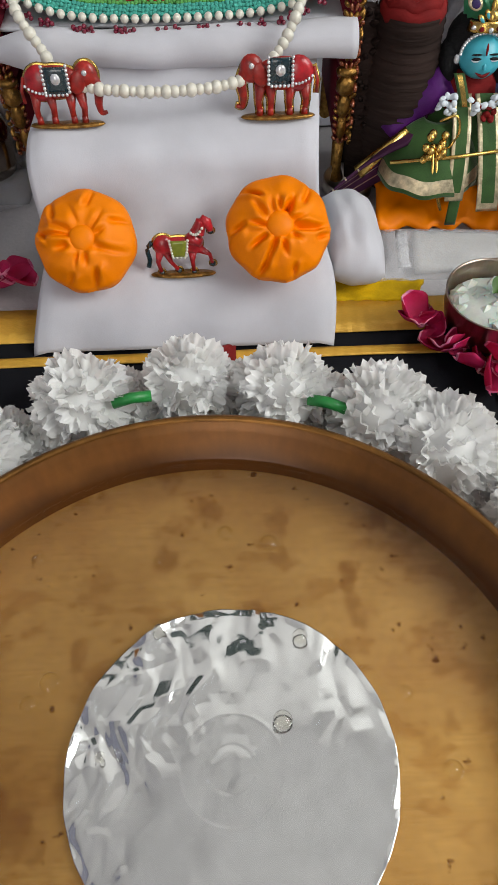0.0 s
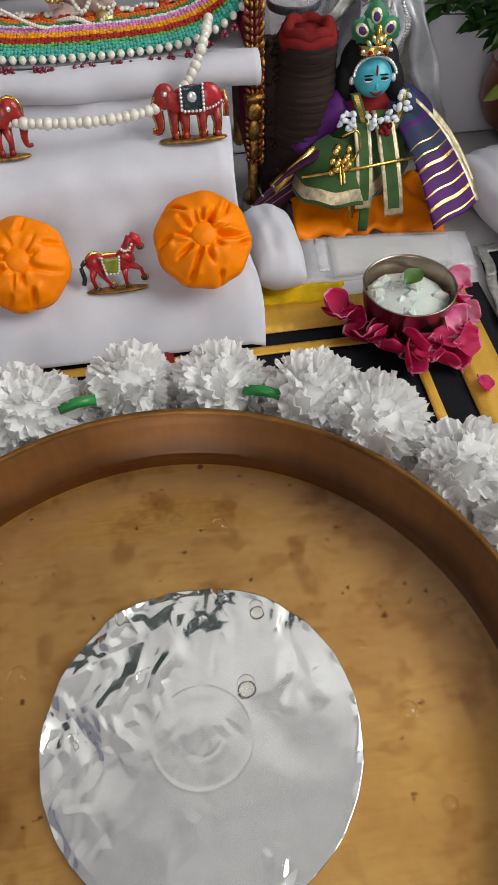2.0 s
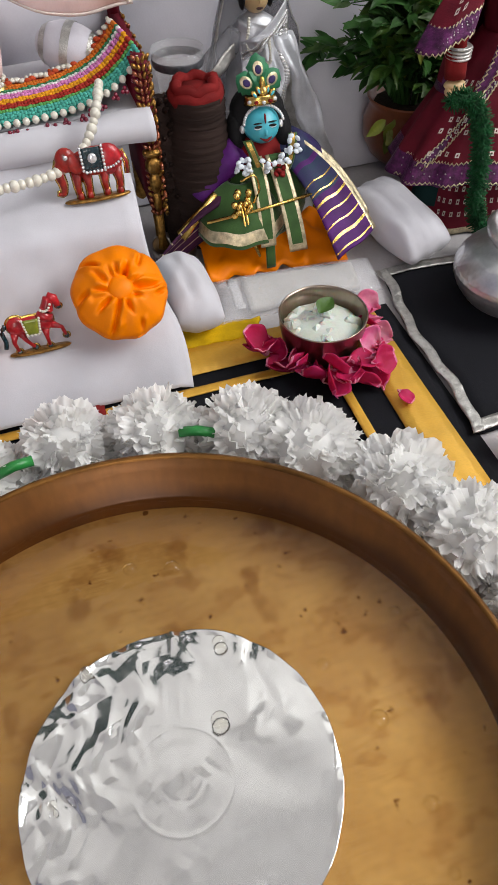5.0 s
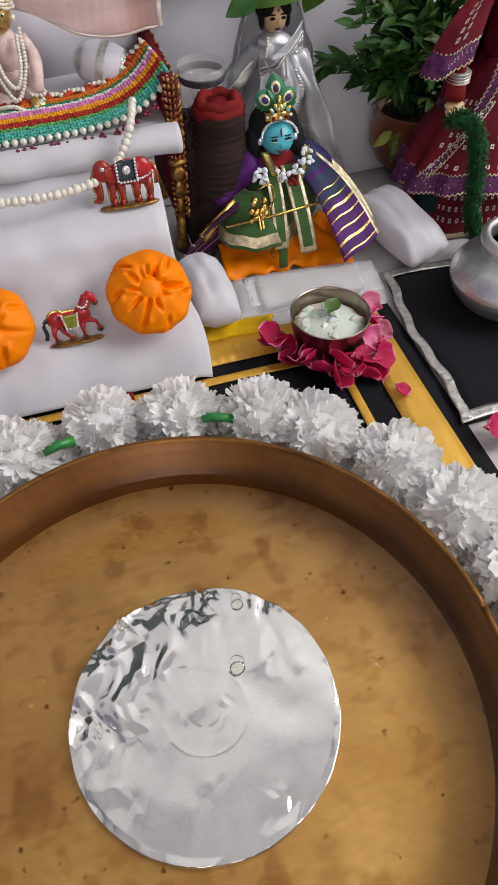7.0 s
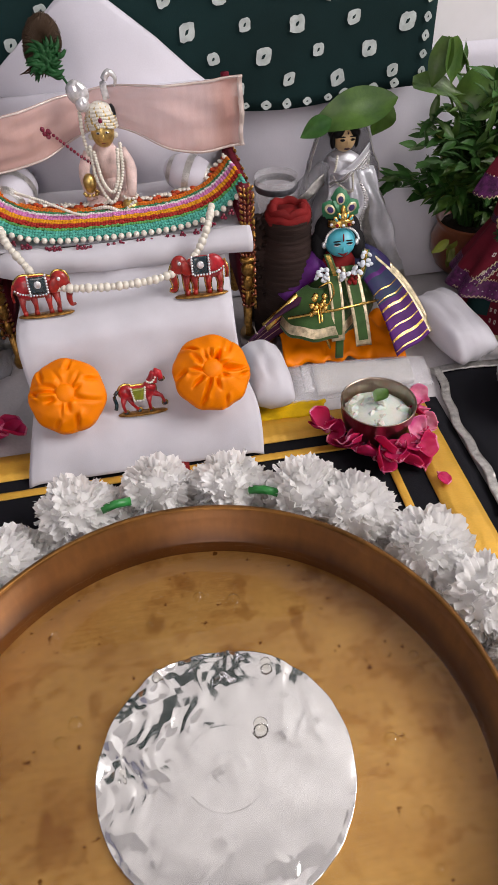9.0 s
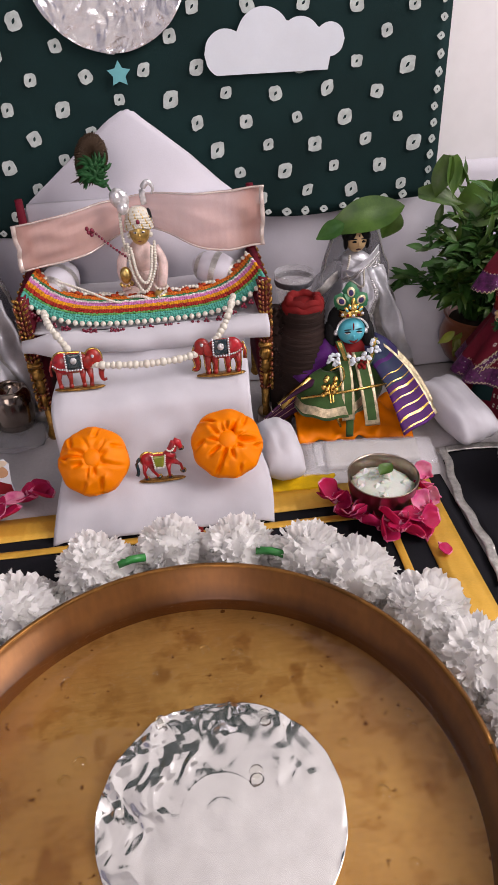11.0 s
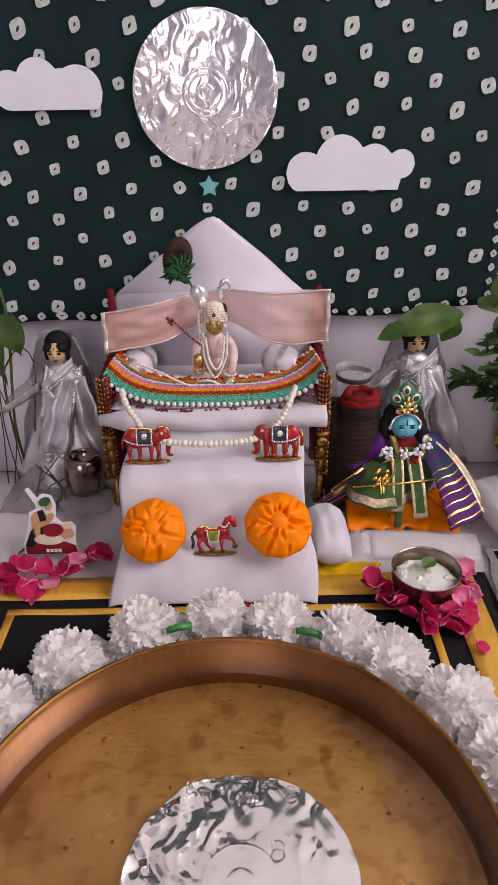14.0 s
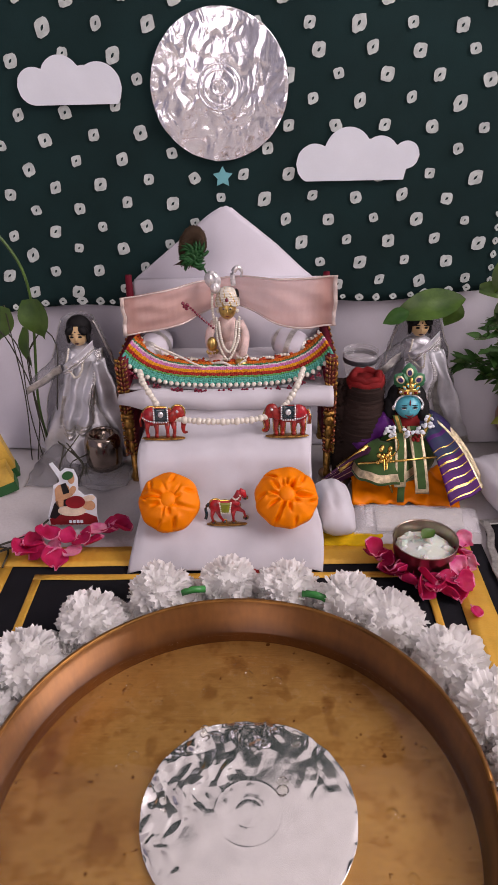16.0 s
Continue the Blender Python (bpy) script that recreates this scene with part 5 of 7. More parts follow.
def organza(u, v):
    x = -0.089 + 0.190 * u + 0.002 * wob(u * 4, v * 3)
    mid = math.exp(-((u - 0.46) / 0.09) ** 2)
    top = 0.1795 + (0.010 * (u - 0.46) if u > 0.46 else -0.020 * (0.46 - u)) + 0.002 * u - 0.003 * mid
    low = 0.1345 + 0.0055 * u + 0.014 * math.exp(-((u - 0.48) / 0.24) ** 2) + 0.002 * math.sin(u * 14)
    return (x, 0.436 + 0.030 * math.exp(-((u - 0.47) / 0.2) ** 2) + 0.003 * wob(u * 9, v * 5, 2), low + (top - low) * v)


bm = bmesh.new()
sheet(bm, organza, 60, 14, 0, 0.0005)
part("veil", bm, PINK_NET, net)
bm = bmesh.new()
for fn in (lambda u, v: (Vector(organza(u, 0.968 + 0.034 * v)) + Vector((0, -0.0012, 0))), lambda u, v: (Vector(organza(u, -0.01 + 0.036 * v)) + Vector((0, -0.0012, 0))),
           lambda u, v: (Vector(organza(0.982 + 0.018 * v, u)) + Vector((0, -0.0013, 0))), lambda u, v: (Vector(organza(0.018 * v, u)) + Vector((0, -0.0013, 0)))):
    sheet(bm, fn, 50, 2, 0, 0.0007)
part("hem", bm, PINK_EDGE, net, "shiny folded pink hem")

# ---- blue-faced doll ----
bm = bmesh.new()
DX0, DY0 = 0.163, 0.378
BL, BK, GN, GO, PU, TE, OR, RD, SI, WH, PL, GM, YE, FE = range(14)
doll_mats = [BLUE_SKIN, BLACK_HAIR, GREEN_SILK, GOLD, PURPLE_SILK, TEAL_SILK, ORANGE_SATIN, RED_CLOTH, TRIM, PAPER, PLUM_CLOTH, GEM, YELLOW_FELT, FEATHER_GREEN]
FX, FY, FZ = 0.1605, 0.372, 0.0915
# orange seat cloth
sheet(bm, lambda u, v: (0.113 + 0.094 * u + 0.004 * v, 0.3445 + (0.006 * math.sin(u * 3.1 + 0.4) + 0.007 * wob(u * 8, 2)) * (1 - v) + 0.046 * v - 0.004 * u, 0.0075 + 0.011 * v ** 0.7 + 0.0060 * wob(u * 10, v * 4, 3) - 0.004 * (1 - v) ** 3), 40, 12, OR, 0.003)
# body
ell(bm, (0.162, 0.382, 0.038), (0.030, 0.020, 0.030), GN)
ell(bm, (FX, 0.380, 0.066), (0.0175, 0.013, 0.017), RD)
# skirt
sheet(bm, lambda u, v: (0.1425 + 0.0275 * math.sin(0.25 + v * 1.25) * math.cos(math.pi * (1 - u)), 0.370 - 0.0240 * math.sin(0.25 + v * 1.25) * math.sin(math.pi * u), 0.0245 + 0.034 * math.cos(0.25 + v * 1.25) + 0.0008 * math.sin(u * 26) * v),
      40, 18, lambda u, v: SI if 0.80 < v < 0.97 else GN, 0.0012)
# front panels with silver edging
for x0, x1, bx, lz in ((0.1475, 0.1575, 0.149, 0.024), (0.1595, 0.1715, 0.1685, 0.0165)):
    sheet(bm, lambda u, v: (x0 + (x1 - x0) * u + (bx - x0) * v, 0.366 - 0.018 * math.sin(min(1, v * 1.2) * 1.5), 0.072 + (lz - 0.072) * v), 10, 20, lambda u, v: SI if (u < 0.22 or u > 0.78 or v > 0.88) else GN, 0.001)
sheet(bm, lambda u, v: (0.1530 + 0.006 * u, 0.352 - 0.003 * v, 0.030 - 0.024 * v), 6, 8, GN, 0.001)
# shawl over the shoulders, dark teal to purple with gold stripes
sheet(bm, lambda u, v: (0.1745 + 0.036 * v ** 0.9 + 0.019 * (u - 0.5) * (0.6 + v), 0.374 - 0.030 * v - 0.012 * (1 - u) * v, 0.074 - 0.060 * v - 0.010 * (0.5 - u) + 0.010 * math.sin(v * 2.6) + 0.0012 * math.sin(u * 7)), 14, 100,
      lambda u, v: SI if u > 0.90 else GO if v > 0.44 and ((v - 0.44) * 11.5) % 1 < 0.15 else (PU if v > 0.56 or 0.12 < v < 0.17 or 0.25 < v < 0.30 else TE), 0.0014)
sheet(bm, lambda u, v: (0.1935 + 0.034 * v + 0.008 * (u - 0.5), 0.377 - 0.026 * v, 0.068 - 0.056 * v + 0.010 * math.sin(v * 2.6)), 6, 20, SI, 0.0014)
tube(bm, [(0.196, 0.376, 0.058), (0.206, 0.366, 0.040), (0.214, 0.358, 0.024)], [0.0034, 0.0050, 0.0066], GO, 12)
tube(bm, smoothline([(0.178, 0.374, 0.076), (0.192, 0.378, 0.060), (0.200, 0.372, 0.045)], 4), [0.008, 0.0095, 0.0105, 0.011, 0.011, 0.0105, 0.010, 0.0095, 0.009], TE, 10)
# other sleeve and dark drape
tube(bm, smoothline([(0.146, 0.374, 0.076), (0.132, 0.380, 0.062), (0.118, 0.378, 0.046)], 4), [0.008, 0.0092, 0.010, 0.0105, 0.010, 0.0095, 0.009, 0.008, 0.007], PU, 10)
sheet(bm, lambda u, v: (0.136 - 0.040 * v + 0.036 * (u - 0.5) * (0.6 + v), 0.358 - 0.006 * v + 0.026 * u, 0.058 - 0.044 * v + 0.014 * (u - 0.5) + 0.008 * math.sin(v * 3)), 10, 80, lambda u, v: SI if (v * 9) % 1 < 0.10 and v > 0.35 else PL, 0.0014)
tube(bm, [(0.126, 0.366, 0.054), (0.112, 0.364, 0.042), (0.101, 0.362, 0.033)], [0.0022, 0.0030, 0.0040], GO, 10)
# head, hair, crown
first = len(bm.verts)
ell(bm, (FX, FY + 0.007, FZ + 0.003), (0.0212, 0.0125, 0.0195), BK, seg=20, ring=12)
ell(bm, (FX + 0.018, FY + 0.006, FZ - 0.012), (0.0072, 0.008, 0.0160), BK)
ell(bm, (FX - 0.0178, FY + 0.006, FZ - 0.008), (0.0070, 0.008, 0.0140), BK)
ell(bm, (FX, FY, FZ - 0.0020), (0.0138, 0.0132, 0.0140), BL, seg=24, ring=16)
ell(bm, (FX, FY - 0.0130, FZ - 0.0040), (0.0012, 0.0012, 0.0024), BL, seg=8, ring=6)
for sx in (-1, 1):
    ell(bm, (FX + sx * 0.0055, FY - 0.0120, FZ + 0.0000), (0.0032, 0.0008, 0.0014), WH, seg=10, ring=6)
    ell(bm, (FX + sx * 0.0055, FY - 0.0125, FZ + 0.0007), (0.0032, 0.0008, 0.0009), BK, seg=10, ring=6)
    ell(bm, (FX + sx * 0.0055, FY - 0.0120, FZ + 0.0030), (0.0036, 0.0008, 0.0005), BK, seg=10, ring=6)
    ell(bm, (FX + sx * 0.0148, FY - 0.002, FZ - 0.0040), (0.0022, 0.002, 0.0030), GM, seg=8, ring=6)
tube(bm, smoothline([(FX - 0.0046, FY - 0.0108, FZ - 0.0078), (FX, FY - 0.0120, FZ - 0.0098), (FX + 0.0046, FY - 0.0108, FZ - 0.0078)], 4), [0.0004, 0.0006, 0.0008, 0.0009, 0.0010, 0.0009, 0.0008, 0.0006, 0.0004], RD, 7)
ell(bm, (FX, FY - 0.0132, FZ + 0.0065), (0.0008, 0.0008, 0.0038), RD, seg=8, ring=6)
for k in range(23):
    a = math.pi * (0.04 + 0.92 * k / 22)
    ell(bm, (FX + 0.0150 * math.cos(a), FY - 0.0085 + 0.002 * math.sin(a), FZ + 0.0005 + 0.0125 * math.sin(a)), 0.00125, GM, seg=7, ring=5)
sheet(bm, lambda u, v: (FX + 0.0125 * math.cos(math.pi * (1 - u)) * (1 - 0.12 * v), FY - 0.0040 - 0.0085 * math.sin(math.pi * u), FZ + 0.0135 + 0.0062 * v + 0.0018 * math.sin(math.pi * u)), 20, 4, GO, 0.0012)
for k in range(5):
    a = math.pi * (0.2 + 0.15 * k)
    ell(bm, (FX + 0.0118 * math.cos(a), FY - 0.0045 - 0.0090 * math.sin(a), FZ + 0.0175), (0.0017, 0.001, 0.0014), (GM, RD)[k % 2], seg=8, ring=5)
ell(bm, (FX + 0.001, FY - 0.010, FZ + 0.0235), (0.0038, 0.003, 0.0042), GO)
ell(bm, (FX + 0.001, FY - 0.010, FZ + 0.0290), (0.0022, 0.002, 0.0048), GO)
for k in range(-2, 3):
    ell(bm, (FX + 0.001 + 0.0033 * k, FY - 0.0100, FZ + 0.0255 - 0.0008 * k * k), (0.0019, 0.0014, 0.0032), GO, rot=(0, 22 * k, 0), seg=9, ring=6)
    ell(bm, (FX + 0.001 + 0.0033 * k, FY - 0.0114, FZ + 0.0253 - 0.0008 * k * k), (0.0010, 0.0008, 0.0020), BL, rot=(0, 22 * k, 0), seg=8, ring=5)
for lean, r in ((-50, 0.0205), (0, 0.0260), (50, 0.0205)):
    mm = Matrix.Translation((FX, FY - 0.0065, FZ + 0.021)) @ pose(0, 0, 0, -8, lean, 0)
    pts = [((0.0080 + 0.0010 * math.sin(t * 31 + s)) * math.sin(math.pi * t ** 1.3) ** 0.8 * s, r * (t if s > 0 else t)) for s, ts in ((1, [k / 12 for k in range(13)]), (-1, [k / 12 for k in range(11, 0, -1)])) for t in ts]
    slab(bm, pts, 0.0012, mm, FE)
    ell(bm, (0, -0.0009, r * 0.62), (0.0040, 0.0006, 0.0050), SI, seg=12, ring=6, m=mm)
    ell(bm, (0, -0.0014, r * 0.60), (0.0025, 0.0006, 0.0030), TE, seg=12, ring=6, m=mm)
for v in list(bm.verts)[first:]:
    v.co = Vector((FX, FY, FZ - 0.004)) + (v.co - Vector((FX, FY, FZ - 0.004))) * 0.83
# flower garland, flute and gold ornament
rng = random.Random(17)
for cx, cz, col, n in ((0.1435, 0.0695, WH, 14), (0.1765, 0.0790, WH, 9), (0.1655, 0.0645, RD, 10), (0.1600, 0.0680, WH, 7), (0.1700, 0.0690, WH, 7)):
    for k in range(n):
        ell(bm, (cx + rng.uniform(-0.0045, 0.0045), 0.3595 + rng.uniform(-0.002, 0.002), cz + rng.uniform(-0.005, 0.005)), (0.0022, 0.0012, 0.0016), col, rot=(rng.uniform(-60, 60), rng.uniform(-90, 90), 0), seg=6, ring=4)
tube(bm, [(0.116, 0.352, 0.0445), (0.150, 0.350, 0.0475), (0.190, 0.353, 0.0500)], 0.0010, GO, 7)
tube(bm, [(0.1395, 0.3495, 0.052), (0.1425, 0.3480, 0.034), (0.1480, 0.3480, 0.018)], 0.0010, GO, 7)
tube(bm, [(0.1375, 0.3495, 0.052), (0.1400, 0.3480, 0.036), (0.1470, 0.3480, 0.020)], 0.0008, GO, 7)
for k in range(16):
    ell(bm, (0.1385 + rng.uniform(-0.0055, 0.0055), 0.3500 + rng.uniform(-0.002, 0.002), 0.0545 + rng.uniform(-0.009, 0.0085)), 0.0023, GO, seg=7, ring=5)
tube(bm, smoothline([(0.139, 0.352, 0.066), (0.1475, 0.351, 0.069), (0.150, 0.351, 0.060), (0.146, 0.351, 0.052)], 4), 0.0007, GO, 6)
for s, x0 in ((1, 0.1505), (-1, 0.1720)):
    sheet(bm, lambda u, v: (x0 - 0.004 * s + 0.0055 * u + s * (0.007 * v), 0.3665 - 0.004 * math.sin(v * 3), 0.0825 - 0.022 * v), 4, 10, lambda u, v: GO if 0.2 < u < 0.8 else GN, 0.0012)
for v in bm.verts:
    x, y, z = v.co
    v.co = (x + 0.0025 * min(1, max(0, z - 0.02) / 0.04), y + 0.26 * max(0, z - 0.02) + 0.006, 0.006 + (z - 0.006) * 0.91)
solid("seated_doll", bm, doll_mats, "seated cloth doll with turquoise face, green dress, striped shawl", "doll")

# ---- packet, pillows and felt pieces ----
PACKET_FOIL = material("pale packet foil", (0.66, 0.65, 0.66), 0.3, metal=0.25, scale=120, fine=500, bump=0.6, var=0.12, dist=0.001)
PACKET_PAPER = material("creamy packet paper", (0.46, 0.44, 0.41), 0.7, scale=60, fine=500, bump=0.3, var=0.06)
packet = thing("plastic_packet", (0.165, 0.34, 0.003), "white packet in clear plastic film under the doll", "packet")


def quad(a, b, c, d):
    a, b, c, d = map(Vector, (a, b, c, d))
    return lambda u, v: (a.lerp(b, u)).lerp(d.lerp(c, u), v)


q = quad((0.130, 0.3185, 0.0065), (0.203, 0.3180, 0.0065), (0.207, 0.343, 0.0065), (0.133, 0.350, 0.0065))
bm = bmesh.new()
sheet(bm, lambda u, v: q(u, v) + Vector((0, 0, 0.0015 * math.sin(u * 3.14) * math.sin(v * 3.14) + 0.0006 * wob(u * 9, v * 9))), 20, 10, 0, 0.0045)
part("filling", bm, PACKET_PAPER, packet)
q2 = quad((0.109, 0.311, 0.0045), (0.2155, 0.311, 0.0045), (0.220, 0.345, 0.0045), (0.116, 0.354, 0.0045))
bm = bmesh.new()
sheet(bm, lambda u, v: q2(u, v) + Vector((0, 0, 0.0058 * (math.sin(u * 3.14) * math.sin(v * 3.14)) ** 0.30 + 0.0006 * wob(u * 12, v * 12, 4))), 36, 18, 0, 0.0004)
film = part("film", bm, CLEAR_PLASTIC, packet, "clear plastic film")
film.visible_shadow = False
bm = bmesh.new()
sheet(bm, lambda u, v: q(-0.13 + 0.09 * v + 0.015 * wob(u * 6, 1), u * 0.94) + Vector((0, 0, 0.0006 + 0.0012 * wob(u * 9, v * 3, 5))), 14, 3, 0, 0.0006)
part("foil_strip", bm, PACKET_FOIL, packet, "silver foil strip")

for a, b, c, d, z, lab in (((0.078, 0.300), (0.128, 0.298), (0.134, 0.312), (0.080, 0.316), 0.0036, "yellow felt strip edged with frayed thread"),
                           ((0.205, 0.385), (0.238, 0.380), (0.243, 0.412), (0.210, 0.416), 0.010, "yellow felt piece lying behind the doll")):
    qq = quad((*a, z), (*b, z), (*c, z + 0.001), (*d, z + 0.001))
    bm = bmesh.new()
    sheet(bm, lambda u, v: qq(u, v) + Vector((0, 0.0012 * wob(u * 12, 0), 0.002 * wob(u * 5, v * 4))), 24, 6, 0, 0.003 if z < 0.005 else 0.009)
    solid("felt_piece", bm, YELLOW_FELT, lab, "felt", "yellow felt pieces")


def pillow(c, half, rot, label, pinch=0.5):
    """A stuffed cloth bag: seamed edge, drawn-in sides, creases that run in from the corners."""
    bm = bmesh.new()
    m = pose(*c, *rot)
    n = 30
    sides = []
    for s in (1, -1):
        grid = []
        for i in range(n + 1):
            row = []
            for k in range(n + 1):
                u, v = math.sin((i / n - 0.5) * math.pi), math.sin((k / n - 0.5) * math.pi)
                fat = ((1 - abs(u) ** 2.2) * (1 - abs(v) ** 2.6)) ** (0.42 + 0.15 * pinch)
                crease = (0.07 + 0.12 * pinch) * noise.noise(Vector((u * 1.6 + c[0] * 90, v * 1.6, s))) + 0.13 * pinch * noise.noise(Vector((u * 5 + v * 2, v * 2.2 - u, c[1] * 40)))
                x = u * (1 - 0.10 * pinch * (1 - v * v)) * (1 + 0.05 * noise.noise(Vector((v * 2, c[0] * 70, 0))))
                y = v * (1 - 0.08 * pinch * (1 - u * u)) * (1 + 0.05 * noise.noise(Vector((u * 2, c[1] * 70, 3))))
                r = 1 - (0.24 - 0.2 * min(1, pinch * 1.6)) * (u * v) ** 2
                row.append(bm.verts.new(m @ Vector((x * r * half[0], y * r * half[1], s * half[2] * fat * (1 + crease) + half[2] * 0.12 * noise.noise(Vector((u * 2, v * 2, c[0] * 30)))))))
            grid.append(row)
        sides.append(grid)
    for g, flip in zip(sides, (False, True)):
        for i in range(n):
            for k in range(n):
                f = (g[i][k], g[i + 1][k], g[i + 1][k + 1], g[i][k + 1])
                bm.faces.new(f[::-1] if flip else f)
    bmesh.ops.remove_doubles(bm, verts=bm.verts, dist=2e-6)
    solid("cotton_pillow", bm, WHITE_CLOTH, label, "pillow", "white pillows on the floor")


pillow((0.2455, 0.3590, 0.0200), (0.0195, 0.0375, 0.0170), (10, -4, 16), "small white cotton pillow beside the doll")
pillow((0.0945, 0.3330, 0.0175), (0.0165, 0.0335, 0.0165), (0, 4, 2), "small white stuffed bolster beside the steps", 0.32)

# ---- steel bowl of sugar ----
BX, BYC = 0.1595, 0.2755
bowl = thing("steel_bowl", (BX, BYC, 0.0005), "small steel bowl among rose petals", "bowl")
bm = bmesh.new()
lathe(bm, [(0.0004, 0.0005), (0.0165, 0.0005), (0.0195, 0.003), (0.0226, 0.010), (0.0245, 0.020), (0.0250, 0.0265), (0.0252, 0.0272), (0.0246, 0.0274), (0.0240, 0.0262),
           (0.0234, 0.020), (0.0215, 0.0105), (0.0185, 0.004), (0.0004, 0.0025)], (BX, BYC, 0.001), seg=64)
part("shell", bm, BOWL_STEEL, bowl)
sugar = thing("sugar_lumps", (BX, BYC, 0.005), "white sugar lumps filling the steel bowl", "sugar")
rng = random.Random(31)
bm = bmesh.new()
ell(bm, (BX, BYC, 0.0165), (0.0228, 0.0228, 0.0070))
part("sugar_bed", bm, CURD, sugar)
for k in range(34):
    a, r = rng.uniform(0, 6.28), 0.0175 * math.sqrt(rng.random())
    bm = bmesh.new()
    s = rng.uniform(0.0045, 0.0085)
    vs = bmesh.ops.create_icosphere(bm, subdivisions=1, radius=1, matrix=pose(BX + r * math.cos(a), BYC + r * math.sin(a), 0.0178 + 0.003 * (1 - r / 0.018), rng.uniform(0, 90), rng.uniform(0, 90), 0) @ Matrix.Diagonal((s, s * 0.75, s * 0.45, 1)))["verts"]
    part("lump", bm, CURD, sugar, smooth=False)


def leaf_mesh(bm, base, direction, normal, length, width, mat=0, curl=0.15, heart=False, n=8, fold=0.18):
    """A leaf blade with a midrib fold, its stem end at base."""
    d, up = Vector(direction).normalized(), Vector(normal).normalized()
    side = d.cross(up).normalized()
    up = side.cross(d)
    rows = []
    for i in range(n + 1):
        t = i / n
        if heart:
            w = width * (math.sin(math.pi * min(1, t * 0.9 + 0.14)) ** 0.8) * (1 - t ** 6) + (0 if t < 1 else 0)
        else:
            w = width * math.sin(math.pi * t ** 0.85) ** 0.9
        w = max(w, 0.0002)
        c = Vector(base) + d * length * t + up * length * (0.022 * math.sin(t * 8 + length * 400) - curl * t * t)
        rows.append([bm.verts.new(c - side * w + up * w * fold * 2), bm.verts.new(c - side * w * 0.5 + up * w * fold), bm.verts.new(c), bm.verts.new(c + side * w * 0.5 + up * w * fold), bm.verts.new(c + side * w + up * w * fold * 2)])
    for a, b in zip(rows, rows[1:]):
        for k in range(4):
            bm.faces.new((a[k], a[k + 1], b[k + 1], b[k])).material_index = mat


bm = bmesh.new()
leaf_mesh(bm, (BX - 0.003, BYC - 0.001, 0.0290), (0.75, 0.65, 0.1), (0, -0.2, 1), 0.016, 0.0052, 0, 0.1)
solid("basil_leaf", bm, LEAF, "small fresh green leaf on the sugar", "leaf")

# ---- rose petals ----
def petal(c, rot, size, pale, label):
    bm = bmesh.new()
    r = random.Random(int(c[0] * 9e4) ^ int(c[1] * 7e4))
    cup, lobe = r.uniform(0.15, 0.55), r.uniform(-0.3, 0.3)

    def fn(u, v):
        a = (u - 0.5) * 2
        w = math.sin(math.pi * min(1, 0.10 + v * 0.84)) ** 0.8 * (1 + 0.06 * math.sin(v * 9 + lobe * 20))
        tip = 0.16 * max(0.0, 1 - abs(a - lobe) * 2.2) * v ** 3
        ruffle = 0.11 * math.sin(a * 6 + lobe * 30) * v * v + 0.07 * noise.noise(Vector((a * 2.2, v * 2.2, lobe * 40)))
        return pose(*c, *rot) @ Vector((a * w * size * 0.74, (v - 0.5 + tip) * size * 1.3, size * (cup * a * a * w + 0.35 * cup * (v - 0.4) ** 2 * 3 + ruffle)))
    sheet(bm, fn, 16, 14, lambda u, v: 1 if (v < 0.10 or v > (0.72 if pale else 0.94)) else 0, 0.0004)
    solid("rose_petal", bm, [ROSE_PALE if pale else ROSE, ROSE_PALE], label, "petal", "rose petals")


rng = random.Random(44)
around = [(0.126, 0.283), (0.133, 0.270), (0.121, 0.270), (0.128, 0.262), (0.140, 0.261), (0.137, 0.252), (0.148, 0.250), (0.143, 0.244), (0.155, 0.245), (0.131, 0.275), (0.163, 0.241), (0.171, 0.244),
          (0.177, 0.250), (0.184, 0.247), (0.180, 0.258), (0.188, 0.256), (0.192, 0.265), (0.187, 0.272), (0.196, 0.276), (0.190, 0.285), (0.193, 0.289), (0.168, 0.236), (0.150, 0.238), (0.160, 0.236), (0.176, 0.240), (0.134, 0.256), (0.118, 0.278), (0.186, 0.251), (0.190, 0.279), (0.183, 0.242)]
for k, (x, y) in enumerate(around):
    pale = x > 0.176 and k % 2 == 0
    petal((x, y, 0.0075 + 0.004 * (k % 3)), (rng.uniform(-55, 55), rng.uniform(-55, 55), rng.uniform(0, 360)), rng.uniform(0.0095, 0.0140), pale,
          "pale pink rose petal beside the steel bowl" if pale else "deep pink rose petal beside the steel bowl")
petal((0.1865, 0.2195, 0.006), (20, 10, 40), 0.0072, False, "single small red petal on the gold border")
petal((0.2235, 0.1725, 0.007), (25, -10, 70), 0.014, False, "crumpled red petal beyond the mat corner")
left = [(-0.166, 0.308), (-0.155, 0.297), (-0.146, 0.306), (-0.150, 0.290), (-0.138, 0.292), (-0.128, 0.300), (-0.122, 0.290), (-0.114, 0.303), (-0.104, 0.310), (-0.096, 0.318), (-0.088, 0.322), (-0.105, 0.296),
        (-0.135, 0.283), (-0.162, 0.288), (-0.084, 0.312)]
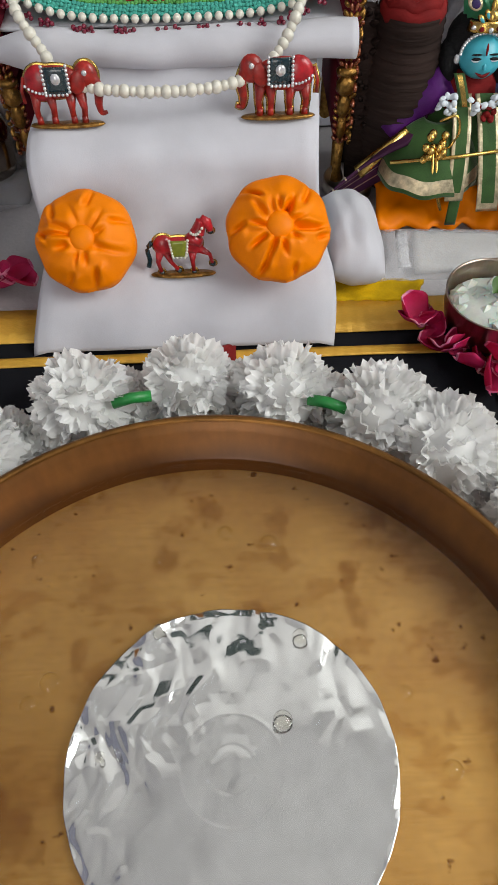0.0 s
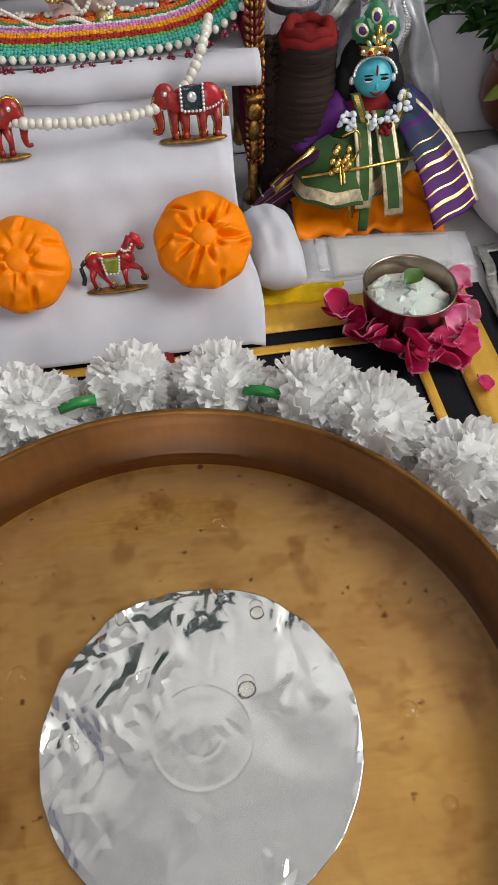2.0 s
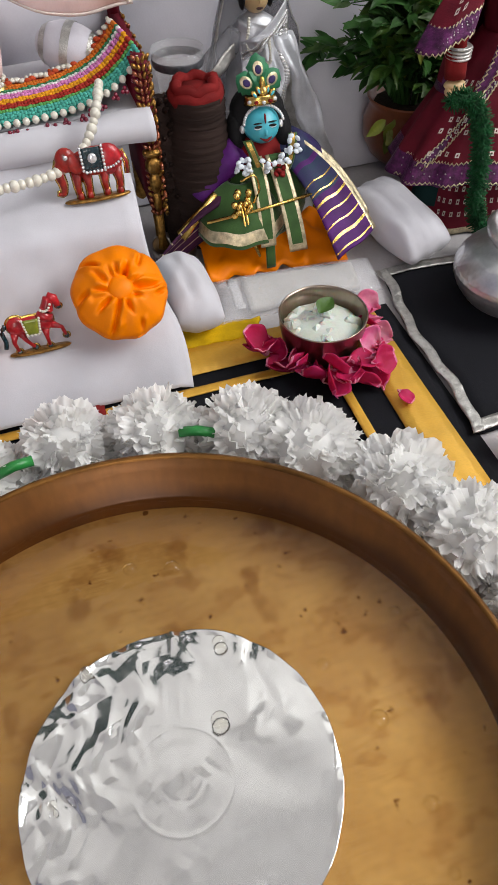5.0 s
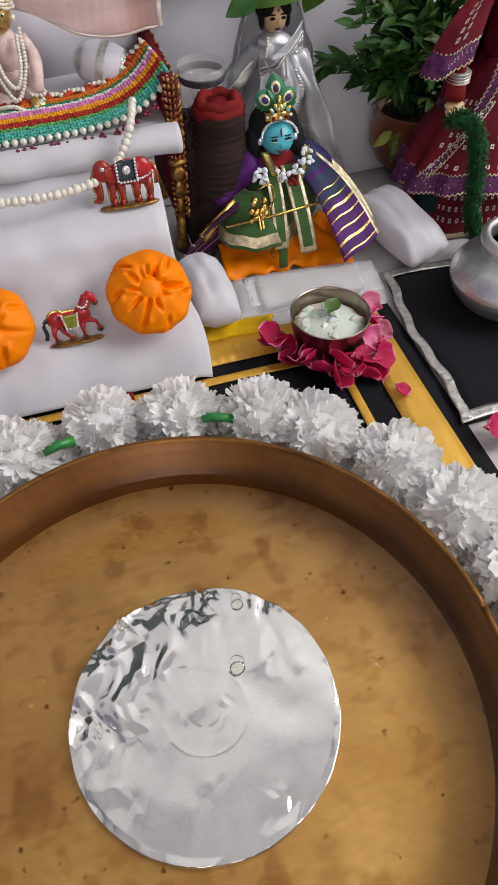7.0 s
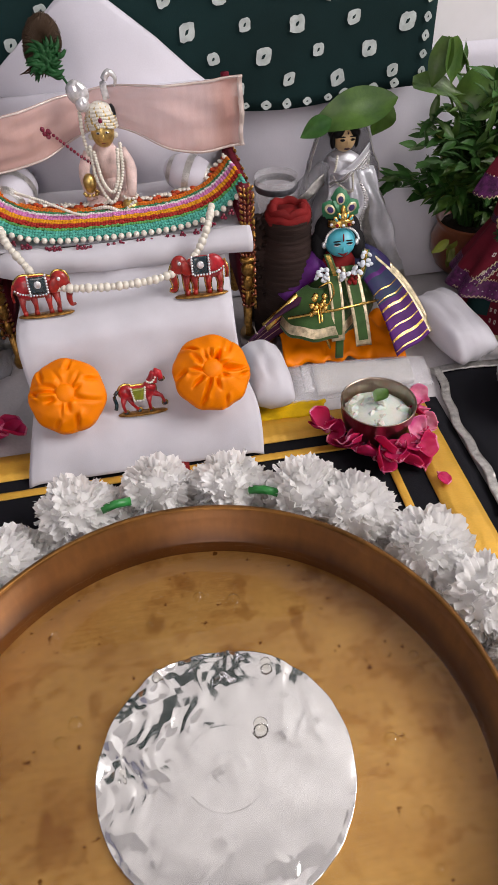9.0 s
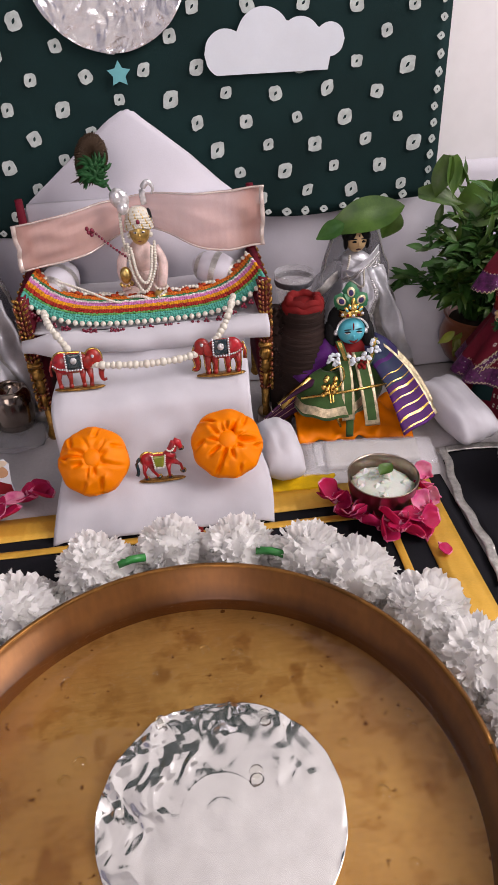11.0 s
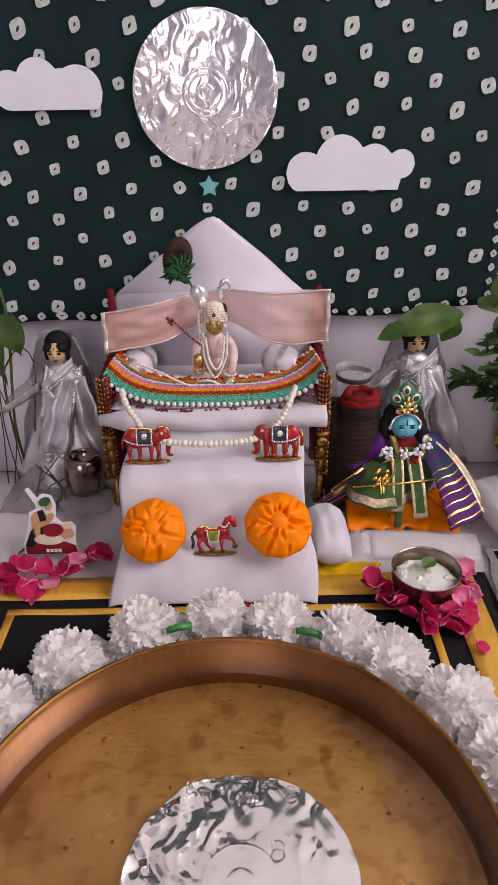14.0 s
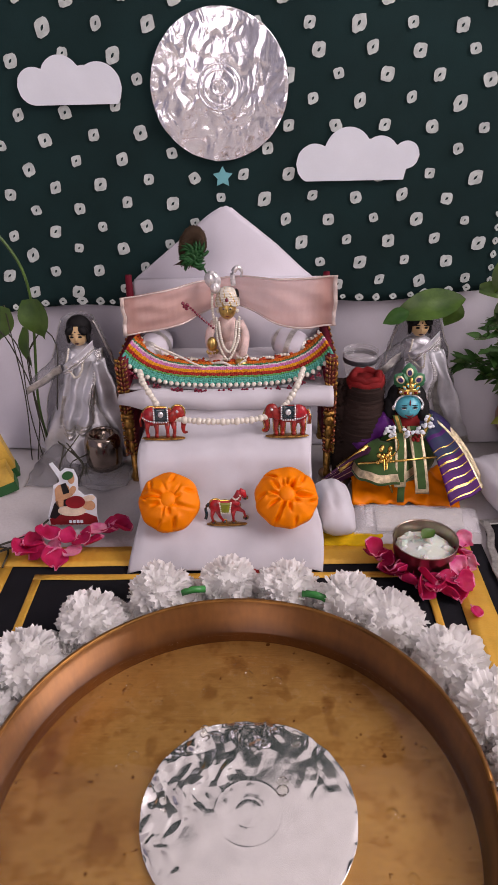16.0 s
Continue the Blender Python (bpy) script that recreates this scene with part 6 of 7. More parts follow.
for k, (x, y) in enumerate(left):
    pale = k in (0, 4, 6, 8)
    petal((x, y, 0.0065 + 0.003 * (k % 3)), (rng.uniform(-25, 25), rng.uniform(-25, 25), rng.uniform(0, 360)), rng.uniform(0.0115, 0.0155), pale,
          "pale pink rose petal by the paper figure" if pale else "deep pink rose petal by the paper figure")

# ---- paper cutout on the petals ----
cut = thing("paper_standee", (-0.129, 0.325, 0.003), "printed paper cutout of a seated musician on a red foot", "paper cutout")
cm = Matrix.Translation((-0.129, 0.3275, 0.0055)) @ pose(0, 0, 0, -14, 0, 0)
INK = material("black ink", (0.01, 0.01, 0.012), 0.5)
TAN = material("tan ink", (0.60, 0.33, 0.18), 0.5)
CREAM = material("cream ink", (0.74, 0.62, 0.48), 0.5)
RED_INK = material("dark red ink", (0.26, 0.012, 0.018), 0.5)
GREEN_INK = material("green ink", (0.02, 0.12, 0.04), 0.5)


def flatpiece(name, outline, mat, lift, parent, label=""):
    bm = bmesh.new()
    slab(bm, outline, 0.0006, cm @ Matrix.Translation((0, -lift, 0)))
    return part(name, bm, mat, parent, label, smooth=False)


def blob(cx, cz, rx, rz, n=18, turn=0.0):
    return [(cx + rx * math.cos(a) * math.cos(turn) - rz * math.sin(a) * math.sin(turn), cz + rx * math.cos(a) * math.sin(turn) + rz * math.sin(a) * math.cos(turn)) for a in [2 * math.pi * k / n for k in range(n)]]


flatpiece("card", [(-0.0215, 0.0), (0.022, 0.0), (0.0205, 0.010), (0.0212, 0.0245), (0.018, 0.0282), (0.011, 0.0272), (0.0060, 0.032), (0.0068, 0.043), (0.004, 0.0505), (-0.003, 0.052), (-0.0075, 0.0485), (-0.0135, 0.0570),
                   (-0.0165, 0.0555), (-0.0095, 0.0430), (-0.0090, 0.0395), (-0.0145, 0.0365), (-0.0165, 0.025), (-0.0215, 0.009)], PAPER, 0.0, cut, "white card")
flatpiece("print_foot", [(-0.0195, 0.0006), (0.0213, 0.0006), (0.0203, 0.0075), (0.012, 0.0110), (-0.012, 0.0098), (-0.0203, 0.0060)], RED_INK, 0.0008, cut, "dark red foot")
flatpiece("print_cloak", [(-0.0204, 0.0074), (-0.0151, 0.0200), (-0.0120, 0.0231), (-0.0105, 0.0105), (-0.0151, 0.0063)], INK, 0.0010, cut, "black cloak")
flatpiece("print_torso", [(-0.0135, 0.0200), (-0.0135, 0.0330), (-0.0105, 0.0365), (-0.0040, 0.0385), (-0.0010, 0.0347), (-0.0010, 0.0189), (-0.0115, 0.0168)], TAN, 0.0010, cut)
flatpiece("print_vest", [(-0.0080, 0.0375), (-0.0036, 0.0388), (-0.0005, 0.0300), (-0.0020, 0.0170), (-0.0072, 0.0180), (-0.0062, 0.0280)], INK, 0.0013, cut, "black vest")
flatpiece("print_leg", blob(-0.0005, 0.0135, 0.0120, 0.0048), CREAM, 0.0014, cut)
flatpiece("print_shin", blob(0.0140, 0.0190, 0.0062, 0.0046, turn=-0.4), TAN, 0.0014, cut)
flatpiece("print_knee", blob(0.0150, 0.0250, 0.0056, 0.0026, turn=0.2), CREAM, 0.0017, cut)
flatpiece("print_drum", blob(0.0034, 0.0215, 0.0085, 0.0056, turn=0.1), RED_INK, 0.0018, cut, "red drum")
flatpiece("print_arm", blob(-0.0057, 0.0265, 0.0085, 0.0022, turn=0.35), TAN, 0.0021, cut)
flatpiece("print_palm", blob(0.0020, 0.0325, 0.0026, 0.0042, turn=-0.5), TAN, 0.0021, cut)
flatpiece("print_head", blob(0.0013, 0.0428, 0.0030, 0.0048), TAN, 0.0012, cut)
flatpiece("print_hair", blob(-0.0012, 0.0455, 0.0050, 0.0036, turn=0.4), GREEN_INK, 0.0016, cut, "green cap")
for k in range(4):
    flatpiece("print_bar", [(-0.0035 + 0.0032 * k, 0.0024), (-0.0012 + 0.0032 * k, 0.0024), (-0.0012 + 0.0032 * k, 0.0050), (-0.0035 + 0.0032 * k, 0.0050)], PAPER, 0.0016, cut)

# ---- small metal pot ----
lota = thing("metal_pot", (-0.1175, 0.418, 0.006), "small round steel water pot with short neck", "pot")
bm = bmesh.new()
lathe(bm, [(0.0004, 0.0), (0.0120, 0.0), (0.0165, 0.003), (0.0186, 0.010), (0.0190, 0.020), (0.0184, 0.029), (0.0165, 0.0345), (0.0135, 0.0370), (0.0122, 0.0370), (0.0116, 0.0352), (0.0118, 0.030), (0.0004, 0.026)], (0, 0, 0), seg=48, m=Matrix.Translation((-0.1165, 0.412, 0.0105)) @ Matrix.Diagonal((0.93, 0.93, 1.02, 1)))
part("body", bm, material("smoked steel", (0.33, 0.27, 0.23), 0.18, metal=1.0, scale=60, fine=300, bump=0.1), lota)
bm = bmesh.new()
ell(bm, (-0.1180, 0.4060, 0.0040), (0.0265, 0.0225, 0.0105), seg=40, ring=20)
for v in bm.verts:
    v.co += (v.co - Vector((-0.118, 0.406, 0.004))) * 0.14 * noise.noise(v.co * 130)
    v.co.z = max(v.co.z, 0.0012)
bag = solid("clear_bag", bm, CLEAR_PLASTIC, "crumpled clear plastic bag under the metal pot", "bag")
bag.visible_shadow = False

# thin grey net heaped behind the metal pot
bm = bmesh.new()


def heap(u, v):
    x, y = -0.192 + 0.098 * u, 0.392 + 0.085 * v
    hill = 0.030 * math.exp(-((u - 0.30) / 0.28) ** 2 - ((v - 0.75) / 0.40) ** 2)
    fold = 0.006 * noise.noise(Vector((u * 5, v * 4, 2))) + 0.003 * noise.noise(Vector((u * 13 + v * 5, v * 9, 7)))
    edge = min(1.0, 6 * u, 6 * (1 - u), 6 * v, 6 * (1 - v) + 0.3)
    return (x + 0.004 * wob(v * 6, 3), y + 0.004 * wob(u * 7, 5), 0.0022 + max(0.0, hill + fold + 0.003) * edge)


sheet(bm, heap, 60, 44, 0, 0.0004)
solid("net_cloth", bm, GREY_NET, "sheer grey net cloth heaped at the doll's feet", "cloth")


# ---- silver sari dolls ----
def sari_doll(x, y, h, spread, label):
    bm = bmesh.new()
    S, L, F, B, W, N, R, G = range(8)
    zf = h
    # pleated skirt
    sheet(bm, lambda u, v: (x + (0.014 + spread * v ** 1.2) * math.cos(2 * math.pi * u) * (1 + 0.05 * math.sin(u * 2 * math.pi * 9) * v), y + (0.012 + 0.026 * v) * math.sin(2 * math.pi * u) * (1 + 0.08 * math.sin(u * 2 * math.pi * 9) * v),
                            (zf - 0.030) * (1 - v) + 0.002), 110, 18, lambda u, v: L if v > 0.94 else S, 0.0008)
    ell(bm, (x, y, zf - 0.028), (0.0175, 0.012, 0.018), S)
    # head
    ell(bm, (x, y - 0.002, zf), (0.0088, 0.0105, 0.0108), F, seg=20, ring=14)
    ell(bm, (x, y + 0.0030, zf + 0.0045), (0.0118, 0.0112, 0.0122), B, seg=20, ring=14)
    for sx in (-1, 1):
        ell(bm, (x + sx * 0.0062, y - 0.0075, zf + 0.0055), (0.0052, 0.0048, 0.0036), B, rot=(0, 38 * sx, 0), seg=12, ring=8)
        ell(bm, (x + sx * 0.0092, y - 0.0035, zf - 0.002), (0.0018, 0.0045, 0.0062), B, seg=10, ring=8)
    ell(bm, (x, y - 0.0125, zf - 0.001), (0.0010, 0.0010, 0.0020), F, seg=8, ring=6)
    ell(bm, (x, y - 0.0124, zf + 0.0058), (0.0007, 0.0006, 0.0009), R, seg=6, ring=5)
    for sx in (-1, 1):
        ell(bm, (x + sx * 0.0036, y - 0.0116, zf + 0.0008), (0.0022, 0.0007, 0.0010), B, seg=8, ring=5)
        ell(bm, (x + sx * 0.0036, y - 0.0113, zf + 0.0030), (0.0030, 0.0007, 0.0005), B, seg=8, ring=5)
    ell(bm, (x, y - 0.0114, zf - 0.0058), (0.0024, 0.0007, 0.0008), R, seg=8, ring=5)
    # net veil over the head, falling behind to the floor
    sheet(bm, lambda u, v: (x + (0.0150 + 0.036 * v ** 0.9 + 0.003 * math.sin(u * 13 + 1) * v) * math.cos(math.pi * (1.2 * u - 0.1)), y + 0.002 + (0.011 + 0.014 * v) * math.sin(math.pi * (1.2 * u - 0.1)) + 0.002 * math.sin(u * 17) * v,
                            zf + 0.0168 * (1 - v) ** 0.5 * (1 - 0.25 * abs(2 * u - 1)) - (zf - 0.004) * v ** 1.1), 60, 24, lambda u, v: L if (u < 0.035 or u > 0.965) else N, 0.0005)
    # sari end across the breast and down the front, sequined along its edges
    def front(u, v):
        w = 0.0165 + 0.0025 * v
        return (x + 0.0045 + (u - 0.5) * 2 * w - 0.0115 * v, y - 0.0125 - 0.020 * math.sin(min(1, v * 1.1) * 1.5) - 0.0042 * math.sin(u * 15 + v * 4) * (0.3 + v) + 0.010 * (2 * u - 1) ** 2,
                zf - 0.0125 - 0.003 * math.sin(u * 3.1) - (0.070 + 0.012 * (1 - u)) * v)
    sheet(bm, front, 36, 30, lambda u, v: L if u > 0.80 or v > 0.88 or (u < 0.08 and v > 0.5) else S, 0.0007)
    for k in range(46):
        for uu in (0.83, 0.89, 0.95):
            ell(bm, Vector(front(uu, k / 45)) - Vector((0, 0.0008, 0)), (0.0016, 0.0007, 0.0011), G, seg=5, ring=3)
    for k in range(26):
        for vv in (0.91, 0.97):
            ell(bm, Vector(front(k / 26 * 0.8, vv)) - Vector((0, 0.0008, 0)), (0.0012, 0.0007, 0.0015), G, seg=5, ring=3)
    sheet(bm, lambda u, v: Vector((x + 0.016 - 0.030 * v, y - 0.0150 - 0.008 * math.sin(v * 3.1), zf - 0.006 - 0.022 * v)) + Vector((0, -0.001, 0.0105 * (u - 0.5))), 8, 20, lambda u, v: L if u < 0.3 else S, 0.0007)
    for k in range(30):
        for q in (-0.002, 0.001):
            v = k / 29
            ell(bm, (x + 0.016 - 0.030 * v, y - 0.0165 - 0.008 * math.sin(v * 3.1), zf - 0.0085 - 0.022 * v + q), (0.0011, 0.0006, 0.0011), G, seg=5, ring=3)
    # train at one side
    sheet(bm, lambda u, v: (x + 0.014 + 0.026 * v + 0.024 * (u - 0.5) * (0.7 + 0.6 * v), y - 0.012 - 0.014 * math.sin(v * 2.0) + 0.004 * math.cos(u * 7), zf - 0.022 - (zf - 0.036) * v), 20, 24, lambda u, v: L if v > 0.93 or u < 0.28 else S, 0.0008)
    # sleeve stretched out to the other side
    tube(bm, smoothline([(x - 0.013, y - 0.002, zf - 0.022), (x - 0.033, y - 0.006, zf - 0.036), (x - 0.050, y - 0.008, zf - 0.048)], 4), [0.007, 0.0072, 0.0074, 0.0075, 0.0074, 0.007, 0.0066, 0.006, 0.0055], N, 10)
    sheet(bm, lambda u, v: Vector((x - 0.018 - 0.036 * u, y - 0.0145 - 0.002 * u, zf - 0.024 - 0.024 * u)) + Vector((0, 0.001, -0.008 * v)), 12, 4, L, 0.0007)
    line = smoothline([(x - 0.008, y - 0.011, zf - 0.010), (x - 0.010, y - 0.0165, zf - 0.026), (x + 0.000, y - 0.022, zf - 0.034), (x + 0.008, y - 0.0165, zf - 0.014)], 5)
    for k in range(34):
        ell(bm, at_step(line, k / 33) - Vector((0, 0.003, 0)), 0.0012, W, seg=6, ring=4)
    for v in bm.verts:
        if v.co.z < zf - 0.018:
            p = v.co.copy()
            v.co += Vector((noise.noise(p * 50), noise.noise(p * 50 + Vector((9, 2, 4))), 0.4 * noise.noise(p * 90))) * 0.0042 + Vector((noise.noise(p * 170), noise.noise(p * 170 + Vector((5, 5, 1))), 0)) * 0.0010
            v.co.z = max(v.co.z, 0.0012)
    solid("sari_doll", bm, [SILVER_SILK, SILVER_LACE, SKIN_PAINT, BLACK_HAIR, PEARL, GREY_NET, LIP, GEM], label, "doll", "silver sari dolls")


sari_doll(-0.1350, 0.455, 0.1305, 0.045, "standing doll in a silver tissue sari with black hair")
sari_doll(0.1830, 0.468, 0.1290, 0.036, "standing doll in a silver tissue sari under a large leaf")
SMOKE_BAND = material("dark band print", (0.10, 0.10, 0.115), 0.4, scale=300, fine=900, bump=0.3, var=0.25)
bm = bmesh.new()
lathe(bm, [(0.0120, 0.0), (0.0140, 0.012), (0.0165, 0.030), (0.0170, 0.038), (0.0165, 0.038), (0.0135, 0.012), (0.0116, 0.001)], (0.1290, 0.462, 0.068), seg=40)
lathe(bm, [(0.0163, 0.0), (0.0167, 0.001), (0.0169, 0.004), (0.0167, 0.005), (0.0164, 0.005), (0.0162, 0.0), (0.0163, 0.0)], (0.1290, 0.462, 0.096), mat=1, seg=40)
bmesh.ops.delete(bm, geom=[f for f in bm.faces if len(f.verts) > 4 and f.calc_center_median().z > 0.09], context="FACES")
lathe(bm, [(0.017, 0.0), (0.016, 0.03), (0.012, 0.070)], (0.1290, 0.462, 0.0015), mat=0, seg=24)
cup = solid("plastic_cup", bm, [CLEAR_PLASTIC, SMOKE_BAND], "clear plastic cup with a dark printed band", "cup")
cup.visible_shadow = False

# big leaf over the doll's head
bm = bmesh.new()
leaf_mesh(bm, (0.2215, 0.463, 0.1545), (-1, -0.08, -0.16), (0.1, -0.72, 0.70), 0.070, 0.0150, 0, 0.16, n=18, fold=0.20)
leaf_mesh(bm, (0.1700, 0.4570, 0.1460), (-1, -0.12, -0.42), (0.1, -0.8, 0.6), 0.026, 0.0075, 1, 0.10, n=10, fold=0.25)
leaf_mesh(bm, (0.2180, 0.470, 0.1500), (-0.35, 0.1, -1), (0.2, -1, 0.2), 0.028, 0.010, 0, 0.1, n=8)
solid("betel_leaf", bm, [LEAF, LEAF_DARK], "large green heart-shaped leaf resting on the doll's head", "leaf")

# ---- jute-wrapped pot ----
jp = thing("jute_pot", (0.1265, 0.408, 0.0), "dark jute-wrapped pot with a red cloth mouth", "pot")
bm = bmesh.new()
prof = []
for k in range(60):
    z = 0.002 + 0.098 * k / 59
    r = 0.0142 + 0.0064 * math.sin(min(1.0, z / 0.085) * math.pi * 0.9) + 0.0016 * abs(math.sin(k * 1.15))
    prof.append((r, z))
lathe(bm, prof, (0.1265, 0.408, 0.0), seg=36)
part("rope_body", bm, JUTE, jp)
bm = bmesh.new()
seg = 40
for r0, z0, rr in ((0.0136, 0.1005, 0.0040), (0.0118, 0.1045, 0.0034)):
    tube(bm, [(0.1265 + (r0 + 0.001 * math.sin(k)) * math.cos(2 * math.pi * k / 24), 0.408 + r0 * math.sin(2 * math.pi * k / 24), z0 + 0.0012 * math.sin(k * 1.7)) for k in range(25)], rr, 0, 8)
lathe(bm, [(0.0004, 0.100), (0.0115, 0.101), (0.0125, 0.104)], (0.1265, 0.408, 0.0), seg=24)
part("cloth_mouth", bm, RED_CLOTH, jp, "twisted red cloth rim")
cone = bmesh.new()
rng = random.Random(12)
for k in range(150):
    t = rng.random()
    a = rng.uniform(0, 6.28)
    r = 0.011 * (1 - 0.5 * t) * rng.uniform(0.7, 1.0)
    p = Vector((0.1035 + 0.006 * (1 - t), 0.410, 0.040 + 0.062 * t)) + Vector((r * math.cos(a), r * math.sin(a), 0))
    d = Vector((math.cos(a), math.sin(a), 0.6))
    tube(cone, [p, p + d * 0.0045], [0.0022, 0.0003], 0, 5)
tube(cone, [(0.111, 0.410, 0.0015), (0.108, 0.410, 0.05), (0.1035, 0.410, 0.100)], [0.012, 0.0105, 0.005], 0, 12)
solid("seed_cone", cone, JUTE, "dark spiky dried seed head against the pot", "seed head")
bm = bmesh.new()
lathe(bm, [(0.0004, 0.0), (0.012, 0.0), (0.0148, 0.004), (0.0150, 0.012), (0.0142, 0.0125), (0.0130, 0.004), (0.0004, 0.002)], (0.1005, 0.392, 0.001), seg=36)
solid("steel_cup", bm, STEEL, "small steel cup at the foot of the jute pot", "cup")

# ---- potted plant ----
PX, PY = 0.304, 0.467
plant = thing("potted_plant", (PX, PY, 0.0), "leafy green plant in a glazed terracotta pot", "plant")
bm = bmesh.new()
lathe(bm, [(0.0004, 0.0), (0.019, 0.0), (0.0265, 0.007), (0.0325, 0.019), (0.0330, 0.030), (0.0295, 0.0405), (0.0290, 0.0435), (0.0318, 0.0480), (0.0312, 0.0494), (0.0280, 0.0465), (0.0265, 0.042), (0.0004, 0.041)], (PX, PY, 0.001), seg=64)
part("pot", bm, TERRACOTTA, plant, "glazed terracotta pot")
bm = bmesh.new()
ell(bm, (PX, PY, 0.0425), (0.0268, 0.0268, 0.004))
part("soil", bm, SOIL, plant)
rng = random.Random(77)
stems, leaves = bmesh.new(), bmesh.new()
for k in range(82):
    a = rng.uniform(0, 6.28)
    out = rng.uniform(0.2, 1.0)
    reach = out * (0.098 if math.cos(a) < 0 else 0.055)
    up = rng.uniform(0.02, 0.115) * (1.1 - 0.45 * out)
    tip = Vector((PX + reach * math.cos(a), min(0.500, PY + 0.65 * reach * math.sin(a)), 0.050 + up))
    line = smoothline([(PX + 0.012 * math.cos(a), PY + 0.010 * math.sin(a), 0.043), (PX + 0.45 * reach * math.cos(a), min(0.5, PY + 0.3 * reach * math.sin(a)), 0.052 + up * 0.85), tip], 5)
    tube(stems, line, [0.0010 - 0.00007 * i for i in range(len(line))], 0, 5)
    for j in range(rng.randint(9, 14)):
        p = at_step(line, rng.uniform(0.3, 1.0))
        d = Vector((rng.uniform(-1, 1) - 0.25, rng.uniform(-1, 0.4), rng.uniform(-0.8, 0.5))) + (tip - line[0]).normalized() * 0.8
        n = Vector((rng.uniform(-0.6, 0.6), rng.uniform(-0.9, 0.1), 1))
        mat = 2 if rng.random() < 0.025 else (0 if rng.random() < 0.35 else 1)
        leaf_mesh(leaves, p, d, n, rng.uniform(0.012, 0.025), rng.uniform(0.0024, 0.0044), mat, rng.uniform(0.0, 0.4), n=5)
for bx, bz in ((0.268, 0.050), (0.318, 0.056)):  # yellowing sprigs over the rim
    for j in range(5):
        leaf_mesh(leaves, (bx + rng.uniform(-0.004, 0.004), 0.431, bz + rng.uniform(-0.012, 0.004)), (rng.uniform(-0.9, 0.7), -0.3, -0.9 + 0.3 * j), (0.1, -1, 0.4), rng.uniform(0.014, 0.019), 0.0042, 2, 0.1, n=6)
part("stem", stems, LEAF_DARK, plant)
part("leaves", leaves, [LEAF, LEAF_DARK, LEAF_YELLOW], plant, "narrow green leaves", kind="stuff")
for base, d, n, L, w in (((0.257, 0.470, 0.190), (-0.28, -0.1, -1), (-0.6, -1, 0.1), 0.036, 0.0085), ((0.258, 0.468, 0.190), (0.22, -0.1, -1), (0.45, -1, 0.15), 0.034, 0.0090),
                         ((0.236, 0.474, 0.160), (0.9, -0.1, -0.15), (0.1, -0.6, 0.8), 0.044, 0.0100), ((0.275, 0.474, 0.140), (0.75, -0.1, 0.45), (-0.1, -1, 0.4), 0.046, 0.0190),
                         ((0.270, 0.474, 0.165), (0.25, 0.0, 1), (0.7, -1, 0.15), 0.022, 0.0050)):
    bm = bmesh.new()
    leaf_mesh(bm, base, d, n, L, w, 0, 0.12, heart=True, n=12)
    tube(bm, smoothline([Vector(base), Vector(base) * 0.5 + Vector((PX, 0.480, 0.13)) * 0.5, (PX, PY, 0.044)], 5), 0.0009, 0, 5)
    part("broad_leaf", bm, LEAF, plant, "broad heart-shaped leaf")

# ---- vine by the silver doll ----
vine = thing("vine_cutting", (-0.19, 0.44, 0.0), "green vine cutting with heart-shaped leaves", "vine")
bm = bmesh.new()
tube(bm, smoothline([(-0.178, 0.445, 0.002), (-0.183, 0.448, 0.06), (-0.176, 0.450, 0.125), (-0.172, 0.450, 0.165), (-0.178, 0.452, 0.200), (-0.200, 0.455, 0.235)], 5), 0.0013, 0, 6)
part("stem", bm, LEAF, vine)
for base, d, n, L, w in (((-0.171, 0.447, 0.167), (0.10, -0.1, -1), (-0.2, -1, 0.1), 0.040, 0.0150), ((-0.180, 0.446, 0.140), (-0.15, -0.1, -1), (-0.8, -1, 0.1), 0.042, 0.0085), ((-0.198, 0.449, 0.160), (-0.3, -0.1, -1), (0.1, -1, 0.1), 0.036, 0.012)):
    bm = bmesh.new()
    leaf_mesh(bm, base, d, n, L, w, 0, 0.15, heart=True, n=12)
    part("broad_leaf", bm, LEAF, vine)
rng = random.Random(19)
for k in range(6):
    bm = bmesh.new()
    x = -0.198 + 0.006 * k
    top = rng.uniform(0.10, 0.16)
    tube(bm, smoothline([(x, 0.440, 0.002), (x + rng.uniform(-0.010, 0.010), 0.442, top * 0.5), (x + rng.uniform(-0.016, 0.020), 0.446, top), (x + rng.uniform(-0.03, 0.03), 0.450, top + 0.02)], 4), 0.0006, 0, 5)
    solid("dry_twig", bm, TWIG, "thin dry twig standing by the vine", "twig", "dry twigs")
for k in range(7):
    bm = bmesh.new()
    x = -0.158 + 0.005 * k + rng.uniform(-0.004, 0.004)
    tube(bm, smoothline([(x, 0.395, 0.002), (x + rng.uniform(-0.012, 0.012), 0.398, 0.022), (x + rng.uniform(-0.02, 0.02), 0.405, rng.uniform(0.03, 0.055))], 4), 0.0006, 0, 5)
    solid("dry_twig", bm, TWIG, "thin dry twig standing by the doll", "twig", "dry twigs")
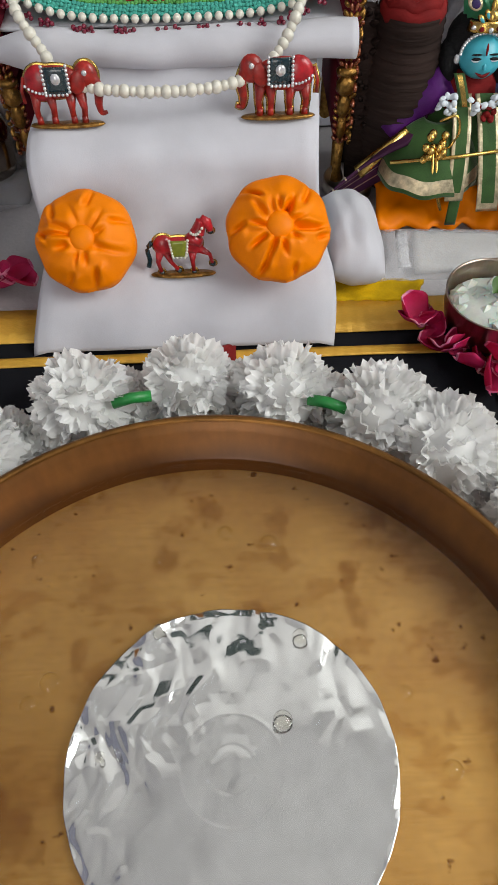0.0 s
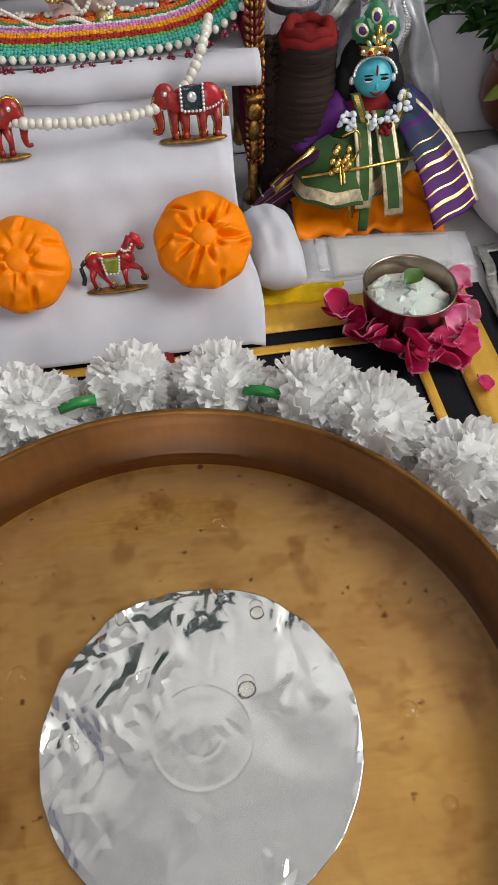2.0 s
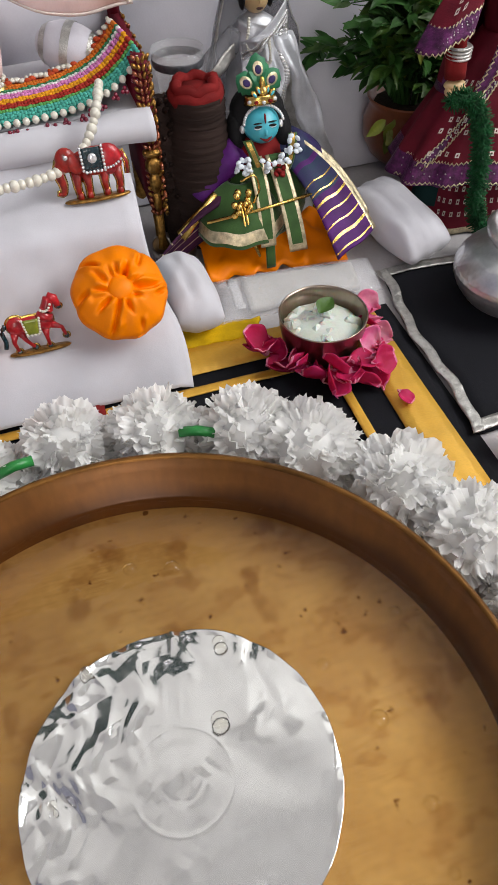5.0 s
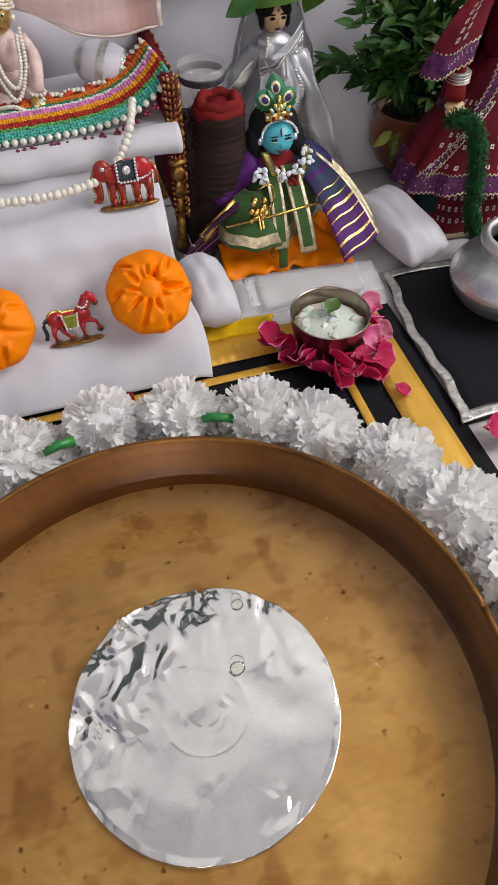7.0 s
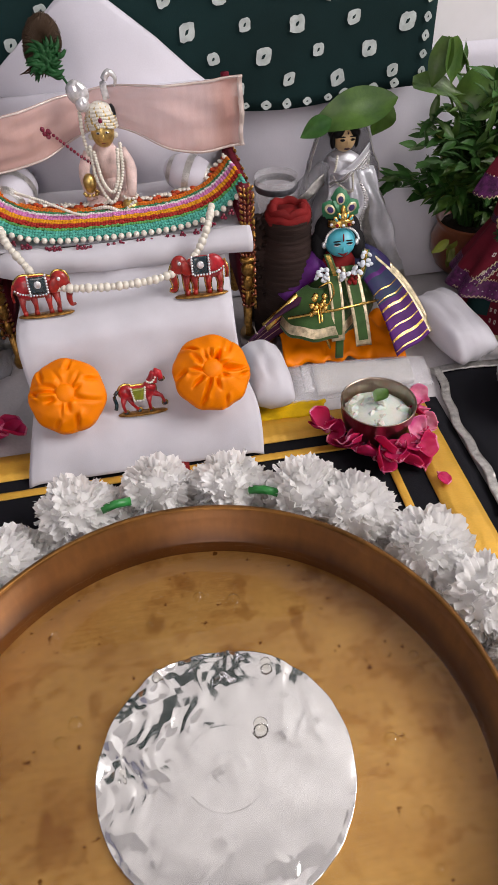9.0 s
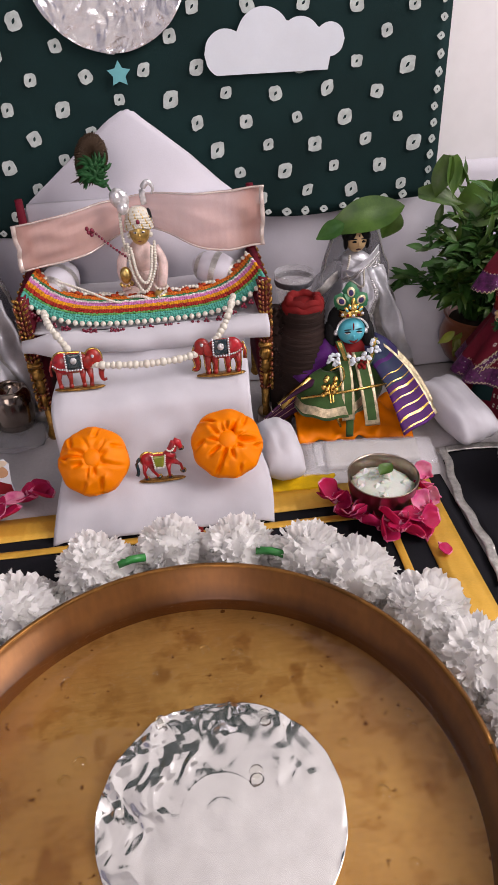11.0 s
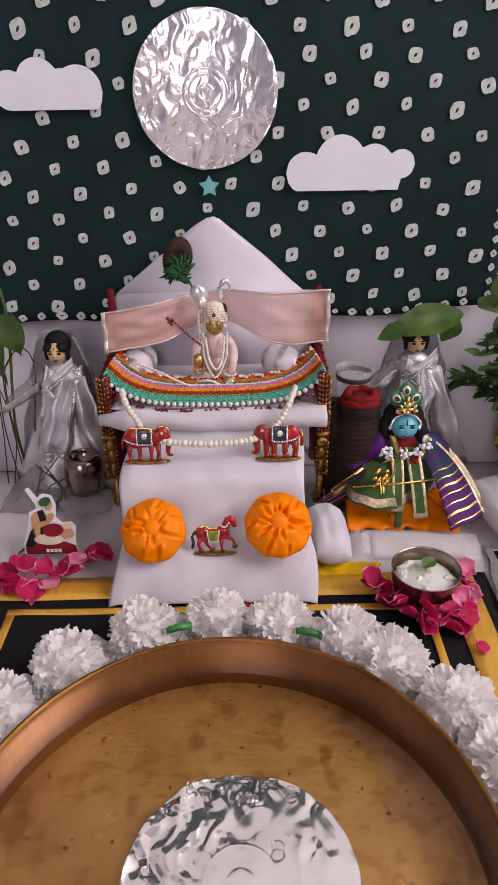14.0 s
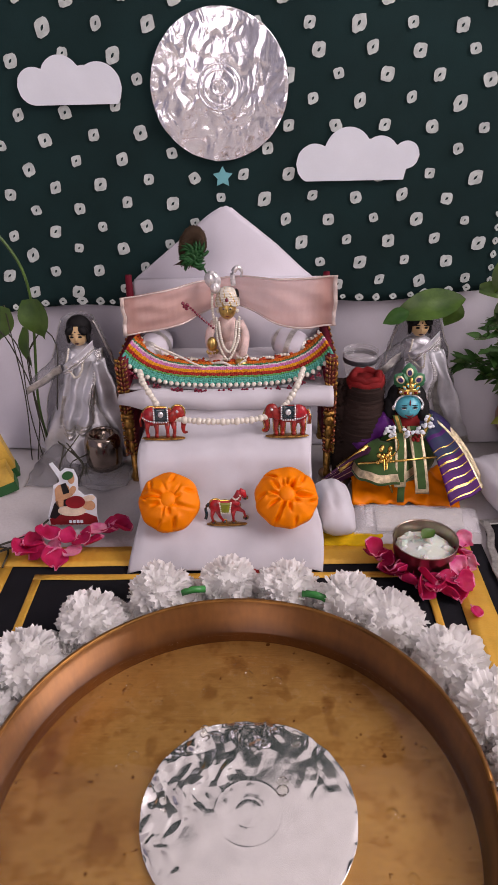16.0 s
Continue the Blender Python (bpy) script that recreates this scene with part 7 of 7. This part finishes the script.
for pts in ([(-0.215, 0.285, 0.004), (-0.185, 0.300, 0.006), (-0.160, 0.318, 0.005), (-0.140, 0.338, 0.006)], [(-0.210, 0.275, 0.003), (-0.180, 0.292, 0.007), (-0.158, 0.302, 0.006)], [(-0.205, 0.300, 0.003), (-0.178, 0.297, 0.005), (-0.175, 0.275, 0.004)],
            [(-0.160, 0.322, 0.005), (-0.148, 0.338, 0.008), (-0.136, 0.350, 0.006)]):
    bm = bmesh.new()
    tube(bm, smoothline(pts, 5), 0.0009, 0, 6)
    solid("flower_twig", bm, TWIG, "thin dark rose stem lying on the cloth", "twig", "rose twigs")
for a, b, c, lab in ((-0.214, 0.412, 0.060, "yellow printed carton with green corner standing upright"), (-0.208, 0.388, 0.028, "small yellow and green printed carton")):
    ob = thing("carton", (a, b, 0.0), lab, "carton", "cartons by the wall")
    mm = pose(a, b, 0.001, 0, -14, 20)
    bm = bmesh.new()
    box(bm, (-0.016, -0.008, 0), (0.012, 0.008, c), 0, 0.0006)
    bmesh.ops.transform(bm, matrix=mm, verts=bm.verts)
    part("box", bm, CARTON, ob, smooth=False)
    bm = bmesh.new()
    box(bm, (-0.0165, -0.0086, 0), (0.0125, 0.0086, 0.010), 0, 0.0004)
    bmesh.ops.transform(bm, matrix=mm, verts=bm.verts)
    part("green_corner", bm, GREEN_INK, ob, "green printed corner", smooth=False)

# ---- doll in maroon ----
bm = bmesh.new()
RX, RY = 0.320, 0.388
M0, L0, W0, D0, S0, G0, N0, K0, F0 = range(9)


def overskirt(u, v):
    """Gathered upper skirt, flared to a laced hem above the floor."""
    a, r = 2 * math.pi * u, v ** 0.9
    fold = 1 + 0.045 * math.sin(13 * a) * v
    return Vector((RX + (0.016 + 0.050 * r) * math.cos(a) * fold, RY + (0.014 + 0.030 * r) * math.sin(a) * fold, 0.118 - 0.080 * v + 0.003 * math.sin(3 * a + 1) * v))


def underskirt(u, v):
    a = 2 * math.pi * u
    fold = 1 + 0.05 * math.sin(11 * a + 1) * v
    return Vector((RX + (0.046 + 0.009 * v) * math.cos(a) * fold, RY + (0.028 + 0.010 * v) * math.sin(a) * fold, 0.056 * (1 - v) + 0.0015))


def sleeve(u, v):
    """Wide cape sleeve ending in a laced cuff."""
    a = math.pi * (1.05 + 0.95 * u)
    w = 0.009 + 0.0075 * v
    c = Vector((0.2900, 0.384, 0.160)).lerp(Vector((0.2640, 0.372, 0.124)), v)
    return c + Vector((w * math.cos(a), 0.85 * w * math.sin(a), 0.004 * math.cos(a) - 0.002 * math.sin(2 * a) + 0.004 * math.sin(math.pi * v))) + Vector((0.0008 * math.sin(5 * a), -0.0012 * math.sin(5 * a), 0)) * v


def veil(u, v):
    a = math.pi * (1.15 - 1.3 * u)
    return Vector((RX + (0.020 + 0.022 * v) * math.cos(a), RY + 0.002 + (0.015 + 0.008 * v) * math.sin(-a) * -1, 0.204 - 0.118 * v))


def square_ring(fn, u, v, du, dv):
    """A printed square with an open centre, lying on the outer side of a cloth."""
    out = [Vector(fn(u + p * du, v + q * dv)) for p, q in ((-1, -1), (1, -1), (1, 1), (-1, 1))]
    n = (out[1] - out[0]).cross(out[3] - out[0]).normalized()
    lift = n * (0.0018 if n.y < 0 else -0.0018)
    mid = sum(out, Vector()) / 4
    o, i = [bm.verts.new(p + lift) for p in out], [bm.verts.new(mid + (p - mid) * 0.42 + lift) for p in out]
    for k in range(4):
        bm.faces.new((o[k], o[(k + 1) % 4], i[(k + 1) % 4], i[k])).material_index = W0


def zigzag(fn, n, amp, lift):
    """Gold rickrack sewn along a line."""
    tube(bm, [Vector(fn(k / n)) + lift + Vector((0, 0, amp if k % 2 else -amp)) for k in range(n + 1)], 0.00055, K0, 4)


sheet(bm, underskirt, 120, 14, lambda u, v: N0 if 0.52 < u < 0.60 and v < 0.75 else (K0 if v > 0.93 else M0), 0.0008)
sheet(bm, overskirt, 150, 30, lambda u, v: L0 if v > 0.84 else M0, 0.0008)
FRONT = Vector((0, -0.0011, 0.0004))
for v in (0.83, 0.985):
    zigzag(lambda t: overskirt(0.5 + 0.5 * t, v), 120, 0.0009, FRONT)
# laced edge that slants from the waist to the hem
slant = lambda u, v: overskirt(0.66 - 0.10 * u + 0.022 * (v - 0.5), 0.28 + 0.60 * u) + FRONT
sheet(bm, slant, 30, 3, L0, 0.0006)
for v in (0.0, 1.0):
    zigzag(lambda t: slant(t, v), 44, 0.0009, FRONT * 0.6)
for row in range(7):
    for k in range(22):
        u, v = 0.53 + 0.021 * k + 0.010 * (row % 2), 0.30 + 0.078 * row
        if k % 6 not in (0, 1) and row % 3 != 2:
            square_ring(overskirt, u, v, 0.0040, 0.017)
for row in range(4):
    for k in range(26):
        u = 0.61 + 0.0145 * k + 0.007 * (row % 2)
        square_ring(underskirt, u, 0.30 + 0.15 * row, 0.0032, 0.030)
# body, head and veil
ell(bm, (RX, RY, 0.130), (0.019, 0.014, 0.026), M0)
ell(bm, (RX, RY - 0.004, 0.178), (0.013, 0.013, 0.015), D0)
ell(bm, (RX, RY + 0.002, 0.182), (0.0145, 0.0135, 0.016), N0)
sheet(bm, veil, 44, 24, lambda u, v: L0 if u < 0.10 or v > 0.95 or u > 0.93 else M0, 0.0008)
border_line = smoothline([(0.302, 0.368, 0.172), (0.300, 0.362, 0.140), (0.296, 0.358, 0.118), (0.285, 0.355, 0.098)], 6)
band = lambda u, v: at_step(border_line, u) + Vector((0.0085 * (v - 0.5), -0.0006, 0.002 * (v - 0.5)))
sheet(bm, band, 30, 3, L0, 0.0008)
for v in (0.0, 1.0):
    tube(bm, [band(k / 46, v) + Vector((0.0010 if k % 2 else -0.0010, -0.001, 0)) for k in range(47)], 0.0006, K0, 4)
sheet(bm, sleeve, 30, 20, lambda u, v: L0 if v > 0.76 else M0, 0.0010)
for v in (0.75, 0.99):
    zigzag(lambda t: sleeve(t, v), 34, 0.0009, Vector((0, -0.0011, 0)))
for k in range(5):
    for uu in (0.30, 0.42, 0.75):
        square_ring(sleeve, uu, 0.16 + 0.115 * k, 0.030, 0.034)
for k in range(40):
    t = (k * 0.618) % 1
    ell(bm, sleeve(t, 0.80 + 0.16 * ((k * 0.37) % 1)) + Vector((0, -0.0008, 0)), 0.0006, S0, seg=5, ring=3)
    ell(bm, overskirt(0.5 + 0.5 * t, 0.87 + 0.09 * ((k * 0.37) % 1)) + FRONT, 0.0006, S0, seg=5, ring=3)
    ell(bm, slant(t, 0.2 + 0.6 * ((k * 0.37) % 1)) + FRONT * 0.6, 0.0006, S0, seg=5, ring=3)
# arm with bangles and open palm
tube(bm, smoothline([(0.284, 0.380, 0.150), (0.2715, 0.366, 0.126), (0.2705, 0.361, 0.105)], 4), [0.008, 0.0078, 0.0075, 0.007, 0.0068, 0.0066, 0.0064, 0.0062, 0.006], D0, 12)
for k in range(4):
    lathe(bm, [(0.0066, -0.0008), (0.0074, 0.0), (0.0066, 0.0008)], (0.2712, 0.3630, 0.1215 - 0.0018 * k), S0, 20)
for k in range(5):
    ell(bm, (0.2650 + 0.0026 * k, 0.3565, 0.1010 - 0.0008 * abs(k - 2)), (0.0015, 0.0042, 0.0022), F0, seg=8, ring=6)
ell(bm, (0.2705, 0.3600, 0.1020), (0.0068, 0.0048, 0.0030), F0)
solid("maroon_doll", bm, [MAROON, PINK_LACE, PINK_EDGE, RED_CLOTH, SILVER_LACE, GOLD_CLOTH, GREEN_CLOTH, TRIM, SKIN_PAINT], "standing doll in a maroon printed sari with purple lace", "doll")
rng = random.Random(2)
tin = bmesh.new()
line = smoothline([(0.2640, 0.350, 0.0975), (0.2720, 0.346, 0.0990), (0.2800, 0.342, 0.0900), (0.2850, 0.338, 0.0640), (0.2860, 0.334, 0.0380), (0.2930, 0.330, 0.0200), (0.3080, 0.328, 0.0120), (0.3250, 0.330, 0.0100)], 6)
tube(tin, line, 0.0036, 0, 6)
for k in range(2600):
    p = at_step(line, rng.random())
    d = Vector((rng.gauss(0, 1), rng.gauss(0, 1), rng.gauss(0, 1))).normalized()
    tube(tin, [p + d * 0.0025, p + d * rng.uniform(0.0055, 0.0085)], [0.0005, 0.0003], 0, 3)
solid("tinsel_garland", tin, TINSEL, "fuzzy green tinsel garland hanging from the doll's hand", "garland")

# ---- silver pot with scale pattern ----
SX, SY = 0.2865, 0.2790
sp = thing("silver_pot", (SX, SY, 0.0), "round silver pot with embossed scales on the black mat", "pot")
bm = bmesh.new()
outline = smoothline([(0.020, 0, 0.0), (0.029, 0, 0.006), (0.0365, 0, 0.0185), (0.0370, 0, 0.028), (0.0310, 0, 0.0385), (0.0225, 0, 0.0440), (0.0200, 0, 0.0465)], 9)
rows, seg = [], 240
for k, p in enumerate(outline):
    ring = []
    for j in range(seg):
        a = 2 * math.pi * j / seg
        if 0.005 < p.z < 0.037:  # embossed scales round the belly
            band_at = p.z / 0.0036
            edge = abs((a * 46 / (2 * math.pi) + 0.5 * (int(band_at) % 2)) % 1 - 0.5) * 2
            relief = 0.0006 * (1 - edge ** 2) * (band_at % 1) - 0.0002
        else:
            relief = 0.0
        ring.append(bm.verts.new((SX + (p.x + relief) * math.cos(a), SY + (p.x + relief) * math.sin(a), p.z * 0.88 + 0.003)))
    rows.append(ring)
for a, b in zip(rows, rows[1:]):
    for j in range(seg):
        bm.faces.new((a[j], a[(j + 1) % seg], b[(j + 1) % seg], b[j]))
bm.faces.new(rows[0][::-1])
BRIGHT_SILVER = material("bright silver", (0.70, 0.71, 0.73), 0.30, metal=0.85, scale=90, fine=420, bump=0.15, var=0.10, dist=0.0004)
part("body", bm, BRIGHT_SILVER, sp)
bm = bmesh.new()
lathe(bm, [(0.0198, 0.0455), (0.0205, 0.048), (0.0235, 0.0510), (0.0245, 0.0550), (0.0225, 0.0580), (0.0195, 0.0585), (0.0180, 0.0560), (0.0178, 0.047), (0.0198, 0.0455)], (SX, SY, -0.0025), seg=72)
part("collar", bm, BRIGHT_SILVER, sp)

# scrap of red cloth between mat and flowers
bm = bmesh.new()
sheet(bm, lambda u, v: (0.008 + 0.022 * u, 0.2475 + 0.022 * v + 0.003 * wob(u * 4, v * 3), 0.0042 + 0.006 * math.sin(u * 3.1) * math.sin(v * 3.1) + 0.001 * wob(u * 8, v * 8)), 12, 10, 0, 0.0015)
solid("red_scrap", bm, RED_CLOTH, "small folded scrap of dark red cloth behind the garland", "cloth")
